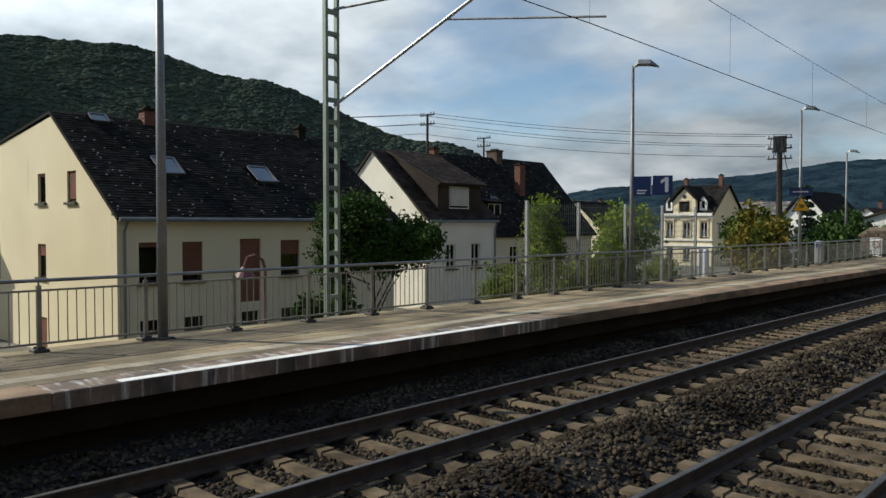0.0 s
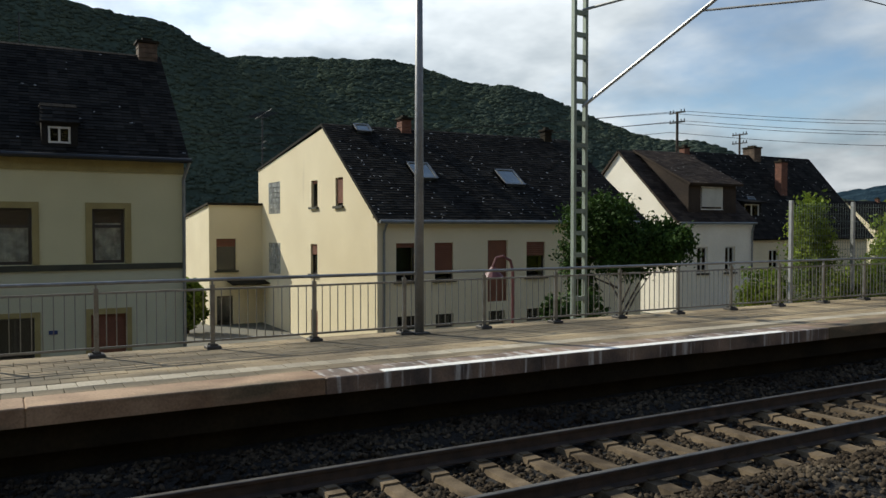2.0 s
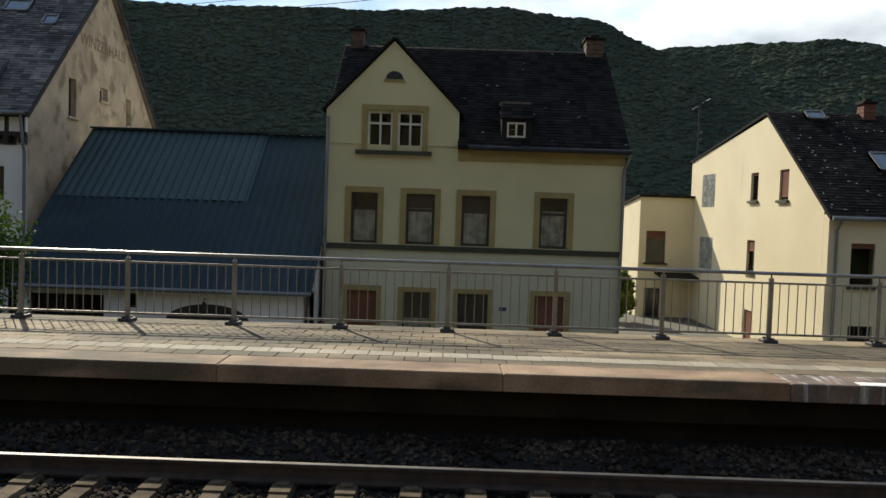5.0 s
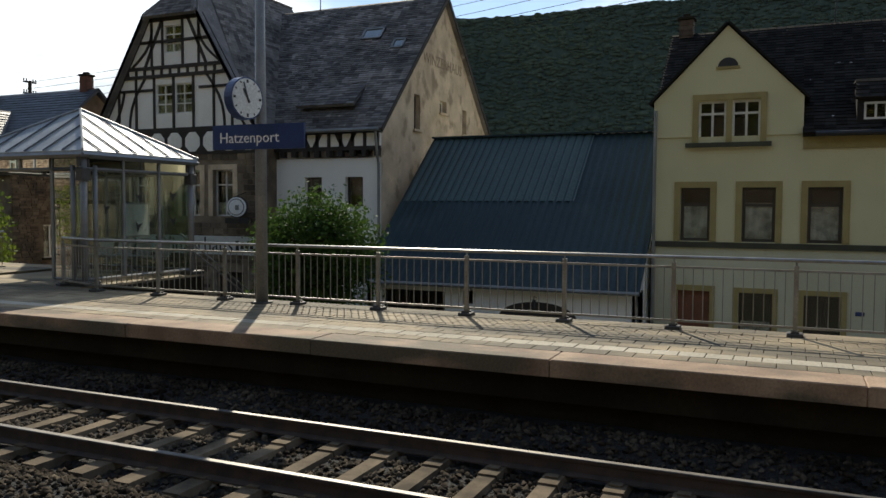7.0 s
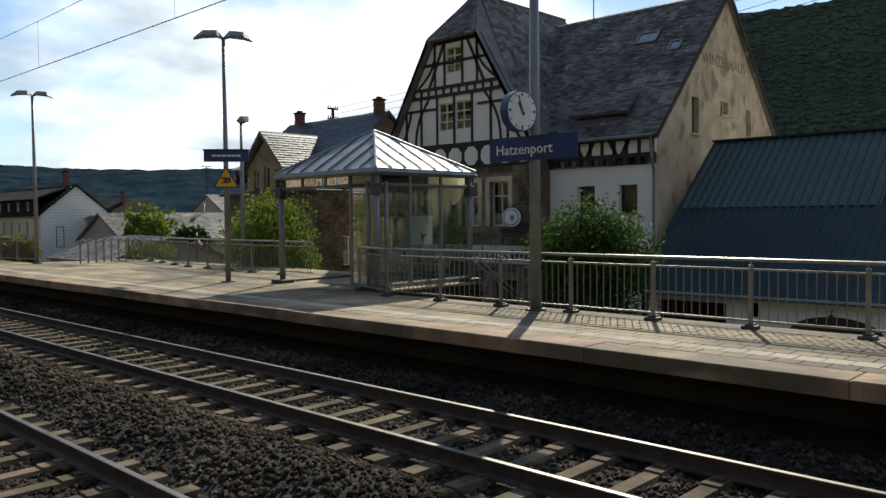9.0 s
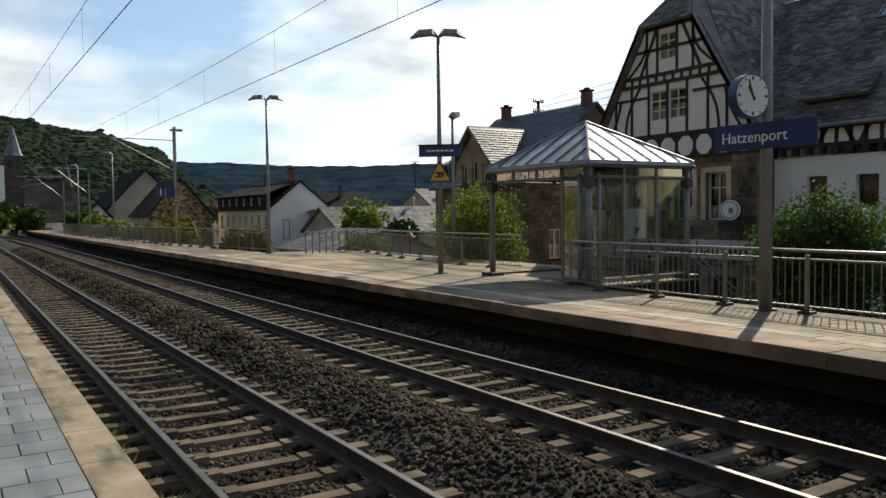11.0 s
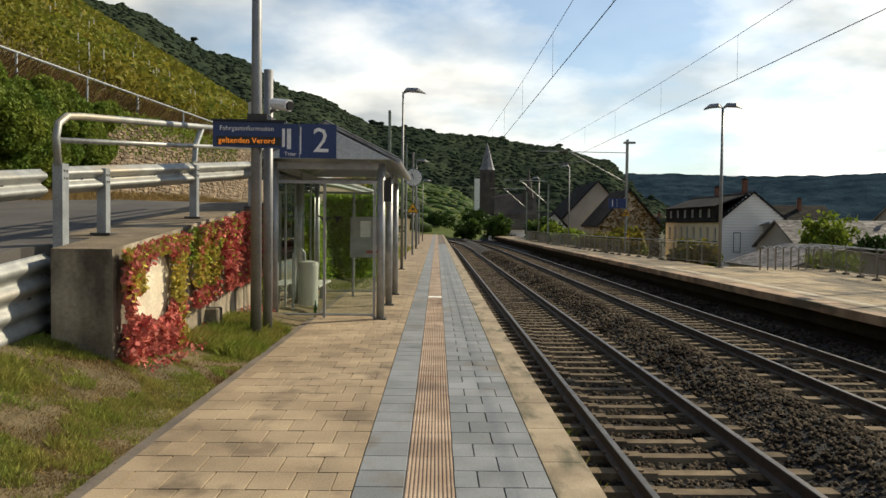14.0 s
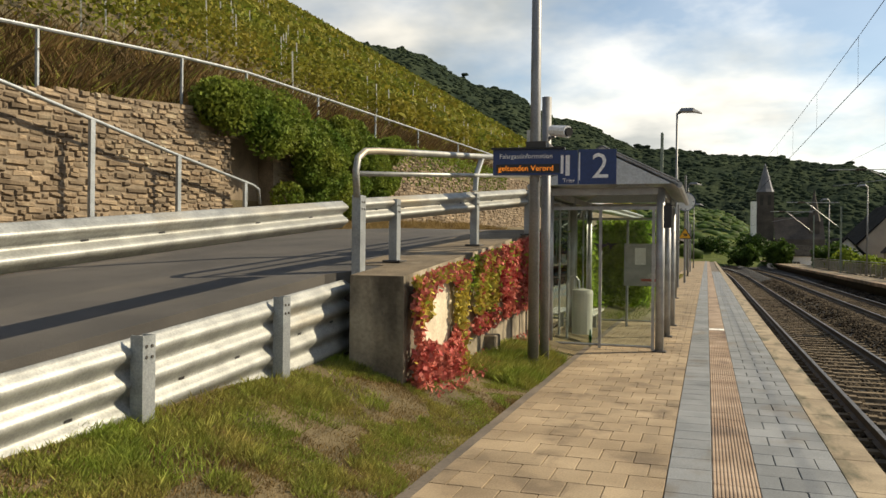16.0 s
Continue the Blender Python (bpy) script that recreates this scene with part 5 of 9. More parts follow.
    chimney(h, RX + 0.1, 15.95, RZ - 0.2, RZ + 0.45, 0.5, 0.45, M_brick)
    chimney(h, RX + 0.1, 23.4, RZ - 0.2, RZ + 0.4, 0.4, 0.4, M_fascia, "dark chimney")
    g = Mesh(); gutter(g, (X + 0.33, Y0 - 0.05, EAVE - 0.12), (X + 0.33, Y1, EAVE - 0.12)); part("gutter", g, M_zincgut, h); g = Mesh(); g.tube([(X + 0.3, Y0 + 0.25, EAVE - 0.15), (X + 0.09, Y0 + 0.22, EAVE - 0.5), (X + 0.09, Y0 + 0.22, TOWN)], 0.045, 7)
    part("downpipe", g, M_zincgut, h)
    # television aerial at the rear corner
    a = Mesh()
    a.tube([(BX + 0.4, Y0 + 0.1, 5.2), (BX + 0.4, Y0 + 0.1, 8.1)], 0.04, 5)
    a.tube([(BX - 0.8, Y0 + 0.1, 8.0), (BX + 2.0, Y0 + 0.1, 8.15)], 0.03, 5)
    for k in range(9):
        a.tube([(BX - 0.7 + 0.3 * k, Y0 - 0.35, 8.05), (BX - 0.7 + 0.3 * k, Y0 + 0.55, 8.05)], 0.016, 4)
    a.tube([(BX + 0.4, Y0 + 0.1, 6.7), (BX + 1.1, Y0 + 0.1, 6.7)], 0.012, 4); a.tube([(BX + 0.4, Y0 + 0.1, 6.4), (BX + 0.9, Y0 + 0.1, 6.4)], 0.012, 4)
    part("aerial", a, M_dark, h, "thin television aerial")


cream_house()


def low_wing():
    X, Y0, Y1, TOP = -38.75, 9.75, 12.35, 3.55
    h = thing("low_wing", (-41, 11, TOWN), "low cream rendered flat-roofed wing in shade", "outbuilding")
    F = Face((X, 0, 0), (1, 0, 0))
    holes = [(10.1, 11.05, 0.35, 1.9), (10.1, 10.9, TOWN, -0.9)]
    part("wall", wall(F, rect(Y0, Y1, TOWN, TOP), holes), M_cream, h)
    window(h, F, *holes[0], M_winframe, 0.12, (1, 1), sill=M_greytrim, shutter=0.25)
    window(h, F, *holes[1], M_winframe, 0.2, (1, 1))
    G = Face((0, Y0, 0), (0, -1, 0))
    part("wall", wall(G, [(-47.0, TOWN), (X - 0.36, TOWN), (X - 0.36, TOP), (-47.0, TOP - 0.9)], []), M_cream, h)
    m = Mesh(); m.box(-47, -46.7, Y0, Y1, TOWN, TOP - 0.9)
    part("wall", m, M_cream, h)
    m = Mesh(); m.slab((X + 0.15, Y0 - 0.1, TOP + 0.1), (X + 0.15, Y1, TOP + 0.1), (-47.2, Y1, TOP - 0.75), (-47.2, Y0 - 0.1, TOP - 0.75), 0.1)
    part("roof", m, M_fascia, h)
    m = Mesh(); m.slab((X + 1.3, Y0 + 0.8, -0.25), (X + 1.3, Y1 + 0.4, -0.25), (X, Y1 + 0.4, -0.1), (X, Y0 + 0.8, -0.1), 0.06)
    part("canopy", m, M_fascia, h, "flat canopy over the yard door")


low_wing()


# low building with a blue corrugated roof
def blue_barn():
    X, Y0, Y1 = -23.0, -12.3, -3.42
    h = thing("blue_roofed_barn", (-26, -8, TOWN), "low white building with a blue corrugated metal roof", "building")
    F = Face((X, 0, 0), (1, 0, 0))
    holes = [(-11.75, -9.5, -1.1, -0.27), (-8.9, -8.55, -0.62, -0.2), (-7.7, -5.25, TOWN, -0.95)]
    part("wall", wall(F, rect(Y0, Y1, TOWN, 0.05), holes), M_whitewall, h)
    window(h, F, *holes[0], M_winframe, 0.2, (5, 1))
    window(h, F, *holes[1], M_winframe, 0.12, (1, 1))
    # arched gateway: flat dark sheets for its unlit inside, the arch laid on the wall
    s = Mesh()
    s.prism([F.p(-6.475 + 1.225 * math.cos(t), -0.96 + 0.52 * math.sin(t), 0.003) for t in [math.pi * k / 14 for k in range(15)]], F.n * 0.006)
    part("arch", s, M_unlit, h, "dark sheet for the unlit arch of the gateway")
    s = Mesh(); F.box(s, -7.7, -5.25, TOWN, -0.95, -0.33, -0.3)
    part("gate", s, M_unlit, h)
    part("wall", Mesh().box(-28.9, -28.6, Y0, Y1, TOWN, 4.8), M_whitewall, h)
    part("wall", Mesh().prism([(X, Y1 - 0.25, TOWN), (X, Y1 - 0.25, 0.0), (-28.6, Y1 - 0.25, 4.8), (-28.6, Y1 - 0.25, TOWN)], (0, 0.25, 0)), M_whitewall, h)
    m = Mesh().prism([(X, Y0, TOWN), (X, Y0, 0.0), (-28.6, Y0, 4.8), (-28.6, Y0, TOWN)], (0, 0.25, 0))
    part("wall", m, M_whitewall, h)
    # corrugated sheet: ribs run up the slope
    a, d = Vector((X + 0.35, 0, 0.02)), Vector((-28.5, 0, 5.02))
    nrm = Vector((5.0, 0, 5.85)).normalized()
    def sheet(y0, y1, k0, k1, lift):
        m = Mesh()
        n = int((y1 - y0) / 0.07)
        for i in range(n + 1):
            y = y0 + (y1 - y0) * i / n
            q = i % 4
            r = (0.028 if q in (1, 2) else 0.0) + lift
            for k in (k0, k1):
                p = a.lerp(d, k) + nrm * r
                m.v.append((p.x, y, p.z))
        m.f = [(2 * i, 2 * i + 2, 2 * i + 3, 2 * i + 1) for i in range(n)]
        m.mi = [0] * n
        return m
    b = Mesh(); b.slab((a.x, Y0, a.z), (a.x, Y1 - 0.0, a.z), (d.x, Y1, d.z), (d.x, Y0, d.z), 0.1)
    roof = part("roof", b, M_blueroof, h)
    part("sheet", sheet(Y0 - 0.1, Y1, 0.0, 1.0, 0.006), M_blueroof, roof)
    part("sheet", sheet(Y0 + 0.0, -6.05, 0.51, 1.0, 0.03), M_blueroof2, roof, "older greyish sheets")
    g = Mesh(); gutter(g, (X + 0.42, Y0, -0.02), (X + 0.42, Y1 + 0.02, -0.02), 0.06); part("gutter", g, M_zincgut, h); g = Mesh(); g.tube([(X + 0.4, Y1 - 0.08, -0.05), (X + 0.1, Y1 - 0.1, -0.4), (X + 0.1, Y1 - 0.1, TOWN)], 0.045, 6)
    part("downpipe", g, M_zincgut, h)
    g = Mesh(); g.box(d.x - 0.2, d.x + 0.2, Y0 - 0.1, Y1, d.z + 0.02, d.z + 0.08)
    part("ridge_cap", g, M_blueroof, h)
    # wall lantern
    g = Mesh(); g.tube([(X + 0.02, -6.5, -0.3), (X + 0.25, -6.5, -0.25), (X + 0.25, -6.5, -0.35)], 0.015, 5); g.tube([(X + 0.25, -6.5, -0.35), (X + 0.25, -6.5, -0.6)], [0.05, 0.08], 7)
    part("wall_lamp", g, M_dark, h)


blue_barn()


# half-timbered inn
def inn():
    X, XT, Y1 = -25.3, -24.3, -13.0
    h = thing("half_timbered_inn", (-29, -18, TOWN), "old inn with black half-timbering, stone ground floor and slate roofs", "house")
    F = Face((X, 0, 0), (1, 0, 0))
    EAVE = 5.12
    wins = [(-16.25, -15.5, 2.4, 3.47), (-14.5, -13.75, 2.4, 3.47)]
    part("wall", wall(F, rect(-17.7, Y1 - 0.004, TOWN, 4.15), [w for w in wins]), M_whitewall, h, "white plastered wall")
    for w in wins:
        window(h, F, *w, M_winframe, 0.2, (1, 1))
    part("frieze_wall", wall(Face((X + 0.12, 0, 0), (1, 0, 0)), rect(-17.7, Y1 - 0.004, 4.5, EAVE), [], 0.4), M_plaster, h)
    FT = Face((X + 0.12, 0, 0), (1, 0, 0))
    t = Mesh()
    FT.box(t, -17.7, Y1, 4.42, 4.56, -0.1, 0.05); FT.box(t, -17.7, Y1, 5.02, EAVE + 0.05, -0.1, 0.05)
    for k in range(10):
        u = -17.6 + 0.5 * k
        FT.box(t, u - 0.06, u + 0.06, 4.56, 5.02, 0, 0.045)
        FT.box(t, u - 0.09, u + 0.09, 4.2, 4.42, -0.12, 0.1)
    for u in (-15.85, -14.4):
        for s in (-1, 1):
            t.prism([FT.p(u + s * 0.05, 4.56, 0.002), FT.p(u + s * 0.2, 4.56, 0.002), FT.p(u + s * 0.45, 5.02, 0.002), FT.p(u + s * 0.3, 5.02, 0.002)][::s], FT.n * 0.043)
    part("timber", t, M_timber, h, "black timbers over carved brackets")
    # main gable, weathered render with worn painted letters
    G = Face((0, Y1, 0), (0, 1, 0))
    gh = [(27.95, 28.5, 5.4, 6.75), (30.4, 31.1, 6.3, 6.8), (32.85, 33.35, 5.6, 6.7)]
    part("gable_wall", wall(G, [(-X + 0.006, TOWN), (36.0, TOWN), (36.0, 5.7), (30.75, 10.95), (-X + 0.006, 5.25)], gh), M_gable, h, "weathered ochre rendered gable")
    for w in gh:
        window(h, G, *w, M_winframe if w[0] != 30.4 else M_whiteframe, 0.2, (1, 1), sill=M_gable)
    lettering("WINZERHAUS", 0.62, facing((-30.75, Y1 + 0.004, 8.3), (0, 1, 0)), M_fadedletters, h, "faded_lettering", "faded brown painted letters")
    part("wall", Mesh().box(-36.0, -35.7, -26.0, Y1 - 0.35, TOWN, 5.6), M_gable, h)
    m = Mesh().box(-36, X - 0.4, -26.3, -26.0, TOWN, 5.4)
    part("wall", m, M_gable, h)
    # main roof
    RX, RZ = -30.75, 11.15
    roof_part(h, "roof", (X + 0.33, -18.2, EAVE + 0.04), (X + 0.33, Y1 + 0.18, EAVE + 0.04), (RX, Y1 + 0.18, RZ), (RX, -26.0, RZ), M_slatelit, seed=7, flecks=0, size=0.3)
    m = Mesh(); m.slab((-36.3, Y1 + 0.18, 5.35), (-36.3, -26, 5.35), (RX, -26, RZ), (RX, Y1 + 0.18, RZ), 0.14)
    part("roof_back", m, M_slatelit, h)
    b = Mesh()
    b.prism([(X + 0.36, Y1 + 0.19, EAVE - 0.14), (X + 0.36, Y1 + 0.19, EAVE + 0.06), (RX, Y1 + 0.19, RZ + 0.02), (RX, Y1 + 0.19, RZ - 0.22)], (0, 0.04, 0))
    part("barge_board", b, M_timber, h)
    b = Mesh()
    b.prism([(-36.3, Y1 + 0.19, 5.2), (-36.3, Y1 + 0.19, 5.4), (RX, Y1 + 0.19, RZ + 0.02), (RX, Y1 + 0.19, RZ - 0.22)], (0, 0.04, 0))
    part("barge_board", b, M_timber, h)
    up = Vector((RX - X, 0, RZ - EAVE))
    skylight(h, Vector((X, -15.4, EAVE + 0.05)) + up * 0.70, (0, 1, 0), up, 0.95, 0.7)
    skylight(h, Vector((X, -13.95, EAVE + 0.05)) + up * 0.60, (0, 1, 0), up, 0.55, 0.6)
    # wide shed dormer
    m = Mesh()
    m.box(X - 1.6, X - 0.55, -16.5, -14.6, 5.5, 6.4)
    part("dormer", m, M_timber, h)
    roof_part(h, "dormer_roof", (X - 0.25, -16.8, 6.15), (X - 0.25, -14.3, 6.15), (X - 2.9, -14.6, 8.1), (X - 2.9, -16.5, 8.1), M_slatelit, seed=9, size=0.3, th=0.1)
    # cross gable
    C = Face((XT, 0, 0), (1, 0, 0))
    CY, HW, BZ_, HIP, HH = -21.45, 3.95, 5.25, 9.65, 1.3
    tw = [(-22.35, -21.45 - 0.75 + 0.65, 8.25, 9.35), (-22.45, -21.6, 5.95, 7.1), (-21.5, -20.65, 5.95, 7.1)]
    tw[0] = (-22.0, -21.15, 8.3, 9.35)
    poly = [(CY - HW, BZ_), (CY + HW, BZ_), (CY + HH, HIP), (CY - HH, HIP)]
    part("gable_wall", wall(C, poly, tw), M_plaster, h, "white plaster panels")
    for w in tw:
        window(h, C, *w, M_whiteframe, 0.06, (2, 3), curtain=0.5, sash=0.05)
    t = Mesh()
    def strut(u0, v0, u1, v1, w=0.13, d=0.05):
        du, dv = u1 - u0, v1 - v0
        l = math.hypot(du, dv)
        a, b = -dv / l * w / 2, du / l * w / 2
        t.prism([C.p(u0 + a, v0 + b, 0.002), C.p(u0 - a, v0 - b, 0.002), C.p(u1 - a, v1 - b, 0.002), C.p(u1 + a, v1 + b, 0.002)][::-1], C.n * d)
    def curved(u0, v0, u1, v1, sag, w=0.085):
        for k in range(5):
            f0, f1 = k / 5, (k + 1) / 5
            s0, s1 = sag * math.sin(math.pi * f0), sag * math.sin(math.pi * f1)
            strut(u0 + (u1 - u0) * f0 + s0, v0 + (v1 - v0) * f0, u0 + (u1 - u0) * f1 + s1, v0 + (v1 - v0) * f1, w)
    def half(v):
        return HH + (HIP - v) / (HIP - BZ_) * (HW - HH)
    for v in (7.42, 7.75):
        strut(CY - half(v) + 0.05, v, CY + half(v) - 0.05, v, 0.13, 0.07)
    for k in range(12):
        u = CY - 2.4 + 0.43 * k
        strut(u, 7.45, u, 7.73, 0.09, 0.06)
    strut(CY - HW, BZ_ + 0.05, CY + HW, BZ_ + 0.05, 0.2, 0.08); strut(CY - HH, HIP - 0.06, CY + HH, HIP - 0.06, 0.14)
    for u in (-24.35, -23.45, -22.52, -20.58, -19.6, -18.75):
        strut(u, BZ_, u, 7.4, 0.095)
    strut(-21.55, BZ_, -21.55, 7.4, 0.1)
    for u in (-22.62, -22.07, -21.08, -20.3):
        strut(u, 7.8, u, HIP, 0.09)
    for s in (-1, 1):
        strut(CY + s * HW, BZ_, CY + s * HH, HIP, 0.16)
        curved(CY + s * 2.35, BZ_ + 0.1, CY + s * 1.5, 7.4, s * 0.25); curved(CY + s * 3.3, BZ_ + 0.1, CY + s * 2.6, 6.9, -s * 0.1)
        curved(CY + s * 2.2, 7.8, CY + s * 1.15, HIP - 0.4, -s * 0.3); strut(CY + s * 1.5, 7.8, CY + s * 0.6, HIP, 0.11)
        strut(CY + s * 1.15, 6.9, CY + s * 3.0, 6.9, 0.1)
    strut(CY - 1.9, 8.75, CY + 1.9, 8.75, 0.11)
    part("timber", t, M_timber, h, "black timber framing with curved braces")
    # carved band of pale lozenges
    t = Mesh(); C.box(t, CY - HW, CY + HW, 4.35, BZ_, -0.35, 0.06)
    part("carved_band", t, M_timber, h)
    for k in range(9):
        u = CY - 3.5 + 0.87 * k
        t = Mesh().prism([C.p(u + 0.37 * math.cos(q), 4.83 + 0.40 * math.sin(q), 0.061) for q in [2 * math.pi * (j + 0.5) / 8 for j in range(8)]], C.n * 0.03)
        part("carved_panel", t, M_plaster, h, "pale octagonal panel")
    # stone storey with windows
    sw = [(-19.7, -18.75, 2.0, 3.75), (-21.2, -20.3, 2.0, 3.75), (-23.7, -22.8, 2.0, 3.75)]
    part("stone_wall", wall(C, rect(CY - HW, CY + HW, TOWN, 4.35), sw + [(-19.6, -18.3, TOWN, -0.1)]), M_mortar, h)
    st = Mesh()
    rg_ = random.Random(4)
    v = TOWN
    while v < 4.2:
        hh = rg_.uniform(0.14, 0.26)
        u = CY - HW
        while u < CY + HW:
            w = rg_.uniform(0.2, 0.5)
            if not any(a - 0.2 < u + w and u < b + 0.2 and c - 0.2 < v + hh and v < d + 0.2 for a, b, c, d in sw + [(-19.6, -18.3, TOWN, -0.1)]):
                C.box(st, u + 0.012, min(u + w, CY + HW) - 0.012, v + 0.012, v + hh - 0.012, 0, rg_.uniform(0.015, 0.045))
            u += w
        v += hh
    E_ = Face((0, CY + HW, 0), (0, 1, 0))
    tagged(part("rubble", st, M_brownstone, h), kind="stuff")
    for w in sw:
        window(h, C, *w, M_whiteframe, 0.2, (2, 2), surround=M_gable, sw=0.2, curtain=0.3)
    part("wall", Mesh().box(X - 0.2, XT - 0.36, CY + HW - 0.35, CY + HW, TOWN, BZ_), M_brownstone, h)
    m = Mesh().box(-36, XT - 0.36, CY - HW, CY - HW + 0.35, TOWN, BZ_)
    part("wall", m, M_brownstone, h)
    # dark sheet set in the doorway for the shade inside
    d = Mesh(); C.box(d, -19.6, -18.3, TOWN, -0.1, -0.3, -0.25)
    part("door", d, M_unlit, h, "dark sheet for the unlit doorway")
    d = Mesh(); C.box(d, -23.5, -17.6, 0.55, 1.25, 0.05, 0.08)
    sg = part("fascia_sign", d, M_poster, h, "pale painted sign board with worn lettering")
    d = Mesh()
    for k in range(4):
        C.box(d, -18.6 + 0.22 * k, -18.45 + 0.22 * k, 0.72 + 0.06 * (k % 2), 1.08 - 0.05 * (k % 3), 0.08, 0.085)
    part("ornament", d, M_timber, sg)
    lettering("Winzerhaus", 0.78, facing(C.p(-20.6, 0.9, 0.083), C.n), M_timber, sg)
    d = Mesh(); d.disc((XT + 0.55, -18.15, 2.35), (1, 0.3, 0), 0.36, 0.14, 20)
    ls = part("hanging_sign", d, M_signwhite, h, "round white hanging sign")
    e = Mesh(); e.disc((XT + 0.625, -18.13, 2.35), (1, 0.3, 0), 0.31, 0.012, 20)
    part("ring", e, M_pole, ls)
    e = Mesh(); e.disc((XT + 0.632, -18.128, 2.35), (1, 0.3, 0), 0.275, 0.012, 20)
    part("face", e, M_signwhite, ls)
    e = Mesh(); e.box(XT + 0.636, XT + 0.65, -18.28, -18.0, 2.24, 2.42)
    part("emblem", e, M_pole, ls, "plain grey bar as emblem")
    d = Mesh(); d.disc((XT + 0.51, -18.16, 2.35), (1, 0.3, 0), 0.40, 0.08, 20); d.box(XT + 0.3, XT + 0.8, -18.5, -17.8, 1.75, 1.95); d.tube([(XT, -18.15, 2.9), (XT + 0.55, -18.15, 2.75)], 0.02, 5)
    part("sign_frame", d, M_timber, ls)
    # steep roof of the cross gable, half-hipped at the front
    e = 0.35
    top = HIP + HH * (HIP - BZ_) / (HW - HH)
    sl = (HIP - BZ_) / (HW - HH)
    for s in (1, -1):
        ya, yb = CY + s * (HW + e), CY + s * (HH)
        za = BZ_ - e * sl + 0.15
        a, b, c, d = (XT + e, ya, za), (-32.0, ya, za), (-32.0, CY, top), (XT + e, CY + s * HH, HIP + 0.15)
        hipx = XT - 1.35
        m = Mesh()
        ring = [Vector(a), Vector((-32.0, ya, za)), Vector((-32.0, CY, top)), Vector((hipx, CY, top)), Vector(d)]
        m.prism(ring if s > 0 else ring[::-1], (0, -s * 0.12, -0.06))
        if s > 0:
            slates(m, (-32.0, ya, za), (XT + e, ya, za), (hipx - 0.1, CY + 0.1, top - 0.05), (-32.0, CY, top), 0.3, seed=12)
        part("steep_roof", m, M_slatelit, h)
    m = Mesh()
    roof_hip = [(XT + e, CY - HH - 0.1, HIP + 0.02), (XT + e, CY + HH + 0.1, HIP + 0.02), (XT - 1.35, CY + 0.05, top), (XT - 1.35, CY - 0.05, top)]
    m.slab(*roof_hip, 0.1)
    slates(m, *roof_hip, 0.3, seed=14)
    part("hip_roof", m, M_slatelit, h)
    for s in (-1, 1):
        b = Mesh().prism([C.p(CY + s * (HW + e), BZ_ - e * sl - 0.05, 0.3), C.p(CY + s * (HW + e), BZ_ - e * sl + 0.2, 0.3), C.p(CY + s * HH, HIP + 0.15, 0.3), C.p(CY + s * HH, HIP - 0.12, 0.3)][::s], C.n * 0.05)
        part("barge_board", b, M_timber, h)
    g = Mesh(); gutter(g, (X + 0.4, -17.5, EAVE + 0.0), (X + 0.4, Y1 + 0.1, EAVE + 0.0)); part("gutter", g, M_zincgut, h); g = Mesh(); g.tube([(X + 0.38, Y1 - 0.05, EAVE - 0.02), (X + 0.2, Y1 - 0.06, EAVE - 0.9), (X + 0.1, Y1 - 0.06, EAVE - 1.2), (X + 0.1, Y1 - 0.06, TOWN)], 0.05, 7)
    part("downpipe", g, M_zincgut, h)
    a = Mesh()
    a.tube([(-30.75, -19.0, 11.0), (-30.75, -19.0, 13.2)], 0.025, 5)
    for k in range(4):
        a.tube([(-31.2, -19.0, 12.2 + 0.2 * k), (-30.2, -19.0, 12.2 + 0.2 * k)], 0.01, 4)
    part("aerial", a, M_wire, h)


M_ochrestone = mat("ochre_sandstone", (0.36, 0.275, 0.175), (0.22, 0.165, 0.105), rough=0.95, scale=1.5, fine=25, bump=0.6, depth=0.02)
M_fadedletters = mat("faded_letter_paint", (0.33, 0.24, 0.155), (0.25, 0.18, 0.12), rough=0.95, scale=6, fine=20)
inn()

# ---- things on platform one ----
def rail_bay(length):
    """One bay of the grey steel railing, along local +y from its post at the origin."""
    b = thing("railing", (0, 0, 0), "grey steel railing bay with upright bars on a bolted foot", "railing", "platform railing")
    part("post", Mesh().box(-0.025, 0.025, -0.03, 0.03, 0.02, 0.93), M_rail, b)
    part("foot", Mesh().cbox(-0.12, 0.12, -0.10, 0.10, 0.0, 0.045, 0.01).box(-0.09, -0.05, -0.05, 0.05, 0.045, 0.07).box(0.05, 0.09, -0.05, 0.05, 0.045, 0.07), M_bolt, b)
    part("spigot", Mesh().tube([(0, 0, 0.9), (0, 0, 0.985)], 0.014, 6), M_rail, b)
    part("handrail", Mesh().tube([(0, 0, 1.0), (0, length, 1.0)], 0.026, 8), M_rail, b)
    part("upper_rail", Mesh().box(-0.018, 0.018, 0.03, length - 0.03, 0.845, 0.875), M_rail, b)
    part("lower_rail", Mesh().box(-0.018, 0.018, 0.03, length - 0.03, 0.10, 0.13), M_rail, b)
    n = int(length / 0.128)
    bar = Mesh().box(-0.006, 0.006, -0.006, 0.006, 0.13, 0.845).data("bar", M_rail)
    for k in range(1, n):
        o = new("bar", bar)
        o.parent = b
        o.location = (0, length * k / n, 0)
    return b


BAY = 1.553
proto_bay = rail_bay(BAY)
first = True
for k in range(-8, 24):
    at = pose(-11.63, 0.49 + BAY * k, P1Z)
    if first:
        proto_bay.matrix_world = at
        first = False
    else:
        copy_thing(proto_bay, at)


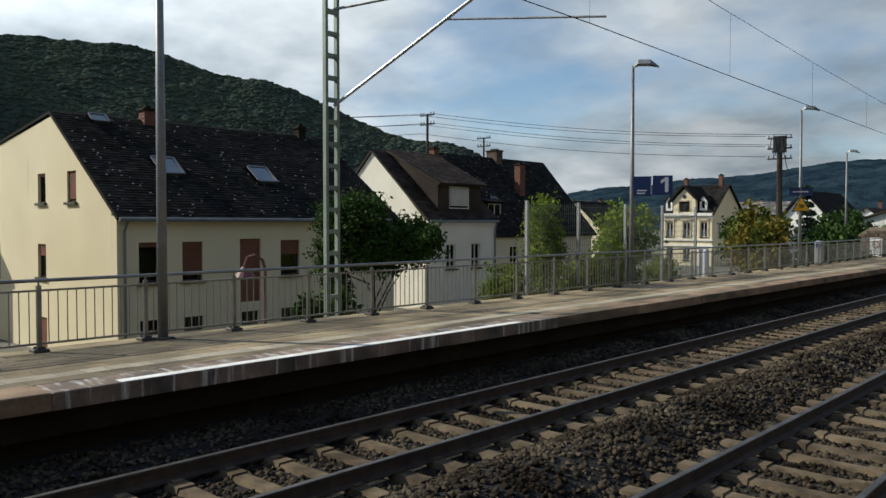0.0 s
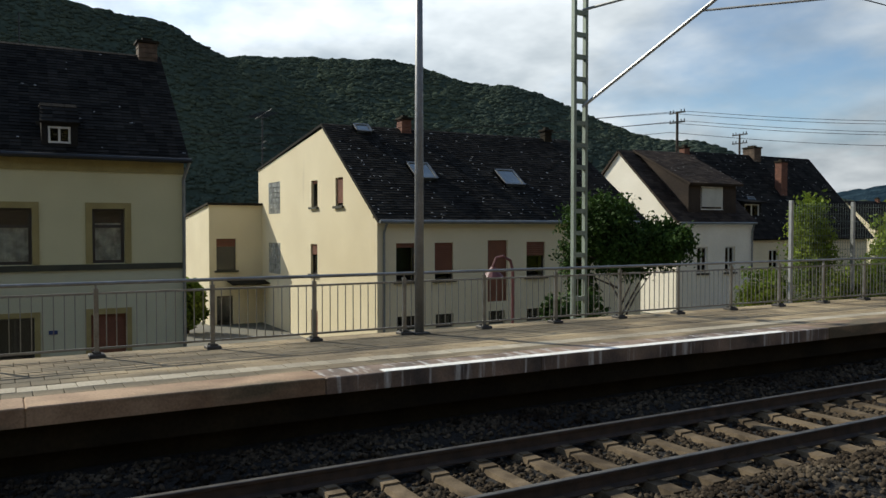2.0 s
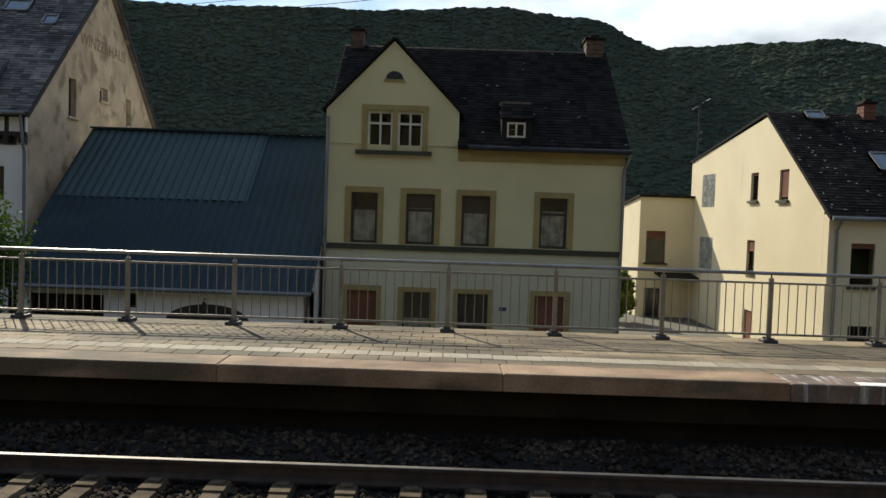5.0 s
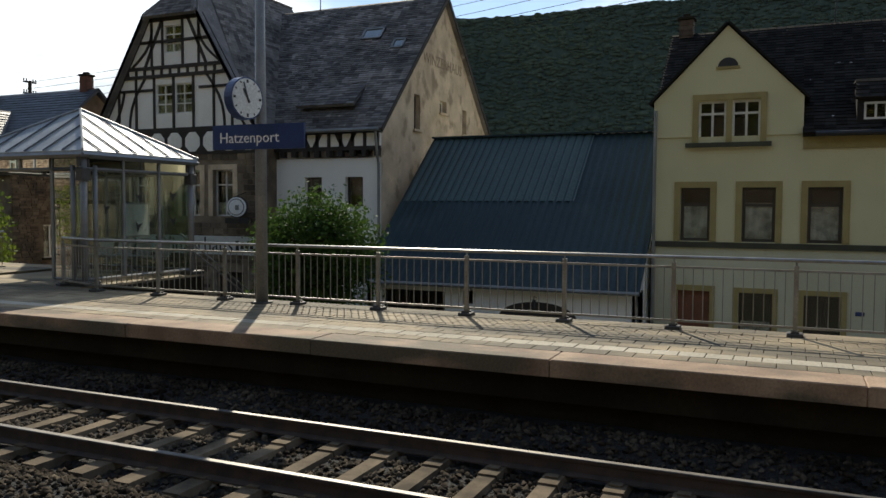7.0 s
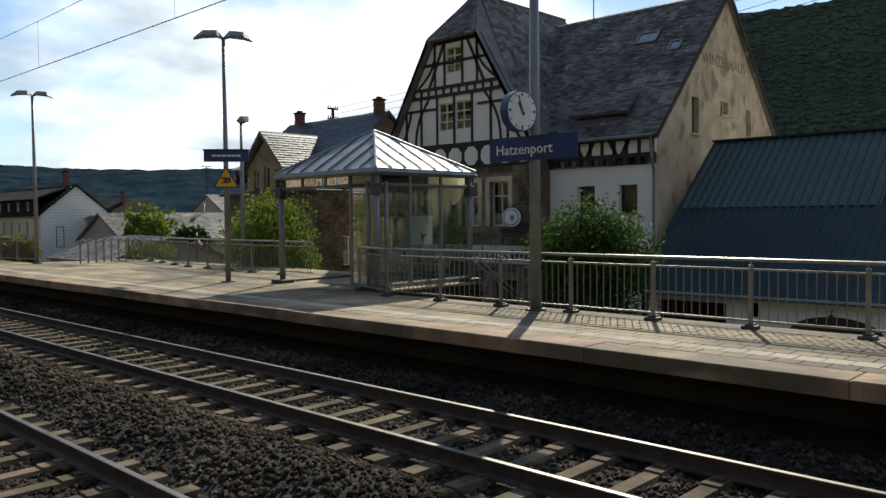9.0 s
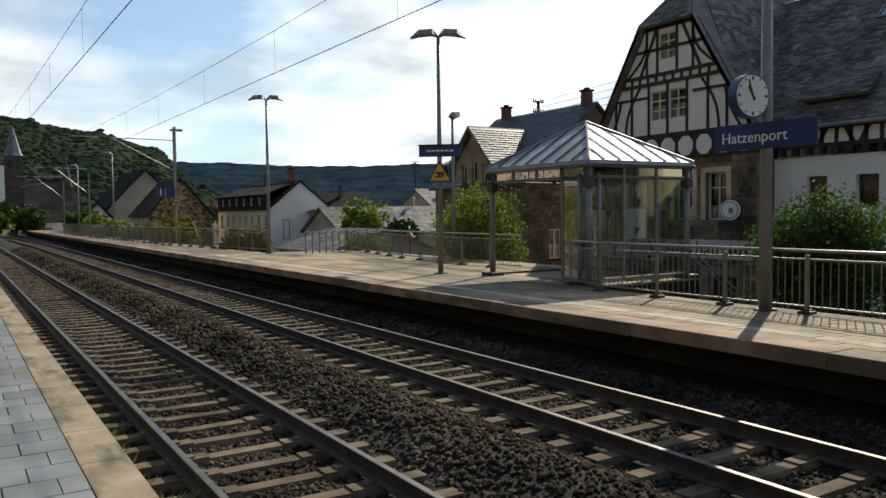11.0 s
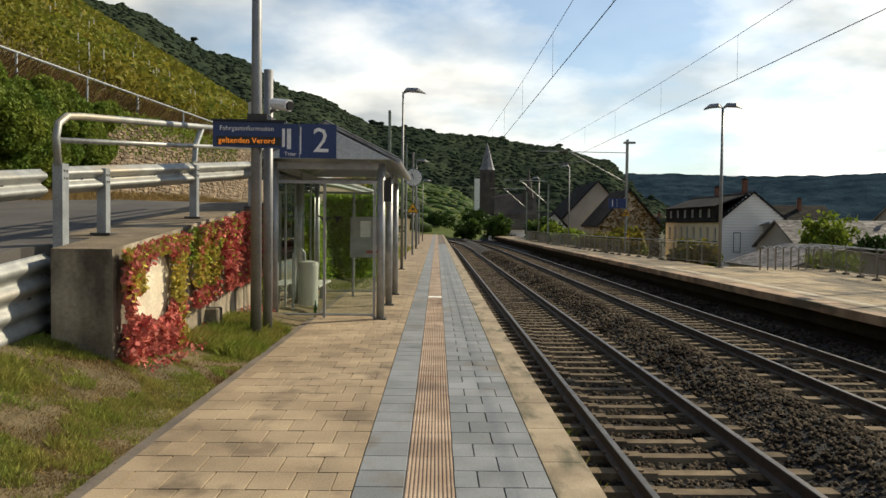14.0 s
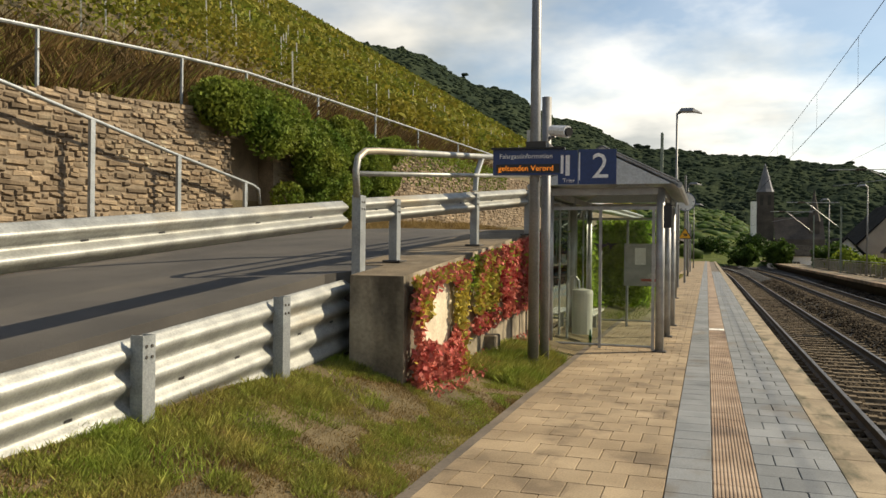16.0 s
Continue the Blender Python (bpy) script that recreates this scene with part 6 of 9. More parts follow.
def rail_run(pts):
    for (x0, y0), (x1, y1) in zip(pts, pts[1:]):
        l = math.hypot(x1 - x0, y1 - y0)
        n = max(1, round(l / BAY))
        a = math.degrees(math.atan2(-(x1 - x0), y1 - y0))
        for k in range(n):
            f = k / n
            copy_thing(proto_bay, pose(x0 + (x1 - x0) * f, y0 + (y1 - y0) * f, P1Z, 0, 0, a))


rail_run([(-12.15, -13.45), (-11.63, -11.93)])
rail_run([(-14.06, -17.7), (-14.06, -20.8), (-14.4, -25.4), (-15.8, -32.0), (-15.9, -33.3)][::-1])
rail_run([(-10.25, -88), (-10.3, -65), (-10.8, -46), (-12.3, -34.0)])
rail_run([(-11.63, 0.49 + BAY * 24), (-12.4, 52.0)])


def lamp_post(x, y, height, heads, label, z=P1Z, reach=0.75, along=(0, 1, 0), pole_r=0.075, name="lamp_post"):
    """Tapered steel pole with flat swept lamp heads."""
    b = thing(name, (x, y, z), label, "lamp post", "platform lamps")
    part("pole", Mesh().tube([(x, y, z), (x, y, z + height * 0.45), (x, y, z + height)], [pole_r, pole_r * 0.9, pole_r * 0.62], 10), M_pole, b, smooth=True)
    part("foot", Mesh().cbox(x - 0.14, x + 0.14, y - 0.14, y + 0.14, z, z + 0.03, 0.01), M_bolt, b)
    a = Vector(along).normalized()
    side = Vector((-a.y, a.x, 0))
    top = Vector((x, y, z + height))
    for s in heads:
        m = Mesh()
        rows = [(0.02, 0.05, -0.06, 0.02), (0.16, 0.20, 0.02, 0.16), (0.55 * reach + 0.1, 0.24, 0.0, 0.14), (reach, 0.10, -0.08, -0.05)]
        ring = []
        for d, w, lo, hi in rows:
            c = top + a * (s * d)
            ring.append([c + side * w + Vector((0, 0, lo)), c + side * w * 0.5 + Vector((0, 0, hi)), c - side * w * 0.5 + Vector((0, 0, hi)), c - side * w + Vector((0, 0, lo))])
        m.v = [tuple(p) for r in ring for p in r]
        m.f = [(i * 4 + j, i * 4 + (j + 1) % 4, i * 4 + 4 + (j + 1) % 4, i * 4 + 4 + j) for i in range(3) for j in range(4)] + [(0, 1, 2, 3), (15, 14, 13, 12)]
        m.mi = [0] * len(m.f)
        hd = part("lamp_head", m, M_pole, b, "grey lamp head")
        c = top + a * (s * reach * 0.55)
        part("diffuser", Mesh().prism([c + a * 0.18 + side * 0.1 + Vector((0, 0, 0.035)), c - a * 0.18 + side * 0.1 + Vector((0, 0, 0.035)), c - a * 0.18 - side * 0.1 + Vector((0, 0, 0.035)), c + a * 0.18 - side * 0.1 + Vector((0, 0, 0.035))], (0, 0, 0.03)), M_lampglass, hd)
    return b


def warning_triangle(b, x, y, z, n, size=0.55):
    """A yellow triangle with a dark rim and plain bars for its picture."""
    f = facing((x, y, z), n)
    def ring(s, d):
        return [f @ Vector((s * math.sin(a), s * math.cos(a) - 0.05, d)) for a in (0, 2 * math.pi / 3, 4 * math.pi / 3)][::-1]
    nn = Vector(n).normalized()
    m = Mesh().prism(ring(size * 0.62, 0.0), nn * 0.02)
    t = part("warning_sign", m, M_dark, b, "yellow warning triangle")
    part("warning_face", Mesh().prism(ring(size * 0.52, 0.021), nn * 0.006), M_warn, t)
    m = Mesh()
    for u0, u1, v0, v1 in ((-0.12, 0.08, -0.12, -0.09), (-0.12, 0.05, -0.02, 0.03), (0.05, 0.12, -0.09, 0.02), (-0.04, 0.03, -0.09, -0.02)):
        m.prism([f @ Vector(p) for p in ((u0, v0, 0.028), (u1, v0, 0.028), (u1, v1, 0.028), (u0, v1, 0.028))], nn * 0.004)
    part("warning_mark", m, M_dark, t)


lamp_post(-11.57, 6.95, 7.2, (1,), "tall grey steel lamp post behind the railing", along=(1, 0, 0), pole_r=0.08)
lA = lamp_post(-11.58, -18.12, 6.45, (-1, 1), "double-headed grey lamp post with display board and warning sign", along=(0.85, -0.53, 0))
lamp_post(-11.84, -32.5, 6.6, (-1, 1), "double-headed grey lamp post on the platform", along=(0.94, -0.34, 0))
l1 = lamp_post(-12.0, 22.1, 6.5, (1,), "grey lamp post with the platform number sign", along=(0.9, 0.43, 0))
l2 = lamp_post(-12.43, 37.7, 6.9, (1,), "grey lamp post with display and warning sign", along=(0.9, 0.43, 0))
lamp_post(-15.9, 56.5, 6.6, (1,), "grey lamp post at the far platform end", along=(0.9, 0.43, 0), z=0.6)
for y, x in ((-62.0, -10.5), (-78.0, -10.2)):
    lamp_post(x, y, 6.3, (1,), "slim grey lamp post far down the platform", along=(1, 0, 0), pole_r=0.06)
lamp_post(-14.9, -22.6, 4.9, (1,), "grey lamp post with a camera by the ramp", along=(0.3, 0.95, 0))
lamp_post(-36.0, -62.0, 6.0, (1,), "street lamp in front of the white house", z=TOWN, along=(0.6, 0.8, 0))


def display_board(x, y, z, w, hgt, n, label):
    """A blue information board with a dark readout and plain bars for its writing."""
    f = facing((x, y, z), n)
    nn = Vector(n).normalized()
    b = thing("display_board", (x, y, z), label, "display board")
    def plate(m, u0, u1, v0, v1, d0, d1):
        return m.prism([f @ Vector(p) for p in ((u0, v0, d0), (u1, v0, d0), (u1, v1, d0), (u0, v1, d0))], nn * (d1 - d0))
    part("case", plate(Mesh(), -w / 2, w / 2, -hgt / 2, hgt / 2, -0.09, 0.0), M_signblue, b)
    part("hood", plate(Mesh(), -w / 2 - 0.02, w / 2 + 0.02, hgt / 2, hgt / 2 + 0.025, -0.11, 0.05), M_dark, b)
    m = Mesh()
    for k in range(6):
        plate(m, -w * 0.32 + k * w * 0.11, -w * 0.32 + k * w * 0.11 + w * 0.09, -0.02, 0.03, 0.0, 0.004)
    part("writing", m, M_signwhite, b)
    return b


display_board(-11.55, -18.05, 4.05, 1.15, 0.30, (0.62, 0.78, 0), "blue passenger display board fixed to the lamp post")
warning_triangle(lA, -11.5, -18.0, 3.45, (0.55, 0.83, 0), 0.62)
display_board(-12.4, 37.65, 3.95, 1.0, 0.34, (0.5, -0.86, 0), "dark blue display board fixed to the lamp post")
warning_triangle(l2, -12.35, 37.6, 3.35, (0.5, -0.86, 0), 0.75)
# platform number sign
f1 = Vector((0.5, -0.86, 0)).normalized()
sg = thing("platform_sign", (-11.4, 21.9, 3.8), "blue platform sign with a white number one", "sign")
ff = facing((-11.43, 22.3, 3.64), f1)
def board(m, f, n, u0, u1, v0, v1, d0, d1):
    return m.prism([f @ Vector(p) for p in ((u0, v0, d0), (u1, v0, d0), (u1, v1, d0), (u0, v1, d0))], Vector(n).normalized() * (d1 - d0))
part("panel", board(Mesh(), ff, f1, -0.55, -0.03, -0.30, 0.28, -0.04, 0.0), M_signblue, sg)
part("panel", board(Mesh(), ff, f1, 0.0, 0.57, -0.28, 0.30, -0.04, 0.0), M_signblue, sg)
part("divider", board(Mesh(), ff, f1, -0.05, -0.035, -0.25, 0.25, 0.0, 0.006), M_signwhite, sg)
m = Mesh()
for k in range(2):
    board(m, ff, f1, -0.45, -0.17 - 0.05 * k, -0.16 - 0.08 * k, -0.12 - 0.08 * k, 0.0, 0.005)
part("writing", m, M_signwhite, sg)
part("number", Mesh().prism([ff @ Vector(p) for p in ((0.35, -0.19, 0.002), (0.45, -0.19, 0.002), (0.45, 0.25, 0.002), (0.37, 0.25, 0.002), (0.23, 0.15, 0.002), (0.23, 0.06, 0.002), (0.35, 0.13, 0.002))], f1 * 0.006), M_signwhite, sg, "white figure one")

# clock and station sign
lamp_post(-11.5, -7.93, 7.4, (1,), "tall grey post that carries clock and station sign", along=(1, 0, 0), pole_r=0.105)
st = thing("station_sign", (-11.36, -8.0, 3.5), "dark blue station name sign with white lettering", "sign")
fs = facing((-11.36, -7.9, 3.56), (1, 0.06, 0))
part("panel", board(Mesh(), fs, (1, 0.06, 0), -0.9, 0.9, -0.21, 0.21, -0.05, 0.0), M_signblue, st)
lettering("Hatzenport", 0.255, fs @ Matrix.Translation((-0.76, -0.02, 0.003)), M_signwhite, st, align="LEFT")
part("bracket", Mesh().box(-11.5, -11.4, -8.01, -7.85, 3.42, 3.70), M_pole, st)


def clock(x, y, z, n, r=0.37, th=0.26, hour=10.95, post=None):
    n = Vector(n).normalized()
    b = thing("platform_clock", (x, y, z), "round station clock with white face and dark blue case", "clock", "station clocks")
    c = Vector((x, y, z))
    part("case", Mesh().tube([c - n * th / 2, c + n * th / 2], r, 32), M_signblue, b)
    for s in (1, -1):
        f = facing(c + n * (s * (th / 2 + 0.002)), n * s)
        nn = n * s
        face = part("face", Mesh().tube([c + nn * (th / 2), c + nn * (th / 2 + 0.006)], r * 0.93, 32), M_clockface, b)
        m = Mesh()
        for k in range(12):
            a = math.pi * k / 6
            w, r0 = (0.02, 0.72) if k % 3 == 0 else (0.012, 0.78)
            u, v = Vector((math.sin(a), math.cos(a), 0)), Vector((math.cos(a), -math.sin(a), 0))
            m.prism([f @ (u * r * r0 + v * w + Vector((0, 0, 0.006))), f @ (u * r * r0 - v * w + Vector((0, 0, 0.006))), f @ (u * r * 0.88 - v * w + Vector((0, 0, 0.006))), f @ (u * r * 0.88 + v * w + Vector((0, 0, 0.006)))], nn * 0.003)
        part("marks", m, M_black, face)
        for a, ln, w, nm in ((2 * math.pi * hour / 12, 0.5, 0.022, "hour_pointer"), (2 * math.pi * (hour % 1), 0.78, 0.016, "minute_pointer")):
            u, v = Vector((math.sin(a), math.cos(a), 0)), Vector((math.cos(a), -math.sin(a), 0))
            part(nm, Mesh().prism([f @ (u * -0.08 + v * w + Vector((0, 0, 0.01))), f @ (u * -0.08 - v * w + Vector((0, 0, 0.01))), f @ (u * r * ln - v * w * 0.7 + Vector((0, 0, 0.01))), f @ (u * r * ln + v * w * 0.7 + Vector((0, 0, 0.01)))], nn * 0.004), M_black, face)
    return b


ck = clock(-11.11, -7.98, 4.17, (0.16, 0.99, 0), r=0.35, th=0.17)
part("bracket", Mesh().tube([(-11.5, -7.93, 4.22), (-11.25, -8.0, 4.22)], 0.035, 8), M_pole, ck)


# glazed shelter with a hipped zinc roof
def shelter_one():
    X0, X1, Y0, Y1, E, T = -15.55, -12.35, -16.75, -13.05, 3.52, 4.62
    b = thing("glass_shelter", (-13.95, -14.9, P1Z), "glazed steel platform shelter with a hipped standing-seam zinc roof", "shelter")
    for x in (X0, X1):
        for y in (Y0, Y1):
            part("column", Mesh().tube([(x, y, P1Z), (x, y, E - 0.05)], 0.075, 12), M_pole, b, smooth=True)
            part("column_foot", Mesh().cbox(x - 0.22, x + 0.22, y - 0.22, y + 0.22, P1Z, P1Z + 0.09, 0.02), M_bolt, b)
    for x, y in ((X1 - 0.30, Y1), (X1, Y1 - 0.30)):
        part("corner_post", Mesh().tube([(x, y, P1Z), (x, y, E - 0.3)], 0.05, 10), M_pole, b, smooth=True)
    for x, y in ((X0, Y0), (X0, Y1), (X1, Y0), (X1, Y1)):
        part("bracket", Mesh().cbox(x - 0.11, x + 0.11, y - 0.11, y + 0.11, E - 0.62, E - 0.36, 0.02).box(x - 0.14, x + 0.14, y - 0.03, y + 0.03, E - 0.33, E - 0.12), M_bolt, b)
    o = 0.12
    cs = [Vector((X1 + o, Y0 - o, E)), Vector((X1 + o, Y1 + o, E)), Vector((X0 - o, Y1 + o, E)), Vector((X0 - o, Y0 - o, E))]
    ap = Vector(((X0 + X1) / 2, (Y0 + Y1) / 2, T))
    for i in range(4):
        p, q = cs[i], cs[(i + 1) % 4]
        m = Mesh()
        m.add([p, q, ap, p - Vector((0, 0, 0.05)), q - Vector((0, 0, 0.05)), ap - Vector((0, 0, 0.05))], [(0, 1, 2), (5, 4, 3), (0, 3, 4, 1)])
        r = part("roof_sheet", m, M_panel, b, "bright zinc sheet")
        nrm = (q - p).cross(ap - p).normalized()
        for k in range(1, 7):
            f = k / 7
            a = p.lerp(q, f)
            g = min(f, 1 - f) * 2
            e = a + (ap - p.lerp(q, 0.5)) * g
            part("seam", Mesh().tube([a + nrm * 0.02, e + nrm * 0.02], 0.018, 4), M_seam, r)
        part("hip_cap", Mesh().tube([p + nrm * 0.02, ap + nrm * 0.02], 0.03, 5), M_panel, r)
    for i in range(4):
        p, q = cs[i], cs[(i + 1) % 4]
        d = (q - p).normalized()
        part("eave_beam", Mesh().tube([p - Vector((0, 0, 0.09)), q - Vector((0, 0, 0.09))], 0.06, 4), M_pole, b)
    def frame_side(p, q, posts, glass, z0=P1Z + 0.12):
        p, q = Vector((*p, 0)), Vector((*q, 0))
        m = Mesh()
        for z in (E - 0.38, E - 0.12):
            m.tube([p + Vector((0, 0, z)), q + Vector((0, 0, z))], 0.04, 4)
        part("beam", m, M_pole, b)
        for k in range(posts + 1):
            c = p.lerp(q, k / posts)
            part("mullion", Mesh().box(c.x - 0.03, c.x + 0.03, c.y - 0.03, c.y + 0.03, (z0 if glass else E - 0.38), E - 0.12), M_pole, b)
            if k < posts:
                c2 = p.lerp(q, (k + 1) / posts)
                u = (c2 - c).normalized()
                nn = Vector((-u.y, u.x, 0)) * 0.008
                for a, e in ([(z0, E - 0.42)] if glass else []) + [(E - 0.35, E - 0.15)]:
                    upper = a > E - 0.4
                    g = part("pane", Mesh().prism([c + u * 0.03 + Vector((0, 0, a)), c2 - u * 0.03 + Vector((0, 0, a)), c2 - u * 0.03 + Vector((0, 0, e)), c + u * 0.03 + Vector((0, 0, e))], nn), M_darkglass if upper else M_glass, b)
                    g.visible_shadow = False
        if glass:
            part("sill_rail", Mesh().tube([p + Vector((0, 0, z0)), q + Vector((0, 0, z0))], 0.03, 4), M_pole, b)
    frame_side((X1, Y1), (X0, Y1), 3, True)
    frame_side((X0, Y1), (X0, Y0), 4, True)
    frame_side((X1, Y0), (X1, Y1), 4, False)
    frame_side((X0, Y0), (X1, Y0), 3, False)
    frame_side((X1, Y1 - 0.9), (X1, Y1), 1, True)
    # dark bird stickers on the panes
    for x, z, s in ((-12.9, 2.3, 1), (-13.9, 2.55, -1), (-14.9, 2.6, 1), (-14.95, 2.0, -1), (-13.8, 1.9, 1)):
        f = facing((x, Y1 + 0.02, z), (0, 1, 0))
        m = Mesh().prism([f @ Vector(p) for p in ((0, -0.14, 0), (0.05 * s, -0.02, 0), (0.16 * s, 0.10, 0), (0.02 * s, 0.05, 0), (-0.05 * s, 0.13, 0), (-0.03 * s, 0.0, 0))][::s], (0, 0.003, 0))
        part("sticker", m, M_black, b, "dark bird-shaped sticker")
    bench = thing("bench", (-14.9, -14.8, P1Z), "light wire bench inside the shelter", "bench")
    for k in range(4):
        y = -13.7 - 0.62 * k
        part("seat", Mesh().cbox(-15.25, -14.8, y - 0.24, y + 0.24, P1Z + 0.43, P1Z + 0.46, 0.01), M_panel, bench)
        part("backrest", Mesh().prism([(-15.25, y - 0.24, P1Z + 0.46), (-15.25, y + 0.24, P1Z + 0.46), (-15.33, y + 0.22, P1Z + 0.85), (-15.33, y - 0.22, P1Z + 0.85)], (-0.02, 0, 0)), M_panel, bench)
    part("frame", Mesh().box(-15.1, -15.04, -15.9, -13.4, P1Z + 0.36, P1Z + 0.43).box(-15.1, -15.04, -13.6, -13.54, P1Z, P1Z + 0.36).box(-15.1, -15.04, -15.7, -15.64, P1Z, P1Z + 0.36), M_pole, bench)
    tt = thing("timetable_case", (-13.9, -13.3, P1Z + 0.9), "timetable case with pale paper behind glass", "notice board")
    part("case", Mesh().box(-14.3, -13.5, -13.22, -13.16, P1Z + 0.95, P1Z + 1.75), M_pole, tt)
    part("paper", Mesh().box(-14.25, -13.55, -13.155, -13.15, P1Z + 1.0, P1Z + 1.7), M_poster, tt)


shelter_one()
# stair down to the street with its railings
stair = thing("stair", (-15, -17.4, TOWN), "concrete stair with grey steel railings down to the street", "stair")
for k in range(16):
    part("step", Mesh().box(-15.7 - 0.29 * (k + 1), -15.7 - 0.29 * k, -16.7, -13.4, TOWN, P1Z - 0.18 * (k + 1)), M_edge, stair)
for y in (-16.75, -13.35):
    for dz in (1.0, 0.82):
        part("stair_rail", Mesh().tube([(-15.5, y, P1Z + dz), (-20.3, y, P1Z + dz - 3.0)], 0.024, 6), M_rail, stair)
    for k in range(5):
        x = -15.7 - 1.1 * k
        part("stair_post", Mesh().tube([(x, y, P1Z + (x + 15.7) * 0.62 - 0.1), (x, y, P1Z + (x + 15.5) * 0.625 + 1.0)], 0.022, 6), M_rail, stair)
# bent posts with curved tops beyond the ramp, standing in for its railing
for k in range(9):
    x, y = -12.9 - 0.36 * k, -31.0 - 0.12 * k
    b = thing("bicycle_hoop", (x, y, P1Z), "bent grey steel post with a curved top by the ramp", "bicycle stand", "bicycle stand")
    part("hoop", Mesh().tube([(x, y, P1Z), (x, y, P1Z + 0.75), (x + 0.05, y + 0.1, P1Z + 0.9), (x + 0.1, y + 0.5, P1Z + 0.95), (x + 0.1, y + 0.9, P1Z + 0.85)], 0.03, 7), M_rail, b)


# lattice mast of the overhead line
def lattice_mast(x, y, z, h, w=0.30, arm=True, label="green-grey lattice mast of the overhead line", reach=6.0, arm_z=5.15, arm_y=0.0):
    b = thing("catenary_mast", (x, y, z), label, "mast", "overhead line masts")
    for s in (-1, 1):
        m = Mesh()
        m.box(x - 0.05, x + 0.05, y + s * w / 2 - 0.035, y + s * w / 2 + 0.035, z, z + h)
        part("upright", m, M_mast, b)
    n = int(h / 0.46)
    m = Mesh()
    for k in range(n):
        part("batten", Mesh().box(x - 0.045, x + 0.045, y - w / 2 + 0.03, y + w / 2 - 0.03, z + 0.2 + 0.46 * k, z + 0.29 + 0.46 * k), M_mast, b)
    if arm:
        part("cantilever", Mesh().tube([(x + 0.1, y, arm_z), (x + reach * 0.55, y + arm_y * 0.55, arm_z + 1.75), (x + reach * 0.62, y + arm_y * 0.62, arm_z + 1.95)], 0.035, 7), M_steel, b, "galvanised diagonal tube")
        part("top_tube", Mesh().tube([(x + 0.1, y, arm_z + 2.0), (x + reach, y + arm_y, arm_z + 2.05)], 0.03, 7), M_steel, b)
        ins = part("insulator", Mesh().tube([(x + reach * 0.66 + 0.07 * k, y + arm_y * 0.66, arm_z + 2.03) for k in range(9)], [0.05 if k % 2 else 0.085 for k in range(9)], 9), M_rust, b, "brown ribbed insulator")
        part("registration_arm", Mesh().tube([(x + reach * 0.45, y + arm_y * 0.45, arm_z + 1.42), (x + reach * 0.95, y + arm_y, arm_z + 1.05)], 0.022, 6), M_steel, b)
    return b


lattice_mast(-13.1, 11.55, -0.2, 9.2, reach=6.2, arm_z=4.98, arm_y=1.2)
lattice_mast(-13.1, -54.0, -0.3, 8.6, reach=6.2, arm_z=5.4)
for x, y, h in ((-10.0, -70, 6.0), (-9.9, -86, 6.0), (1.9, -52, 7.6), (1.9, -75, 7.6)):
    lattice_mast(x, y, 0.0, h, 0.22, arm=(x < 0), reach=4.0, arm_z=h * 0.72, label="slim far mast of the overhead line")


# overhead wires: sagging carrier, contact wire and droppers
def wire(name, pts, r, label):
    b = solo(name, Mesh().tube(pts, r, 5), M_wire, label, "wire", kind="structure")
    return b


for k, xc in enumerate((-2.7, -6.9)):
    cw, mw = [], []
    for y in range(-150, 141, 6):
        f = ((y + 54) % 65) / 65
        xo = xc + 0.12 * math.cos(math.pi * (y + 54) / 65) + bend(y) - 0.04 * min(max(y - 11, 0), 25)
        cw.append((xo, y, 5.75)); mw.append((xo, y, 7.3 - 0.56 * math.sin(math.pi * f)))
    wire("contact_wire", cw, 0.0085, "thin black contact wire above the track")
    wire("carrier_wire", mw, 0.006, "sagging black carrier wire above the track")
    m = Mesh()
    for j in range(1, len(cw), 1):
        m.tube([cw[j], mw[j]], 0.003, 4)
    solo("droppers", m, M_wire, "thin droppers between the overhead wires", "wire", kind="structure")

# slim post with number board and warning sign at the far end
np_ = thing("sign_post", (-11.6, -47.9, P1Z), "slim grey post with blue number board and warning sign", "post")
part("pole", Mesh().tube([(-11.6, -47.9, P1Z), (-11.6, -47.9, 7.4)], 0.06, 8), M_pole, np_)
part("lamp_head", Mesh().cbox(-12.1, -11.4, -48.0, -47.7, 7.38, 7.5, 0.03), M_pole, np_)
fn1 = facing((-11.05, -47.8, 3.76), (0, 1, 0))
part("panel", board(Mesh(), fn1, (0, 1, 0), -0.52, 0.52, -0.3, 0.3, -0.04, 0.0), M_signblue, np_)
lettering("1", 0.55, fn1 @ Matrix.Translation((-0.28, 0.0, 0.004)), M_signwhite, np_, "number")
part("divider", board(Mesh(), fn1, (0, 1, 0), -0.02, 0.0, -0.24, 0.24, 0.0, 0.006), M_signwhite, np_)
warning_triangle(np_, -11.6, -47.82, 3.2, (0, 1, 0), 0.5)

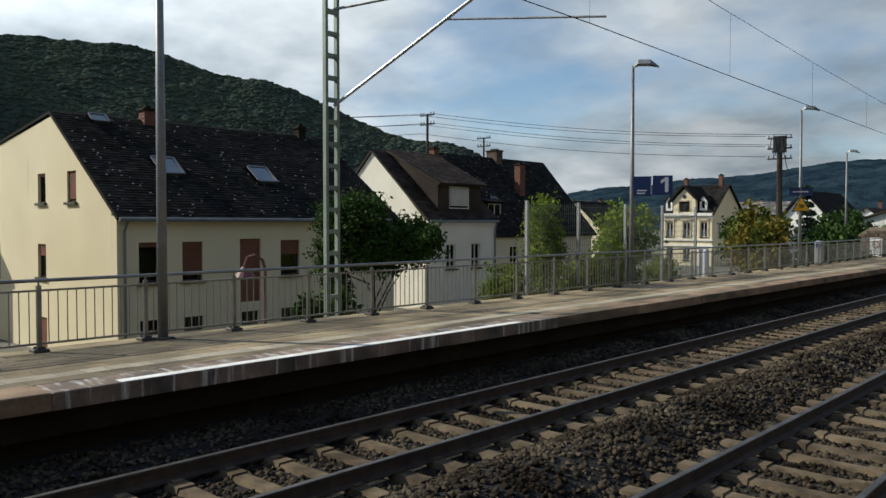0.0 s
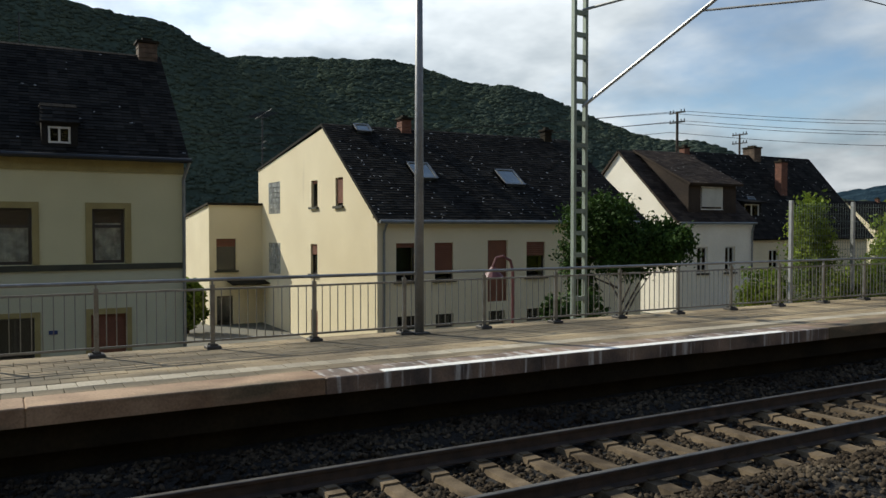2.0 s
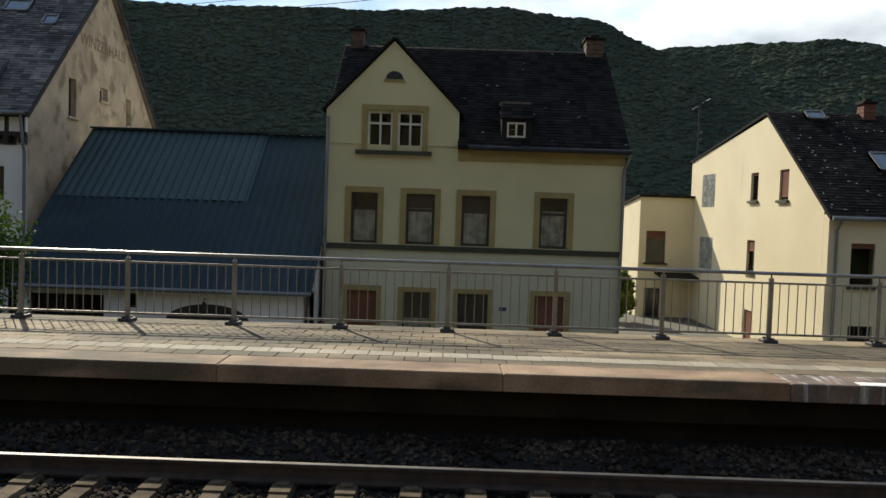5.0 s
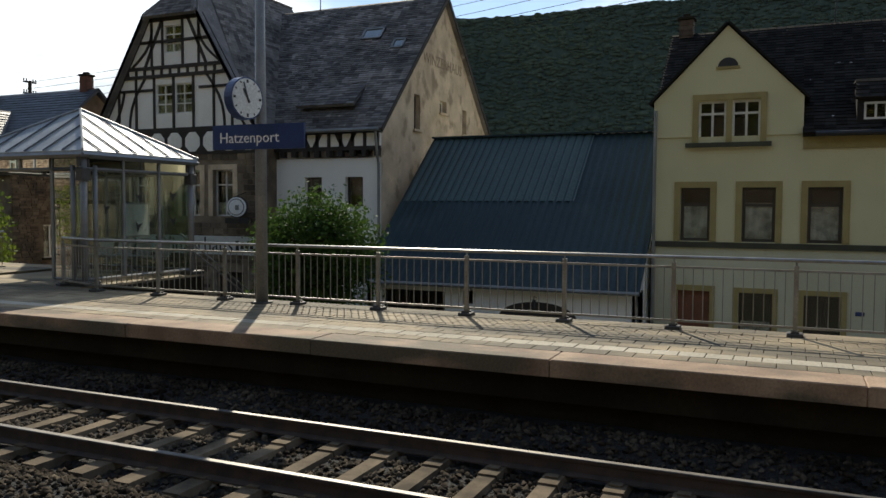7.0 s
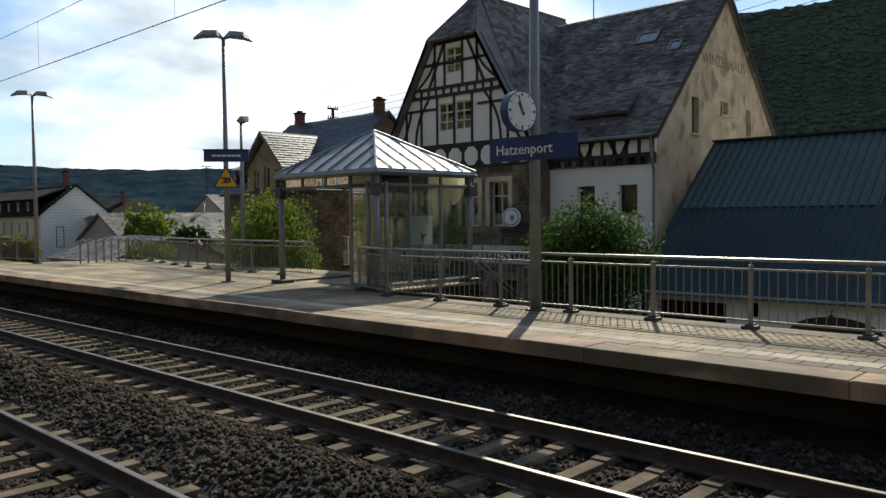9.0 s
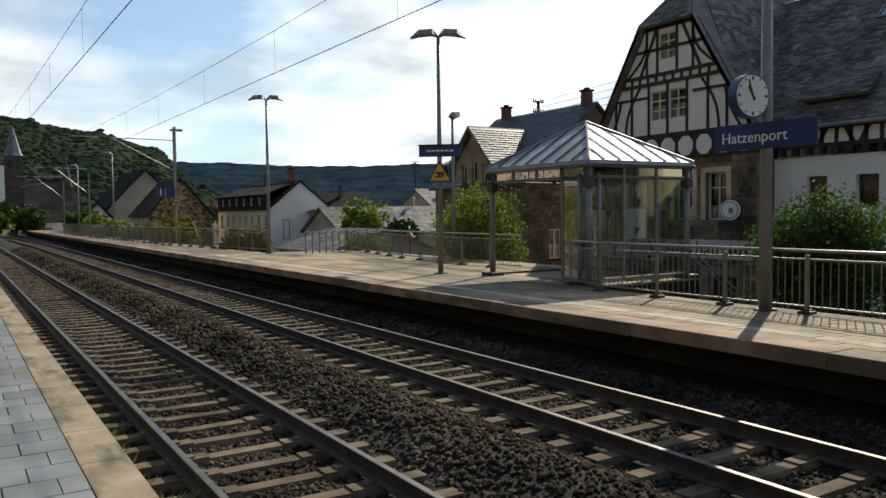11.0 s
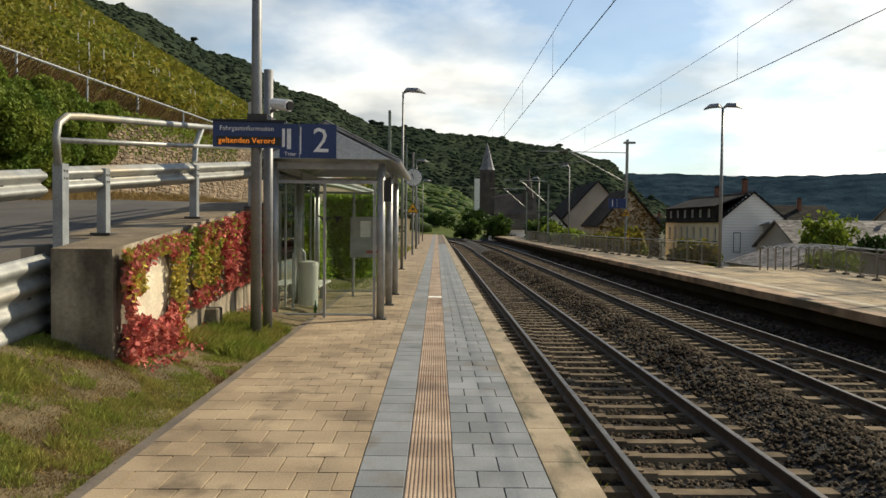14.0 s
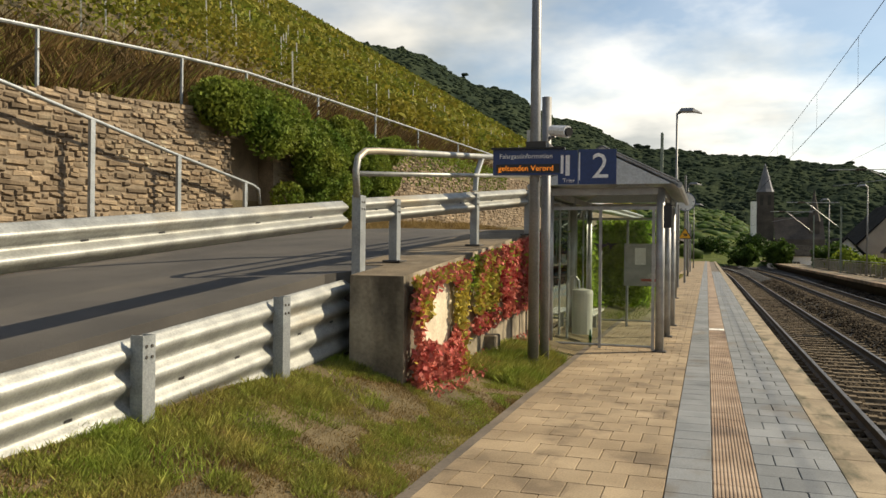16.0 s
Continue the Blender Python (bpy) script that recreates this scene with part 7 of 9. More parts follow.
# ---- things on and beside platform two ----
# twin poles with display and number sign
pl = thing("sign_post", (2.58, -11.95, 0.55), "tall grey steel pole in the grass that carries the signs", "post")
part("pole", Mesh().tube([(2.58, -11.9, 0.5), (2.58, -11.9, 4.2), (2.58, -11.9, 9.0)], [0.085, 0.08, 0.06], 12), M_pole, pl, smooth=True)
part("short_pole", Mesh().tube([(2.50, -12.35, 0.5), (2.50, -12.35, 4.75)], 0.075, 12), M_pole, pl, smooth=True)
part("clamp", Mesh().box(2.4, 2.7, -12.4, -11.8, 3.9, 4.0), M_bolt, pl)
db = thing("display_board", (2.65, -11.8, 3.68), "dark blue passenger information board with orange dots", "display board")
N2 = Vector((-0.10, 1, 0)).normalized()
fd = facing((2.66, -11.76, 3.69), N2)
part("case", board(Mesh(), fd, N2, -0.52, 0.52, -0.19, 0.19, -0.14, 0.0), M_signblue, db)
part("readout", board(Mesh(), fd, N2, -0.47, 0.47, -0.16, -0.03, 0.0, 0.004), M_black, db)
part("hood", board(Mesh(), fd, N2, -0.54, 0.54, 0.19, 0.215, -0.16, 0.05), M_dark, db)
lettering("Fahrgastinformation", 0.098, fd @ Matrix.Translation((-0.03, 0.085, 0.005)), M_signwhite, db)
lettering("geltenden Verord", 0.115, fd @ Matrix.Translation((-0.03, -0.095, 0.008)), M_led, db, "running_text", "orange running text")
ps = thing("platform_sign", (1.75, -11.85, 3.6), "blue platform sign with a white number two", "sign")
fp = facing((1.74, -11.85, 3.615), N2)
part("panel", board(Mesh(), fp, N2, -0.48, -0.19, -0.26, 0.24, -0.04, 0.0), M_signblue, ps)
part("panel", board(Mesh(), fp, N2, -0.18, 0.36, -0.26, 0.25, -0.04, 0.0), M_signblue, ps)
part("divider", board(Mesh(), fp, N2, -0.175, -0.16, -0.2, 0.2, 0.0, 0.005), M_signwhite, ps)
part("pictogram", board(board(Mesh(), fp, N2, -0.44, -0.40, -0.1, 0.17, 0.0, 0.005), fp, N2, -0.37, -0.31, -0.13, 0.17, 0.0, 0.005), M_signwhite, ps)
lettering("Trier", 0.085, fp @ Matrix.Translation((-0.32, -0.205, 0.004)), M_signwhite, ps)
lettering("2", 0.52, fp @ Matrix.Translation((0.13, -0.01, 0.004)), M_signwhite, ps, "number")
cm = thing("security_camera", (2.3, -12.3, 4.2), "white bullet camera on the post", "camera")
part("body", Mesh().tube([(2.40, -12.25, 4.22), (2.12, -12.05, 4.16)], [0.085, 0.095], 10), M_signwhite, cm)
part("lens", Mesh().tube([(2.12, -12.05, 4.16), (2.09, -12.03, 4.153)], 0.07, 10), M_black, cm)
part("bracket", Mesh().tube([(2.5, -12.35, 4.1), (2.35, -12.25, 4.14)], 0.03, 6), M_pole, cm)
part("junction_box", Mesh().box(2.62, 2.8, -12.45, -12.3, 4.05, 4.25), M_bin, cm)


# shelter of platform two
def shelter_two():
    X0, X1, Y0, Y1, E, T = 0.92, 2.92, -20.1, -14.9, 3.55, 4.22
    XC = (X0 + X1) / 2
    b = thing("glass_shelter", (XC, -17.5, P2Z), "glazed steel waiting shelter with a low gabled roof", "shelter")
    for y in (Y1, -17.5, Y0):
        for x in (X0, X1):
            part("column", Mesh().tube([(x, y, P2Z), (x, y, E - 0.05)], 0.075, 12), M_steel, b, smooth=True)
            part("column_foot", Mesh().cbox(x - 0.12, x + 0.12, y - 0.12, y + 0.12, P2Z, P2Z + 0.025, 0.008), M_bolt, b)
    o = 0.32
    for s in (-1, 1):
        xe = XC + s * (1.0 + o)
        m = Mesh()
        ring = [(xe, Y1 + o, E + 0.02), (xe, Y0 - o, E + 0.02), (XC, Y0 - o, T), (XC, Y1 + o, T)]
        m.slab(*(ring if s < 0 else ring[::-1]), 0.05)
        r = part("roof_sheet", m, M_panel, b, "light grey metal roof sheet")
        for k in range(9):
            y = Y1 + o - (Y1 - Y0 + 2 * o) * k / 8
            part("seam", Mesh().tube([(xe, y, E + 0.06), (XC, y, T + 0.04)], 0.016, 4), M_seam, r)
        part("gutter", Mesh().tube([(xe, Y1 + o, E), (xe, Y0 - o, E)], 0.06, 7), M_steel, b)
    for y in (Y1 + o - 0.03, Y0 - o + 0.03):
        m = Mesh().prism([(XC - 1.28, y, E + 0.02), (XC + 1.28, y, E + 0.02), (XC, y, T - 0.02)], (0, 0.03, 0))
        part("gable_panel", m, M_gablegrey, b, "grey gable panel")
        for s in (-1, 1):
            part("verge", Mesh().tube([(XC + s * 1.32, y, E + 0.02), (XC, y, T + 0.02)], 0.04, 5), M_panel, b)
    for x in (X0, X1):
        part("beam", Mesh().box(x - 0.05, x + 0.05, Y0, Y1, E - 0.15, E - 0.02), M_steel, b)
    for y in (Y1, Y0):
        part("beam", Mesh().box(X0, X1, y - 0.05, y + 0.05, E - 0.15, E - 0.02).box(X0, X1, y - 0.03, y + 0.03, E - 0.42, E - 0.36), M_steel, b)
    def side(p, q, n, z0, z1, skip=()):
        p, q = Vector((*p, 0)), Vector((*q, 0))
        for k in range(n + 1):
            c = p.lerp(q, k / n)
            part("mullion", Mesh().box(c.x - 0.025, c.x + 0.025, c.y - 0.025, c.y + 0.025, P2Z + 0.02, z1), M_steel, b)
            if k < n and k not in skip:
                c2 = p.lerp(q, (k + 1) / n)
                u = (c2 - c).normalized()
                g = part("pane", Mesh().prism([c + u * 0.03 + Vector((0, 0, z0)), c2 - u * 0.03 + Vector((0, 0, z0)), c2 - u * 0.03 + Vector((0, 0, z1 - 0.02)), c + u * 0.03 + Vector((0, 0, z1 - 0.02))], Vector((-u.y, u.x, 0)) * 0.008), M_glass, b)
                g.visible_shadow = False
        part("sill_rail", Mesh().tube([p + Vector((0, 0, z0)), q + Vector((0, 0, z0))], 0.022, 4), M_steel, b)
    side((X0 + 0.12, Y1), (X1, Y1), 2, P2Z + 0.08, E - 0.4)
    side((X0 + 0.12, Y0), (X1, Y0), 2, P2Z + 0.08, E - 0.4)
    side((X1, Y0), (X1, Y1), 5, P2Z + 0.08, E - 0.2)
    for x, y, z, s in ((2.0, Y1 + 0.02, 2.45, 1), (1.35, Y0 + 0.02, 2.75, -1), (1.7, Y0 + 0.02, 2.4, 1), (2.4, Y0 + 0.02, 2.5, 1)):
        f = facing((x, y, z), (0, 1, 0))
        m = Mesh().prism([f @ Vector(p) for p in ((0, -0.14, 0), (0.05 * s, -0.02, 0), (0.18 * s, 0.06, 0), (0.02 * s, 0.05, 0), (-0.12 * s, 0.09, 0), (-0.03 * s, 0.0, 0))][::s], (0, 0.003, 0))
        part("sticker", m, M_black, b, "dark bird-shaped sticker")
    part("wall_speaker", Mesh().box(X0 - 0.2, X0 - 0.06, Y1 + 0.05, Y1 + 0.2, E - 0.75, E - 0.35), M_black, b, "black loudspeaker box")


M_gablegrey = mat("pale_grey_panel", (0.52, 0.56, 0.58), (0.45, 0.49, 0.51), rough=0.5)
shelter_two()
nb = thing("notice_case", (1.55, -19.6, P2Z), "grey timetable case with papers on two legs", "notice board")
part("case", Mesh().cbox(1.05, 2.0, -19.55, -19.47, 1.55, 2.55, 0.01), M_steel, nb)
part("paper", Mesh().box(1.1, 1.3, -19.466, -19.462, 1.95, 2.45).box(1.1, 1.45, -19.466, -19.462, 1.62, 1.85), M_poster, nb)
part("poster", Mesh().box(1.5, 1.75, -19.466, -19.461, 2.05, 2.45), M_signwhite, nb)
part("notice_bar", Mesh().box(1.15, 1.6, -19.461, -19.458, 1.66, 1.72), M_rough_red, nb)
for x in (1.12, 1.93):
    part("leg", Mesh().tube([(x, -19.5, P2Z), (x, -19.5, 1.56)], 0.03, 7), M_steel, nb)
bn = thing("litter_bin", (2.48, -15.9, P2Z), "light grey cylindrical litter bin on a bent tube", "litter bin")
part("body", Mesh().tube([(2.45, -15.9, P2Z + 0.16), (2.45, -15.9, P2Z + 0.95)], [0.20, 0.21], 20), M_bin, bn, smooth=False)
part("lid", Mesh().tube([(2.45, -15.9, P2Z + 0.95), (2.45, -15.9, P2Z + 1.02), (2.45, -15.9, P2Z + 1.05)], [0.215, 0.2, 0.05], 20), M_bin, bn)
part("stand", Mesh().tube([(2.72, -15.75, P2Z), (2.72, -15.75, P2Z + 1.15), (2.69, -15.78, P2Z + 1.27), (2.6, -15.83, P2Z + 1.30), (2.52, -15.87, P2Z + 1.2), (2.5, -15.88, P2Z + 0.9)], 0.026, 8), M_steel, bn)
bt = thing("bottle", (2.19, -15.2, P2Z), "green glass bottle standing on the paving", "bottle")
part("glass", Mesh().tube([(2.19, -15.2, P2Z + z) for z in (0.0, 0.005, 0.17, 0.22, 0.25, 0.32)], [0.03, 0.042, 0.042, 0.025, 0.016, 0.016], 12), M_bottle, bt, smooth=True)
be = thing("bench", (2.6, -17.6, P2Z), "pale slatted bench seat in the shelter", "bench")
for k in range(3):
    part("slat", Mesh().cbox(2.35 + 0.14 * k, 2.47 + 0.14 * k, -18.6, -16.8, P2Z + 0.43, P2Z + 0.47, 0.008), M_bin, be)
for y in (-18.4, -17.0):
    part("leg", Mesh().box(2.5, 2.58, y - 0.03, y + 0.03, P2Z, P2Z + 0.43), M_steel, be)

# lamps, clock and signs further along
lamp_post(1.25, -31.3, 7.0, (1,), "green-grey lamp post with one flat head", z=P2Z, along=(-1, 0.1, 0), pole_r=0.06, reach=0.9)
for y in (-58.0, -84.0):
    lamp_post(1.4, y, 6.4, (1,), "far grey lamp post on the platform", z=P2Z, along=(-1, 0.1, 0), pole_r=0.06, reach=0.9)
c2 = thing("clock_post", (1.3, -46.5, P2Z), "slim green pole with clock and yellow warning sign", "post")
part("pole", Mesh().tube([(1.3, -46.5, P2Z), (1.3, -46.5, 6.6)], 0.06, 8), M_pole, c2)
warning_triangle(c2, 1.3, -46.42, 3.3, (0, 1, 0), 0.7)
clock(1.28, -46.3, 5.1, (-0.1, 1, 0), r=0.52, th=0.2)
for y in (-40, -52, -63, -70):
    p = thing("steel_post", (1.45, y, P2Z), "slim grey steel post on the platform", "post", "platform posts")
    part("pole", Mesh().tube([(1.45, y, P2Z), (1.45, y, 4.6)], 0.055, 8), M_pole, p)
# lattice mast behind the shelter
lattice_mast(1.9, -33.5, 0.5, 6.65, 0.35, arm=False, label="dark lattice mast behind the shelter")

# concrete block wall at the lane's edge
m = Mesh()
for a, b in zip(range(-8, -16, -1), range(-9, -17, -1)):
    za, zb = road_z(a - 0.4) + 0.014, road_z(b - 0.4) + 0.014
    y0, y1 = a - 0.4, b - 0.4
    back = 3.95 if a == -8 else 4.42
    m.add([(3.3, y0, 0.3), (back, y0, 0.3), (back, y0, za), (3.3, y0, za), (3.3, y1, 0.3), (back, y1, 0.3), (back, y1, zb), (3.3, y1, zb)], [(0, 1, 2, 3), (3, 2, 6, 7), (0, 3, 7, 4), (1, 5, 6, 2), (4, 7, 6, 5)])
m.mi = [1 if k % 5 == 1 else 0 for k in range(len(m.f))]
weld(m)
structure("wall_lane", m, [M_wallconc, M_walltop], "old stained concrete wall beside the lane")
m = Mesh().cbox(3.12, 3.32, -12.05, -11.75, 0.4, 1.1, 0.02)
structure("wall_buttress", m, M_wallconc, "short concrete buttress at the foot of the wall")


# steel guard rails
def w_beam(name, pts, label, waves=2, height=0.31, depth=0.08, drop=0.0):
    """A corrugated guard beam through points of its top edge, with its face towards -x."""
    b = thing(name, pts[0], label, "guard rail", "guard rails")
    prof = []
    n = waves * 8
    for k in range(n + 1):
        f = k / n
        prof.append((-depth * (0.5 - 0.5 * math.cos(2 * math.pi * waves * f)) ** 0.8, -height * f))
    prof += [(u + 0.012, v) for u, v in prof[::-1]]
    np_ = len(prof)
    m = Mesh()
    m.v = [(x + u, y, z + v) for x, y, z in pts for u, v in prof]
    m.f = [(i * np_ + j, i * np_ + (j + 1) % np_, (i + 1) * np_ + (j + 1) % np_, (i + 1) * np_ + j) for i in range(len(pts) - 1) for j in range(np_)]
    m.mi = [0] * len(m.f)
    beam = part("beam", m, M_beam, b, smooth=True)
    bolts = Mesh()
    for (x, y, z), (x2, y2, z2) in zip(pts, pts[1:]):
        for f in (0.3, 0.7):
            p = Vector((x, y, z)).lerp(Vector((x2, y2, z2)), f)
            bolts.prism([(p.x - 0.003, p.y - 0.035, p.z - height / 2 - 0.012), (p.x - 0.003, p.y + 0.035, p.z - height / 2 - 0.012), (p.x - 0.003, p.y + 0.035, p.z - height / 2 + 0.012), (p.x - 0.003, p.y - 0.035, p.z - height / 2 + 0.012)][::-1], (-0.004, 0, 0))
    part("slots", bolts, M_black, beam)
    return b


def guard_post(x, y, z0, z1, w=0.13, label="galvanised channel post of the guard rail"):
    b = thing("guard_post", (x, y, z0), label, "post", "guard rail posts")
    m = Mesh()
    m.box(x - 0.05, x - 0.04, y - w / 2, y + w / 2, z0, z1); m.box(x - 0.04, x + 0.06, y - w / 2, y - w / 2 + 0.01, z0, z1); m.box(x - 0.04, x + 0.06, y + w / 2 - 0.01, y + w / 2, z0, z1)
    part("channel", m, M_post, b)
    bl = Mesh()
    for dy in (-0.03, 0.03):
        for dz in (0.08, 0.16):
            bl.disc((x - 0.052, y + dy, z1 - dz), (1, 0, 0), 0.013, 0.01, 8)
    part("bolts", bl, M_bolt, b)
    return b


def edge_x(y):
    return 4.15 + 0.165 * min(max(y + 8.8, -6.0), 0.0)


up = [(edge_x(y), y, 2.96 - 0.088 * (y + 8.8)) for y in (3.0, 0.0, -2.0, -4.0, -6.0, -8.6)]
w_beam("guard_rail", up, "long galvanised guard rail beside the lane")
up2 = [(edge_x(y) - 0.0, y, 2.98 - 0.092 * (y + 8.8)) for y in (-8.9, -10.5, -12.2, -14.2)] + [(3.15, -18.0, 3.62), (3.15, -26, 3.85), (3.15, -40, 4.1)]
w_beam("guard_rail", up2, "galvanised guard rail on top of the concrete wall")
lowr = [(4.18, y, 2.03 - 0.085 * (y + 8.8)) for y in (3.0, 0.0, -3.1, -5.1, -7.1, -8.95)]
w_beam("guard_rail", lowr, "lower double guard rail that holds the grass bank", waves=4, height=0.88, depth=0.075)
for y in (-1.1, -3.1, -5.1, -7.1):
    guard_post(4.06, y, 0.75, 2.0 - 0.085 * (y + 8.8) + 0.06, 0.14, "galvanised channel post standing in the grass bank")
guard_post(4.05, -8.85, 0.7, 3.02, 0.15, "tall galvanised post at the corner of the wall")
for y in (-9.75, -12.1, -14.3):
    x = edge_x(y) - 0.04
    z0 = road_z(y) + 0.014
    guard_post(x, y, z0, z0 + 0.81, 0.13, "galvanised post on the concrete wall")
    solo("base_plate", Mesh().cbox(x - 0.12, x + 0.12, y - 0.13, y + 0.13, z0, z0 + 0.025, 0.006), M_bolt, "dark bolted base plate", "plate", "base plates", at=(x, y, z0))
hp = thing("pipe_railing", (4.05, -8.85, 3.0), "shiny galvanised pipe railing with a rounded end", "railing")
def along(y, dz):
    return (edge_x(y) - 0.05, y, 3.56 - 0.085 * (y + 8.8) + dz)
part("top_pipe", Mesh().tube([(4.05, -8.78, 3.0), (4.05, -8.74, 3.3), (4.05, -8.8, 3.46), (4.04, -8.98, 3.56), (4.0, -9.3, 3.60), along(-12.0, 0), along(-14.8, 0)], 0.042, 10), M_beam, hp, smooth=True)
part("middle_pipe", Mesh().tube([(4.05, -8.74, 3.27), along(-12.0, -0.30), along(-14.8, -0.30)], 0.032, 10), M_beam, hp, smooth=True)
part("stay", Mesh().tube([(edge_x(-12.1) - 0.04, -12.1, 3.3), (edge_x(-12.1) - 0.04, -12.15, 3.55), (edge_x(-12.3) - 0.04, -12.35, 3.84)], 0.045, 8), M_post, hp)

# terrace wall stones: the nearest ones as single stones
rgw = random.Random(21)
rest = Mesh()
count = 0
y = -3.0
rows_ = 23
for r in range(rows_):
    y = -2.0 - rgw.random()
    while y > -46:
        w = rgw.uniform(0.11, 0.40) * (1.5 if rgw.random() < 0.12 else 1.0)
        if -17.2 < y - w and y < -15.2 or -17.2 < y < -15.3:
            y -= w
            continue
        zc0, zc1 = road_z(y) + 0.2, terrace_z(y) + 0.02
        hgt = (zc1 - zc0) / rows_
        z0 = zc0 + hgt * r + rgw.uniform(-0.02, 0.02) + 0.045 * math.sin(1.3 * y + 0.4 * r)
        hgt *= rgw.choice((0.8, 1.0, 1.0, 1.08))
        d = rgw.uniform(0.012, 0.05)
        a, b = y - 0.012, y - w + 0.012
        j = [rgw.uniform(-0.022, 0.022) for _ in range(8)]
        x = 10.15
        vs = [(x, a, z0 + 0.015), (x, b, z0 + 0.015), (x, b, z0 + hgt - 0.015), (x, a, z0 + hgt - 0.015),
              (x - d, a - 0.02, z0 + 0.03 + j[0]), (x - d, b + 0.02, z0 + 0.03 + j[1]), (x - d, b + 0.02, z0 + hgt - 0.03 + j[2]), (x - d, a - 0.02, z0 + hgt - 0.03 + j[3])]
        fs = [(4, 5, 6, 7), (0, 1, 5, 4), (1, 2, 6, 5), (2, 3, 7, 6), (3, 0, 4, 7)]
        if -11.6 < y < -7.4 and count < 290:
            count += 1
            part("stone", Mesh().add(vs, fs), M_hillstone, terrace)
        else:
            rest.add(vs, fs)
        y -= w
tagged(part("rubble", rest, M_hillstone, terrace), kind="stuff")

# fence on the terrace and the stair rail in front of the wall
fn = thing("terrace_fence", (10.4, -12, 5.0), "galvanised pipe fence along the top of the terrace wall", "fence")
fy = [2.0, -4.0, -10.3, -14.0, -16.4, -20.0, -24.0, -28.0, -33.0, -40.0, -50.0]
for y in fy:
    part("fence_post", Mesh().tube([(10.45, y, terrace_z(y) - 0.1), (10.45, y, terrace_z(y) + 1.0)], 0.035, 7), M_post, fn)
part("fence_rail", Mesh().tube([(10.45, y, terrace_z(y) + 1.02) for y in fy], 0.035, 7), M_post, fn)
sr = thing("stair_rail", (9.7, -12, 3.0), "grey pipe handrail in front of the stone wall", "handrail")
part("pipe", Mesh().tube([(9.75, -6.0, 5.15), (9.75, -9.2, 4.70), (9.75, -13.0, 4.12), (9.75, -15.6, 3.76), (9.75, -15.85, 3.68), (9.75, -15.9, 3.35)], 0.035, 8), M_post, sr, smooth=True)
for y, z in ((-6.8, 5.0), (-10.75, 4.46), (-13.0, 4.12), (-15.3, 3.8)):
    part("upright", Mesh().box(9.72, 9.78, y - 0.05, y + 0.05, road_z(y) + 0.1, z), M_post, sr)

# ---- planting by the lane ----
rgp = np.random.default_rng(8)
# ivy heap hanging over the wall
def ivy_heap():
    out = []
    for k in range(90):
        y = -14.3 - 0.11 * k + rgp.normal(0, 0.15)
        lo, hi = road_z(y) + 0.5, terrace_z(y) + 0.25
        u = rgp.random() if k > 27 else 0.62 + 0.36 * rgp.random() if k > 12 else 0.85 + 0.13 * rgp.random()
        q = 1.05 - 0.5 * k / 90
        c = np.array((10.05 - (0.55 if k > 14 else 0.2) * q * (1 - abs(2 * u - 1)) - 0.1, y, lo + (hi - lo) * u))
        r = np.array((0.5, 0.55, 0.48)) * q * rgp.uniform(0.7, 1.2)
        n = 820
        d = rgp.normal(size=(n, 3)); d /= np.linalg.norm(d, axis=1)[:, None]
        d *= (0.78 + 0.3 * rgp.random(n))[:, None]
        out.append(c + d * r * np.array((1, 1, 1)))
    return leaves(np.concatenate(out), 0.05, rgp)


o = quad_object("ivy", ivy_heap(), M_ivy)
tagged(o, "dense dark green ivy hanging over the terrace wall", "ivy", kind="stuff")
pos = np.stack([rgp.uniform(9.9, 10.4, 5000), rgp.uniform(-40, -20, 5000), np.zeros(5000)], 1)
pos[:, 2] = [terrace_z(v) - 0.2 + 0.5 * rgp.random() - 1.2 * rgp.random() ** 3 for v in pos[:, 1]]
tagged(quad_object("ivy", leaves(pos, 0.06, rgp), M_ivy), "ivy creeping along the wall top", "ivy", kind="stuff")

# creeper on the concrete wall: red with a yellow part, leaving bare patches
def creeper(n, y0, y1, seed, size, keep):
    r = np.random.default_rng(seed)
    y = r.uniform(y1, y0, n)
    t = r.random(n)
    z0 = np.array([0.75 - 0.03 * (v + 9) for v in y])
    z1 = np.array([road_z(v) - 0.02 for v in y])
    z = z0 + (z1 - z0) * t
    m = np.array([keep(a, b, noise.noise(Vector((a * 1.1, b * 1.4, 4.0)))) for a, b in zip(y, t)])
    p = np.stack([3.27 - np.abs(r.normal(0, 0.05, n)) - 0.06, y, z], 1)[m]
    v = leaves(p, size, r)
    return v


def red_keep(y, t, q):
    bare = (((y + 9.5) / 0.62) ** 2 + ((t - 0.62) / 0.30) ** 2 < 1) or (y < -10.3 and t < 0.27) or (-11.0 < y < -10.5 and t > 0.55) or (((y + 11.5) / 0.36) ** 2 + ((t - 0.62) / 0.2) ** 2 < 1)
    return (not bare) and (q > 0.05 or (t < 0.42 and (q > -0.3 or y > -10.2)) or y > -8.7 or (y < -12.2 and q > -0.35))


def yellow_keep(y, t, q):
    edge = (-10.5 < y < -8.45 and (t > 0.88 or (y > -8.95 and t > 0.3) or abs(y + 10.2) < 0.2 or (abs(t - 0.45) < 0.05 and y > -9.5))) or (-12.0 < y < -10.9 and t > 0.45)
    return edge and q > -0.35


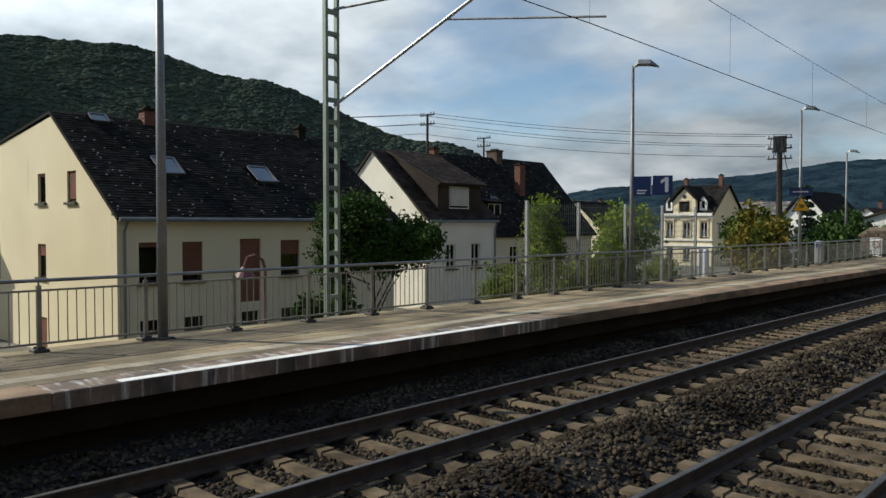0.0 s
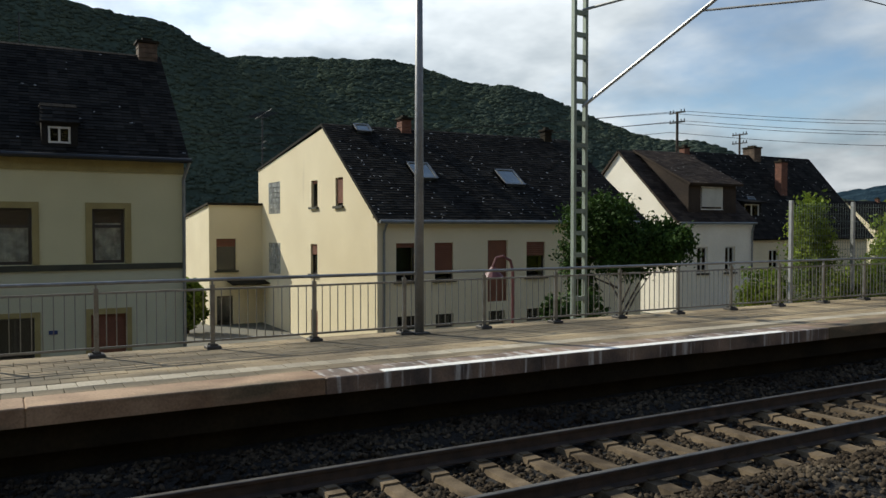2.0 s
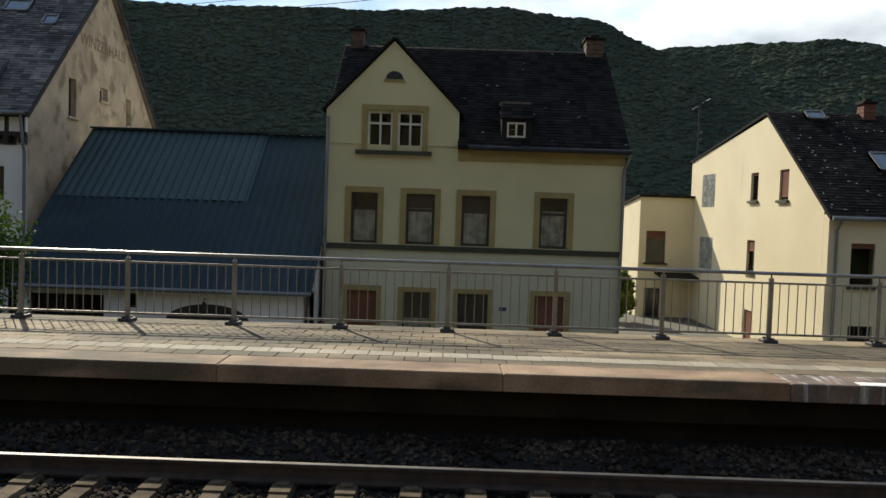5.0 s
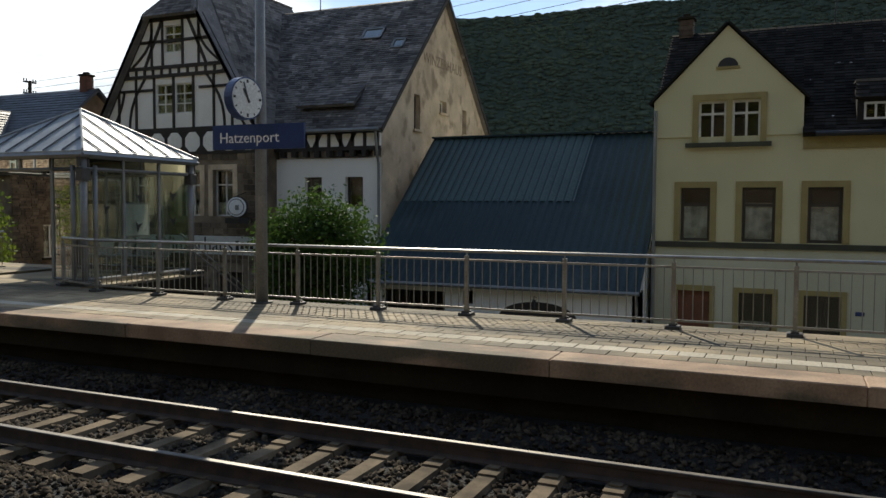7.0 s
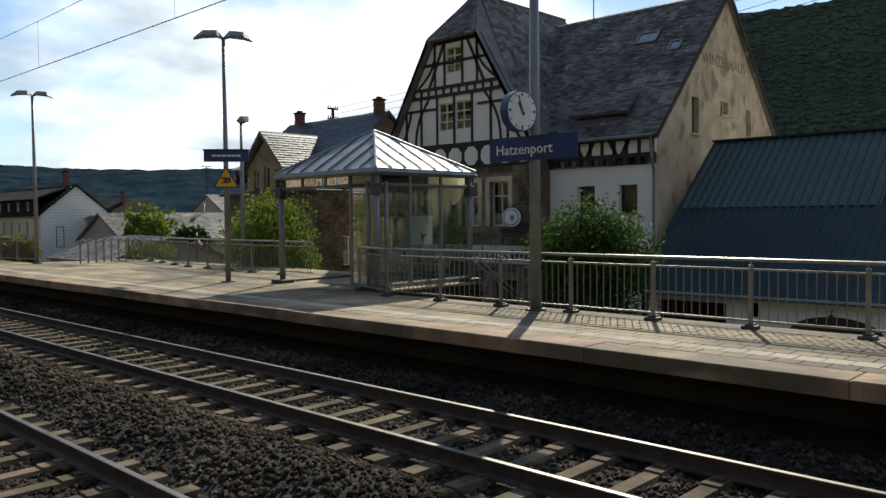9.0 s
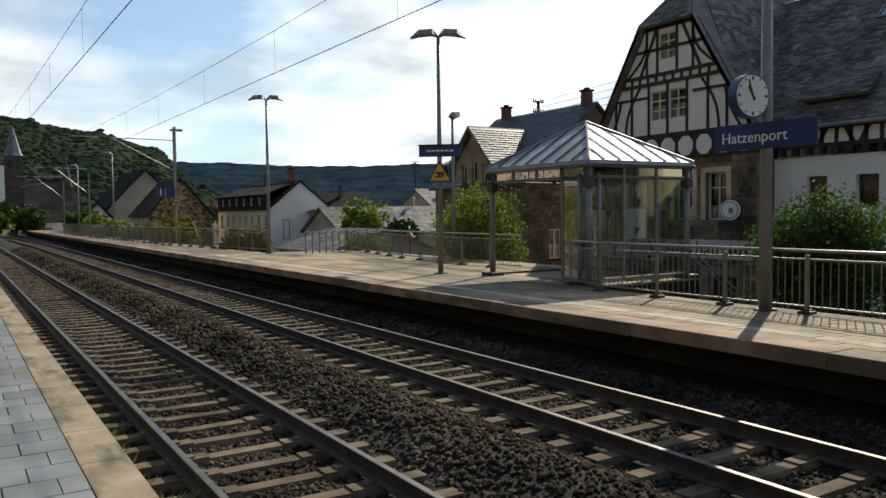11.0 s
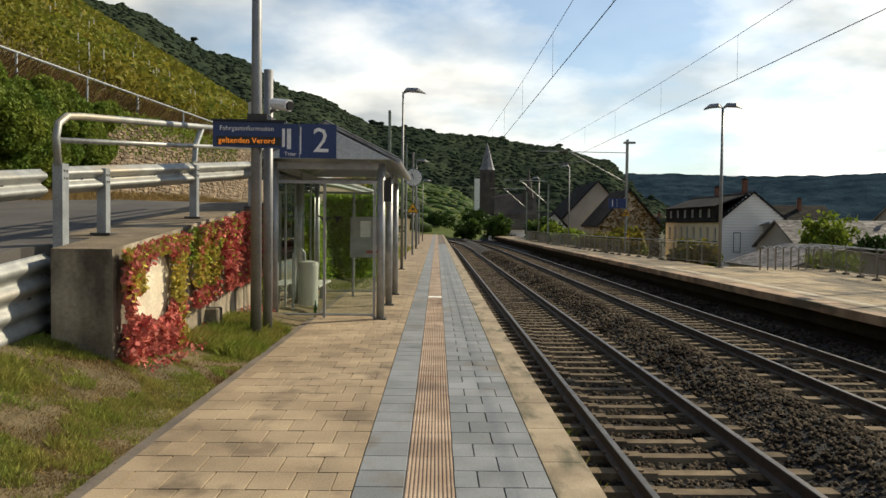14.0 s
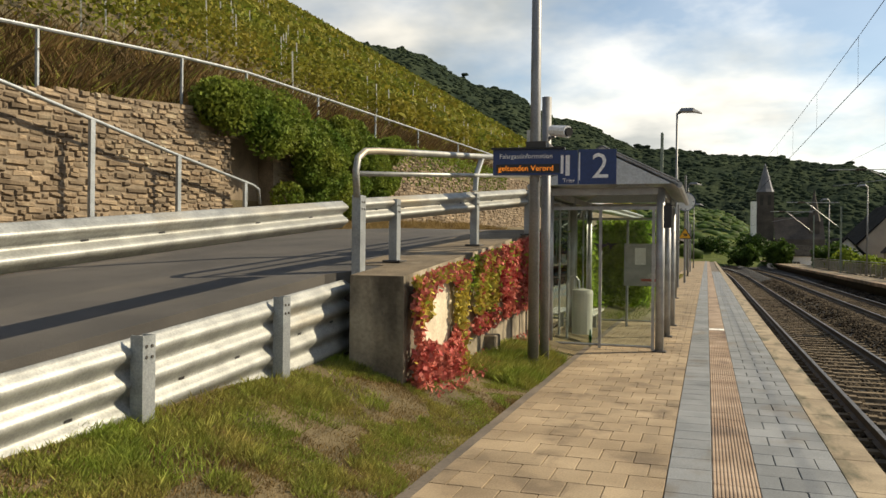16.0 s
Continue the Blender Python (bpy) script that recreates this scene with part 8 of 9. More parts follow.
tagged(quad_object("creeper", creeper(13000, -8.45, -15.6, 3, 0.048, red_keep), M_red), "red autumn creeper on the concrete wall", "creeper", kind="stuff")
tagged(quad_object("creeper", creeper(8000, -8.45, -12.5, 4, 0.042, yellow_keep), M_yellowleaf), "yellow-green creeper on the concrete wall", "creeper", kind="stuff")
tagged(quad_object("creeper", creeper(1600, -8.45, -15.6, 6, 0.042, lambda y, t, q: q > -0.2 and not (-10.35 < y < -8.85 and 0.33 < t < 0.95) and t > 0.3), M_hedge), "green leaves among the red creeper", "creeper", kind="stuff")
m = Mesh()
m.prism([(3.297, -9.5 + (0.66 + 0.07 * math.sin(3 * q + 1)) * math.cos(q), 1.55 + (0.50 + 0.05 * math.sin(4 * q)) * math.sin(q)) for q in [2 * math.pi * k / 22 for k in range(22)]][::-1], (-0.006, 0, 0))
solo("plaster_patch", m, M_patch, "bare pale plaster patch on the wall", "patch", kind="structure")
m = Mesh()
m.prism([(3.297, -11.5 + (0.42 + 0.1 * math.sin(2 * q + 2)) * math.cos(q), 1.72 + (0.36 + 0.07 * math.sin(3 * q)) * math.sin(q)) for q in [2 * math.pi * k / 18 for k in range(18)]][::-1], (-0.006, 0, 0))
solo("plaster_patch", m, M_patch, "smaller pale plaster patch among the creeper", "patch", kind="structure")
# fallen red leaves at the foot
p = np.stack([rgp.uniform(2.85, 3.3, 700), rgp.uniform(-14.8, -8.4, 700), np.zeros(700)], 1)
p[:, 2] = [ground_z(a, b) + 0.03 + 0.05 * rgp.random() for a, b in p[:, :2]]
tagged(quad_object("fallen_leaves", leaves(p, 0.032, rgp, 0.3), M_red), "fallen red leaves in the grass", "leaves", kind="stuff")


# grass: bent blades, green tufts and dry patches
def blades(n, area, h, seed, zf, want=None):
    r = np.random.default_rng(seed)
    x0, x1, y0, y1 = area
    x, y = r.uniform(x0, x1, n), r.uniform(y0, y1, n)
    if want:
        keep = np.array([want(a, b) for a, b in zip(x, y)])
        x, y = x[keep], y[keep]
        n = len(x)
    tuft = np.array([0.6 + 0.9 * noise.noise(Vector((a * 0.9, b * 0.9, 2))) + 0.5 * noise.noise(Vector((a * 2.6, b * 2.6, 5))) for a, b in zip(x, y)])
    keep = tuft + r.normal(0, 0.3, n) > 0.22
    x, y, tuft = x[keep], y[keep], tuft[keep]
    n = len(x)
    z = np.array([zf(a, b) for a, b in zip(x, y)])
    hh = h * (0.45 + 0.75 * np.clip(tuft, 0.1, 1.5)) * (0.6 + 0.7 * r.random(n))
    a = r.uniform(0, 6.28, n)
    w = (0.0035 + 0.0035 * r.random(n)) * (1.0 if h < 0.3 else 1.8)
    lean = r.normal(0, 0.5, (n, 2)) * hh[:, None]
    base = np.stack([x, y, z - 0.02], 1)
    side = np.stack([np.cos(a) * w, np.sin(a) * w, np.zeros(n)], 1)
    tip = base + np.stack([lean[:, 0], lean[:, 1], hh], 1)
    mid = base + np.stack([lean[:, 0] * 0.54, lean[:, 1] * 0.54, hh * 0.6], 1)
    return np.stack([base - side, base + side, mid + side * 0.8, tip], 1).reshape(-1, 3)


bank = lambda a, b: ground_z(a, b) + 0.05 * noise.noise(Vector((a, b, 1)) * 0.8)
def patch(a, b):
    return noise.noise(Vector((a * 1.1, b * 1.1, 7.0))) + 0.5 * noise.noise(Vector((a * 3.1, b * 3.1, 2.0)))


tagged(quad_object("grass", blades(200000, (2.3, 4.1, -12.5, -2.2), 0.055, 31, bank, lambda a, b: patch(a, b) > -0.12), M_grass), "short green grass on the bank beside the paving", "grass", kind="stuff")
tagged(quad_object("grass", blades(110000, (2.3, 4.1, -12.5, -2.2), 0.045, 35, bank, lambda a, b: patch(a, b) < 0.5), M_drygrass), "dry straw-coloured grass on the bank", "grass", kind="stuff")
rt = random.Random(77)
tufts = [(rt.uniform(2.5, 3.9), rt.uniform(-8.6, -3.2)) for _ in range(16)] + [(rt.uniform(3.65, 4.05), rt.uniform(-8.6, -3.2)) for _ in range(16)]
tagged(quad_object("tufts", np.concatenate([blades(700, (a - 0.16, a + 0.16, b - 0.2, b + 0.2), 0.085, 50 + k, bank, lambda u, v, a=a, b=b: (u - a) ** 2 + (v - b) ** 2 < 0.025) for k, (a, b) in enumerate(tufts)]), M_grass), "taller fresh green tufts of grass on the bank", "grass", kind="stuff")
tagged(quad_object("weeds", blades(14000, (2.3, 3.25, -13.2, -10.4), 0.15, 37, bank), M_grass), "taller green weeds round the sign post", "grass", kind="stuff")
tagged(quad_object("weeds", blades(6000, (3.3, 4.1, -7.8, -3.0), 0.10, 38, bank), M_grass), "taller tufts along the guard rail", "grass", kind="stuff")
verge = lambda a, b: road_z(b) + 0.02 + 0.14 * (a - 8.3)
tagged(quad_object("grass", blades(22000, (8.3, 10.1, -34, -4), 0.16, 33, verge), M_drygrass), "dry grass along the foot of the stone wall", "grass", kind="stuff")
behind = lambda a, b: min(road_z(b) - 0.6, P2Z + 0.25 + 0.25 * (a - 3.0))
tagged(quad_object("grass", blades(9000, (1.7, 3.2, -60, -20.6), 0.22, 34, lambda a, b: P2Z - 0.05), M_grass), "green grass strip along the rear of the platform", "grass", kind="stuff")
# green creeper wall behind the shelter
n = 30000
y = rgp.uniform(-29, -15.2, n)
z = P2Z + 0.1 + rgp.random(n) ** 0.9 * (2.1 + 0.3 * np.sin(y * 1.7))
x = 3.3 + 0.12 * np.sin(y * 2.3 + z * 2) + rgp.normal(0, 0.1, n)
tagged(quad_object("creeper", leaves(np.stack([x, y, z], 1), 0.055, rgp), M_hedge), "bright green creeper on the bank behind the shelter", "creeper", kind="stuff")
n = 16000
hx, hy, hz = rgp.uniform(1.75, 3.3, n), rgp.uniform(-31, -24.5, n), P2Z + 0.1 + rgp.random(n) ** 0.8 * 2.6
front = rgp.random(n) < 0.5
hy[front] = -24.5 + rgp.normal(0, 0.12, front.sum())
tagged(quad_object("creeper", leaves(np.stack([hx, hy, hz], 1), 0.055, rgp), M_hedge), "bright green creeper growing behind the shelter", "creeper", kind="stuff")
m = Mesh()
m.box(3.45, 4.6, -60, -16.3, 0.2, 2.45)
structure("wall_rear", m, M_wallconc, "overgrown retaining wall below the lane")
# weeds between platform edge and rail
tagged(quad_object("weeds", blades(2500, (-1.75, -1.3, -13.0, -6.0), 0.22, 36, lambda a, b: -0.35), M_grass), "weeds growing beside the rail", "grass", kind="stuff")


# vineyard: rows of vines up the slope
def vineyard():
    r = np.random.default_rng(14)
    out = []
    row = 0
    y = 6.0
    while y > -150:
        near = max(14.0, abs(y))
        dens = 190 if near < 30 else 105 if near < 60 else 48
        size = 0.075 if near < 30 else 0.12 if near < 60 else 0.22
        n = int(dens * 46)
        x = r.uniform(12.6, 62.0, n)
        d = np.hypot(x, y)
        sz = size * (0.8 + d / 90)
        keep = r.random(n) < np.clip(34 / d, 0.25, 1)
        x = x[keep]
        sz = sz[keep]
        yy = y + r.normal(0, 0.24, len(x))
        z = np.array([ground_z(a, b) for a, b in zip(x, yy)]) + 0.35 + 1.35 * r.random(len(x))
        pos = np.stack([x, yy, z], 1)
        v = leaves(pos, 1.0, r).reshape(-1, 4, 3)
        v = pos[:, None] + (v - pos[:, None]) * sz[:, None, None]
        out.append(v.reshape(-1, 3))
        y -= 1.7
        row += 1
    return np.concatenate(out)


tagged(quad_object("vines", vineyard(), M_vine), "yellow-green vine rows on the steep slope", "vines", kind="stuff")
m = Mesh()
rv = random.Random(6)
for k in range(150):
    x, y = rv.uniform(12.5, 40), rv.uniform(-70, 2)
    z = ground_z(x, y)
    m.tube([(x, y, z), (x + 0.05, y, z + 1.9)], 0.03, 4)
solo("vine_stakes", m, M_bin, "pale stakes among the vines", "stakes", kind="stuff")
tagged(quad_object("dry_growth", blades(34000, (10.6, 12.8, -40, -2), 0.6, 44, lambda a, b: ground_z(max(a, 10.61), b)), M_brownweed), "brown dry growth along the edge of the terrace", "grass", kind="stuff")
tagged(quad_object("green_growth", blades(22000, (10.6, 12.8, -40, -2), 0.42, 45, lambda a, b: ground_z(max(a, 10.61), b)), M_grass), "green weeds along the edge of the terrace", "grass", kind="stuff")

# ---- the town round the station ----
def plain_house(name, label, x0, x1, y0, y1, eave, ridge, axis, walls, roof, wins=(), chim=(), group="", z=TOWN, frame=M_whiteframe, size=0.36, over=0.3, dormers=()):
    """A gabled house; axis is the direction of the ridge. wins: (face, first, width, gap, count, sill, head)."""
    h = thing(name, ((x0 + x1) / 2, (y0 + y1) / 2, z), label, "house", group)
    faces = {"+x": Face((x1, 0, 0), (1, 0, 0)), "-x": Face((x0, 0, 0), (-1, 0, 0)), "+y": Face((0, y1, 0), (0, 1, 0)), "-y": Face((0, y0, 0), (0, -1, 0))}
    ext = {"+x": (y0, y1), "-x": (-y1, -y0), "+y": (-x1, -x0), "-y": (x0, x1)}
    for k, f in faces.items():
        a, b = ext[k]
        holes = []
        for w in wins:
            if w[0] == k:
                holes += [(w[1] + i * w[3], w[1] + i * w[3] + w[2], w[5], w[6]) for i in range(w[4])]
        gable = (axis == "y") == (k[1] == "y")
        if k[1] == "y":
            a, b = a + 0.31, b - 0.31
        poly = [(a, z), (b, z), (b, eave), ((a + b) / 2, ridge - 0.12), (a, eave)] if gable else rect(a, b, z, eave)
        rows = sorted({(q[2], q[3]) for q in holes})
        part("wall", wall(f, poly, holes, 0.3), walls, h)
        for q in holes:
            window(h, f, *q, frame, 0.1, (2, 1), sill=M_fascia, curtain=0.5, sash=0.07)
    o = over
    if axis == "y":
        c = (x0 + x1) / 2
        sl = (ridge - eave) / (x1 - c)
        roof_part(h, "roof", (x1 + o, y0 - o, eave - o * sl + 0.1), (x1 + o, y1 + o, eave - o * sl + 0.1), (c, y1 + o, ridge), (c, y0 - o, ridge), roof, size=size, seed=3)
        roof_part(h, "roof", (x0 - o, y1 + o, eave - o * sl + 0.1), (x0 - o, y0 - o, eave - o * sl + 0.1), (c, y0 - o, ridge), (c, y1 + o, ridge), roof, size=size * 2, seed=3)
    else:
        c = (y0 + y1) / 2
        sl = (ridge - eave) / (y1 - c)
        roof_part(h, "roof", (x1 + o, y1 + o, eave - o * sl + 0.1), (x0 - o, y1 + o, eave - o * sl + 0.1), (x0 - o, c, ridge), (x1 + o, c, ridge), roof, size=size, seed=3)
        roof_part(h, "roof", (x0 - o, y0 - o, eave - o * sl + 0.1), (x1 + o, y0 - o, eave - o * sl + 0.1), (x1 + o, c, ridge), (x0 - o, c, ridge), roof, size=size, seed=4)
    for cx, cy, cz0, cz1 in chim:
        chimney(h, cx, cy, cz0, cz1, 0.45, 0.45)
    for (dy, dw, dz, dh) in dormers:
        # small slate dormer on the +x slope
        D = Face((x1 - 0.9, 0, 0), (1, 0, 0))
        part("dormer_wall", wall(D, rect(dy, dy + dw, dz, dz + dh), [(dy + 0.2, dy + dw - 0.2, dz + 0.25, dz + dh - 0.15)], 0.1), roof, h)
        window(h, D, dy + 0.2, dy + dw - 0.2, dz + 0.25, dz + dh - 0.15, frame, 0.02, (2, 1), curtain=0.5)
        m = Mesh(); m.slab((x1 - 0.6, dy - 0.15, dz + dh), (x1 - 0.6, dy + dw + 0.15, dz + dh), (x1 - 3.2, dy + dw + 0.15, dz + dh + 0.5), (x1 - 3.2, dy - 0.15, dz + dh + 0.5), 0.08)
        m.box(x1 - 3.0, x1 - 0.95, dy, dy + 0.08, dz, dz + dh); m.box(x1 - 3.0, x1 - 0.95, dy + dw - 0.08, dy + dw, dz, dz + dh)
        part("dormer_roof", m, roof, h)
    return h


# pair of houses behind the tree: white gable with a broad tile-hung dormer
hA = plain_house("white_house", "white rendered house with lit gable and broad tiled dormer", -39.6, -30.47, 32.4, 38.3, 2.80, 6.95, "y", M_warmwhite, M_rooftile,
                 wins=(("+x", 33.88, 0.80, 2.17, 2, -0.05, 1.38),), chim=((-35.0, 37.6, 6.4, 7.3),), over=0.14)
D = Face((-30.87, 0, 0), (1, 0, 0))
part("dormer_wall", wall(D, rect(33.6, 37.35, 2.75, 4.92), [(34.55, 36.30, 3.42, 4.70)], 0.12), M_rooftile, hA)
window(hA, D, 34.55, 36.30, 3.42, 4.70, M_whiteframe, 0.02, (1, 1), curtain=1.0)
for y in (33.6, 37.23):
    part("dormer_cheek", Mesh().prism([(-31.0, y, 2.85), (-31.0, y, 4.92), (-34.9, y, 6.85)], (0, 0.12, 0)), M_rooftile, hA, "cheek hung with brown tiles")
part("blind", D.box(Mesh(), 34.64, 36.21, 3.58, 4.63, -0.018, 0.006), M_bin, hA, "lowered pale roller blind")
roof_part(hA, "dormer_roof", (-30.55, 33.4, 4.86), (-30.55, 37.6, 4.86), (-35.0, 37.6, 7.02), (-35.0, 33.4, 7.02), M_rooftile, size=0.34, seed=6, flecks=30)
part("gutter", gutter(Mesh(), (-30.2, 32.3, 2.68), (-30.2, 38.3, 2.68)), M_zincgut, hA)
part("downpipe", Mesh().tube([(-30.25, 38.15, 2.65), (-30.38, 38.15, 2.2), (-30.38, 38.15, TOWN)], 0.05, 6), M_zincgut, hA)
hB = plain_house("dark_roofed_house", "cream house with a steep dark slate roof and brick chimneys", -40.9, -31.65, 39.4, 50.9, 2.0, 7.3, "y", M_cream, M_slate,
                 wins=(("+x", 41.2, 0.9, 2.6, 3, -0.4, 1.1),), dormers=((39.9, 1.7, 2.6, 1.4),))
chimney(hB, -36.3, 45.3, 6.6, 7.75, 0.95, 0.7, M_brickgrey, "broad grey-brown chimney")
chimney(hB, -34.0, 45.3, 4.5, 6.65, 0.5, 0.6, M_brick, "red brick chimney")
spot = part("lichen", spots(Mesh(), (-31.6, 39.6, 2.3), (-31.6, 50.6, 2.3), (-36.2, 50.6, 7.3), (-36.2, 39.6, 7.3), 150, 0.06, 19), M_lichen, hB, "pale lichen flecks")
tagged(spot, kind="stuff")
skylight(hB, (-33.2, 41.6, 3.95), (0, 1, 0), (-4.62, 0, 5.3), 0.7, 0.9)
# villa with a carved front gable, cornices and small dormers
vl = plain_house("villa", "pale cream villa with carved front gable and dark slate roof", -45.1, -39.1, 88, 96.5, 3.75, 7.25, "x", M_cream, M_slate, z=-3.0,
                 wins=(("-y", -44.75, 0.85, 2.12, 3, 1.05, 2.75), ("-y", -44.75, 0.85, 2.12, 3, -1.7, -0.2), ("+x", 89.6, 0.8, 2.4, 3, 1.05, 2.75)), chim=((-39.9, 92.2, 6.8, 8.3), (-44.3, 92.2, 6.8, 8.0)))
V = Face((0, 87.75, 0), (0, -1, 0))
part("gable_wall", wall(V, [(-43.75, 3.6), (-41.0, 3.6), (-41.0, 5.3), (-42.38, 6.65), (-43.75, 5.3)], [(-43.05, -41.7, 3.95, 5.2)], 0.5), M_cream, vl)
window(vl, V, -43.05, -41.7, 3.95, 5.2, M_winframe, 0.15, (2, 2), surround=M_gable, sw=0.14)
part("round_light", Mesh().disc((-42.38, 87.73, 5.75), (0, 1, 0), 0.24, 0.05, 16), M_dark, vl)
part("gable_roof", Mesh().slab((-44.15, 87.4, 5.15), (-42.38, 87.4, 6.95), (-42.38, 92.0, 6.95), (-44.15, 89.6, 5.15), -0.16), M_slate, vl)
part("gable_roof", Mesh().slab((-42.38, 87.4, 6.95), (-40.6, 87.4, 5.15), (-40.6, 89.6, 5.15), (-42.38, 92.0, 6.95), -0.16), M_slate, vl)
for v0, v1, d in ((3.50, 3.82, 0.32), (3.18, 3.30, 0.10), (0.62, 0.80, 0.14), (-0.05, 0.10, 0.10)):
    m = Mesh(); V.box(m, -45.25, -38.95, v0, v1, -0.30, d - 0.2)
    part("cornice", m, M_plaster, vl, "pale stone cornice")
for x in (-44.75, -42.63, -40.51):
    m = Mesh(); V.box(m, x - 0.18, x, 0.95, 2.95, -0.3, -0.17); V.box(m, x + 0.85, x + 1.03, 0.95, 2.95, -0.3, -0.17); V.box(m, x - 0.25, x + 1.10, 2.95, 3.12, -0.3, -0.10)
    part("surround", m, M_gable, vl, "carved stone window surround")
for x in (-44.6, -40.35):
    DV = Face((0, 88.35, 0), (0, -1, 0))
    part("dormer_wall", wall(DV, [(x - 0.42, 4.1), (x + 0.42, 4.1), (x + 0.42, 5.3), (x, 5.75), (x - 0.42, 5.3)], [(x - 0.2, x + 0.2, 4.4, 5.2)], 0.3), M_plaster, vl)
    window(vl, DV, x - 0.2, x + 0.2, 4.4, 5.2, M_winframe, 0.08, (1, 1))
    m = Mesh(); m.slab((x - 0.55, 88.2, 5.2), (x, 88.2, 5.85), (x, 91.0, 5.85), (x - 0.55, 90.0, 5.2), -0.07); m.slab((x, 88.2, 5.85), (x + 0.55, 88.2, 5.2), (x + 0.55, 90.0, 5.2), (x, 91.0, 5.85), -0.07)
    part("dormer_roof", weld(m), M_slate, vl)
plain_house("white_gable_house", "white house with a steep gable", -27.4, -22.6, 76, 86, 2.9, 5.6, "y", M_whitewall, M_slate, wins=(("-y", -25.9, 0.7, 1.3, 2, 3.0 - 1.9, 2.3),), z=-2.4)
plain_house("white_garage", "low white building with a brown roof at the platform end", -19.0, -9.5, 72, 82, 3.0, 4.6, "y", M_whitewall, M_rooftile, wins=(("-y", -15.0, 3.2, 4, 1, 1.2, 2.6),), z=-1.0)
plain_house("brown_roof_house", "small house with a brown tiled roof", -21.5, -16.5, 96, 104, 3.8, 6.8, "x", M_cream, M_rooftile, wins=(("+x", 98, 0.8, 2, 2, 1.2, 2.6),))
m = Mesh()
rb = random.Random(2)
m.prism([(-18.2, 60, -0.6), (-13.0, 60, -0.6), (-13.0, 60, 2.2), (-15.4, 60, 2.3), (-18.2, 60, 0.2)], (0, 3, 0))
wb_ = structure("wall_stone_end", m, M_mortar, "rough brown stone wall at the platform end")
m = Mesh()
for r in range(14):
    z0 = -0.5 + 0.2 * r
    x = -18.2
    while x < -13.0:
        w = rb.uniform(0.25, 0.6)
        lim = 0.2 + (x + 18.2) * 0.75 if x < -15.4 else 2.2
        if z0 + 0.18 < lim:
            m.box(x, min(x + w - 0.03, -13.0), 59.93 - 0.05 * rb.random(), 60.1, z0, z0 + 0.17)
        x += w
tagged(part("rubble", m, M_brownstone, wb_), kind="stuff")
nsb = thing("notice_sign", (-14.9, 59.6, 0.5), "white sign with a red ring by the stone wall", "sign")
part("panel", Mesh().box(-15.25, -14.5, 59.55, 59.6, 0.35, 1.6), M_signwhite, nsb)
part("ring", Mesh().disc((-14.87, 59.53, 1.15), (0, 1, 0), 0.24, 0.02, 20), M_rough_red, nsb)
part("ring_centre", Mesh().disc((-14.87, 59.515, 1.15), (0, 1, 0), 0.17, 0.02, 20), M_signwhite, nsb)

# dark stone house beside the inn
sh = plain_house("stone_house", "dark brown rubble-stone house with slate roof and front gable", -33.2, -24.0, -38.6, -30.4, 3.9, 8.0, "y", M_brownstone, M_slateblue,
                 wins=(("+x", -37.9, 0.7, 5.6, 2, -0.4, 1.3), ("+y", 25.6, 0.8, 3.0, 2, 0.0, 1.5)), chim=((-28.6, -37.9, 7.6, 8.55), (-28.6, -30.9, 7.6, 8.6)))
G2 = Face((-23.85, 0, 0), (1, 0, 0))
part("front_gable", wall(G2, [(-36.2, 3.0), (-32.6, 3.0), (-32.6, 5.0), (-34.4, 6.6), (-36.2, 5.0)], [(-35.6, -35.15, 3.6, 4.9), (-34.65, -34.15, 3.6, 5.1), (-33.7, -33.2, 3.6, 4.9)], 0.4), M_ochrestone, sh, "ochre stone front gable")
for a, b, c, d in ((-35.6, -35.15, 3.6, 4.9), (-34.65, -34.15, 3.6, 5.1), (-33.7, -33.2, 3.6, 4.9)):
    window(sh, G2, a, b, c, d, M_whiteframe, 0.15, (1, 1), curtain=0.6)
# the slope towards +y takes the paler slate, with its light coloured in
for s, y in ((-1, -36.5), (1, -32.3)):
    a, b = (-23.5, y, 4.72), (-23.5, -34.4, 6.85)
    r = [(-23.5, y, 4.72), (-23.5, -34.4, 6.85), (-27.3, -34.4, 6.85), (-25.2, y, 4.72)]
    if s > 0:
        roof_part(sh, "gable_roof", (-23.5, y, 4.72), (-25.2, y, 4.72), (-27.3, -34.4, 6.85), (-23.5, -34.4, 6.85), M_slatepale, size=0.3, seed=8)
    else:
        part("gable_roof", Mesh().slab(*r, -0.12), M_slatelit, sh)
dm = Face((-24.4, 0, 0), (1, 0, 0))
part("dormer_wall", wall(dm, rect(-38.2, -37.0, 4.0, 5.1), [(-37.85, -37.35, 4.25, 4.95)], 0.1), M_slate, sh)
window(sh, dm, -37.85, -37.35, 4.25, 4.95, M_whiteframe, 0.03, (1, 1))
part("dormer_roof", Mesh().slab((-24.1, -38.4, 5.1), (-24.1, -36.8, 5.1), (-26.5, -36.8, 6.0), (-26.5, -38.4, 6.0), 0.1), M_slatepale, sh)
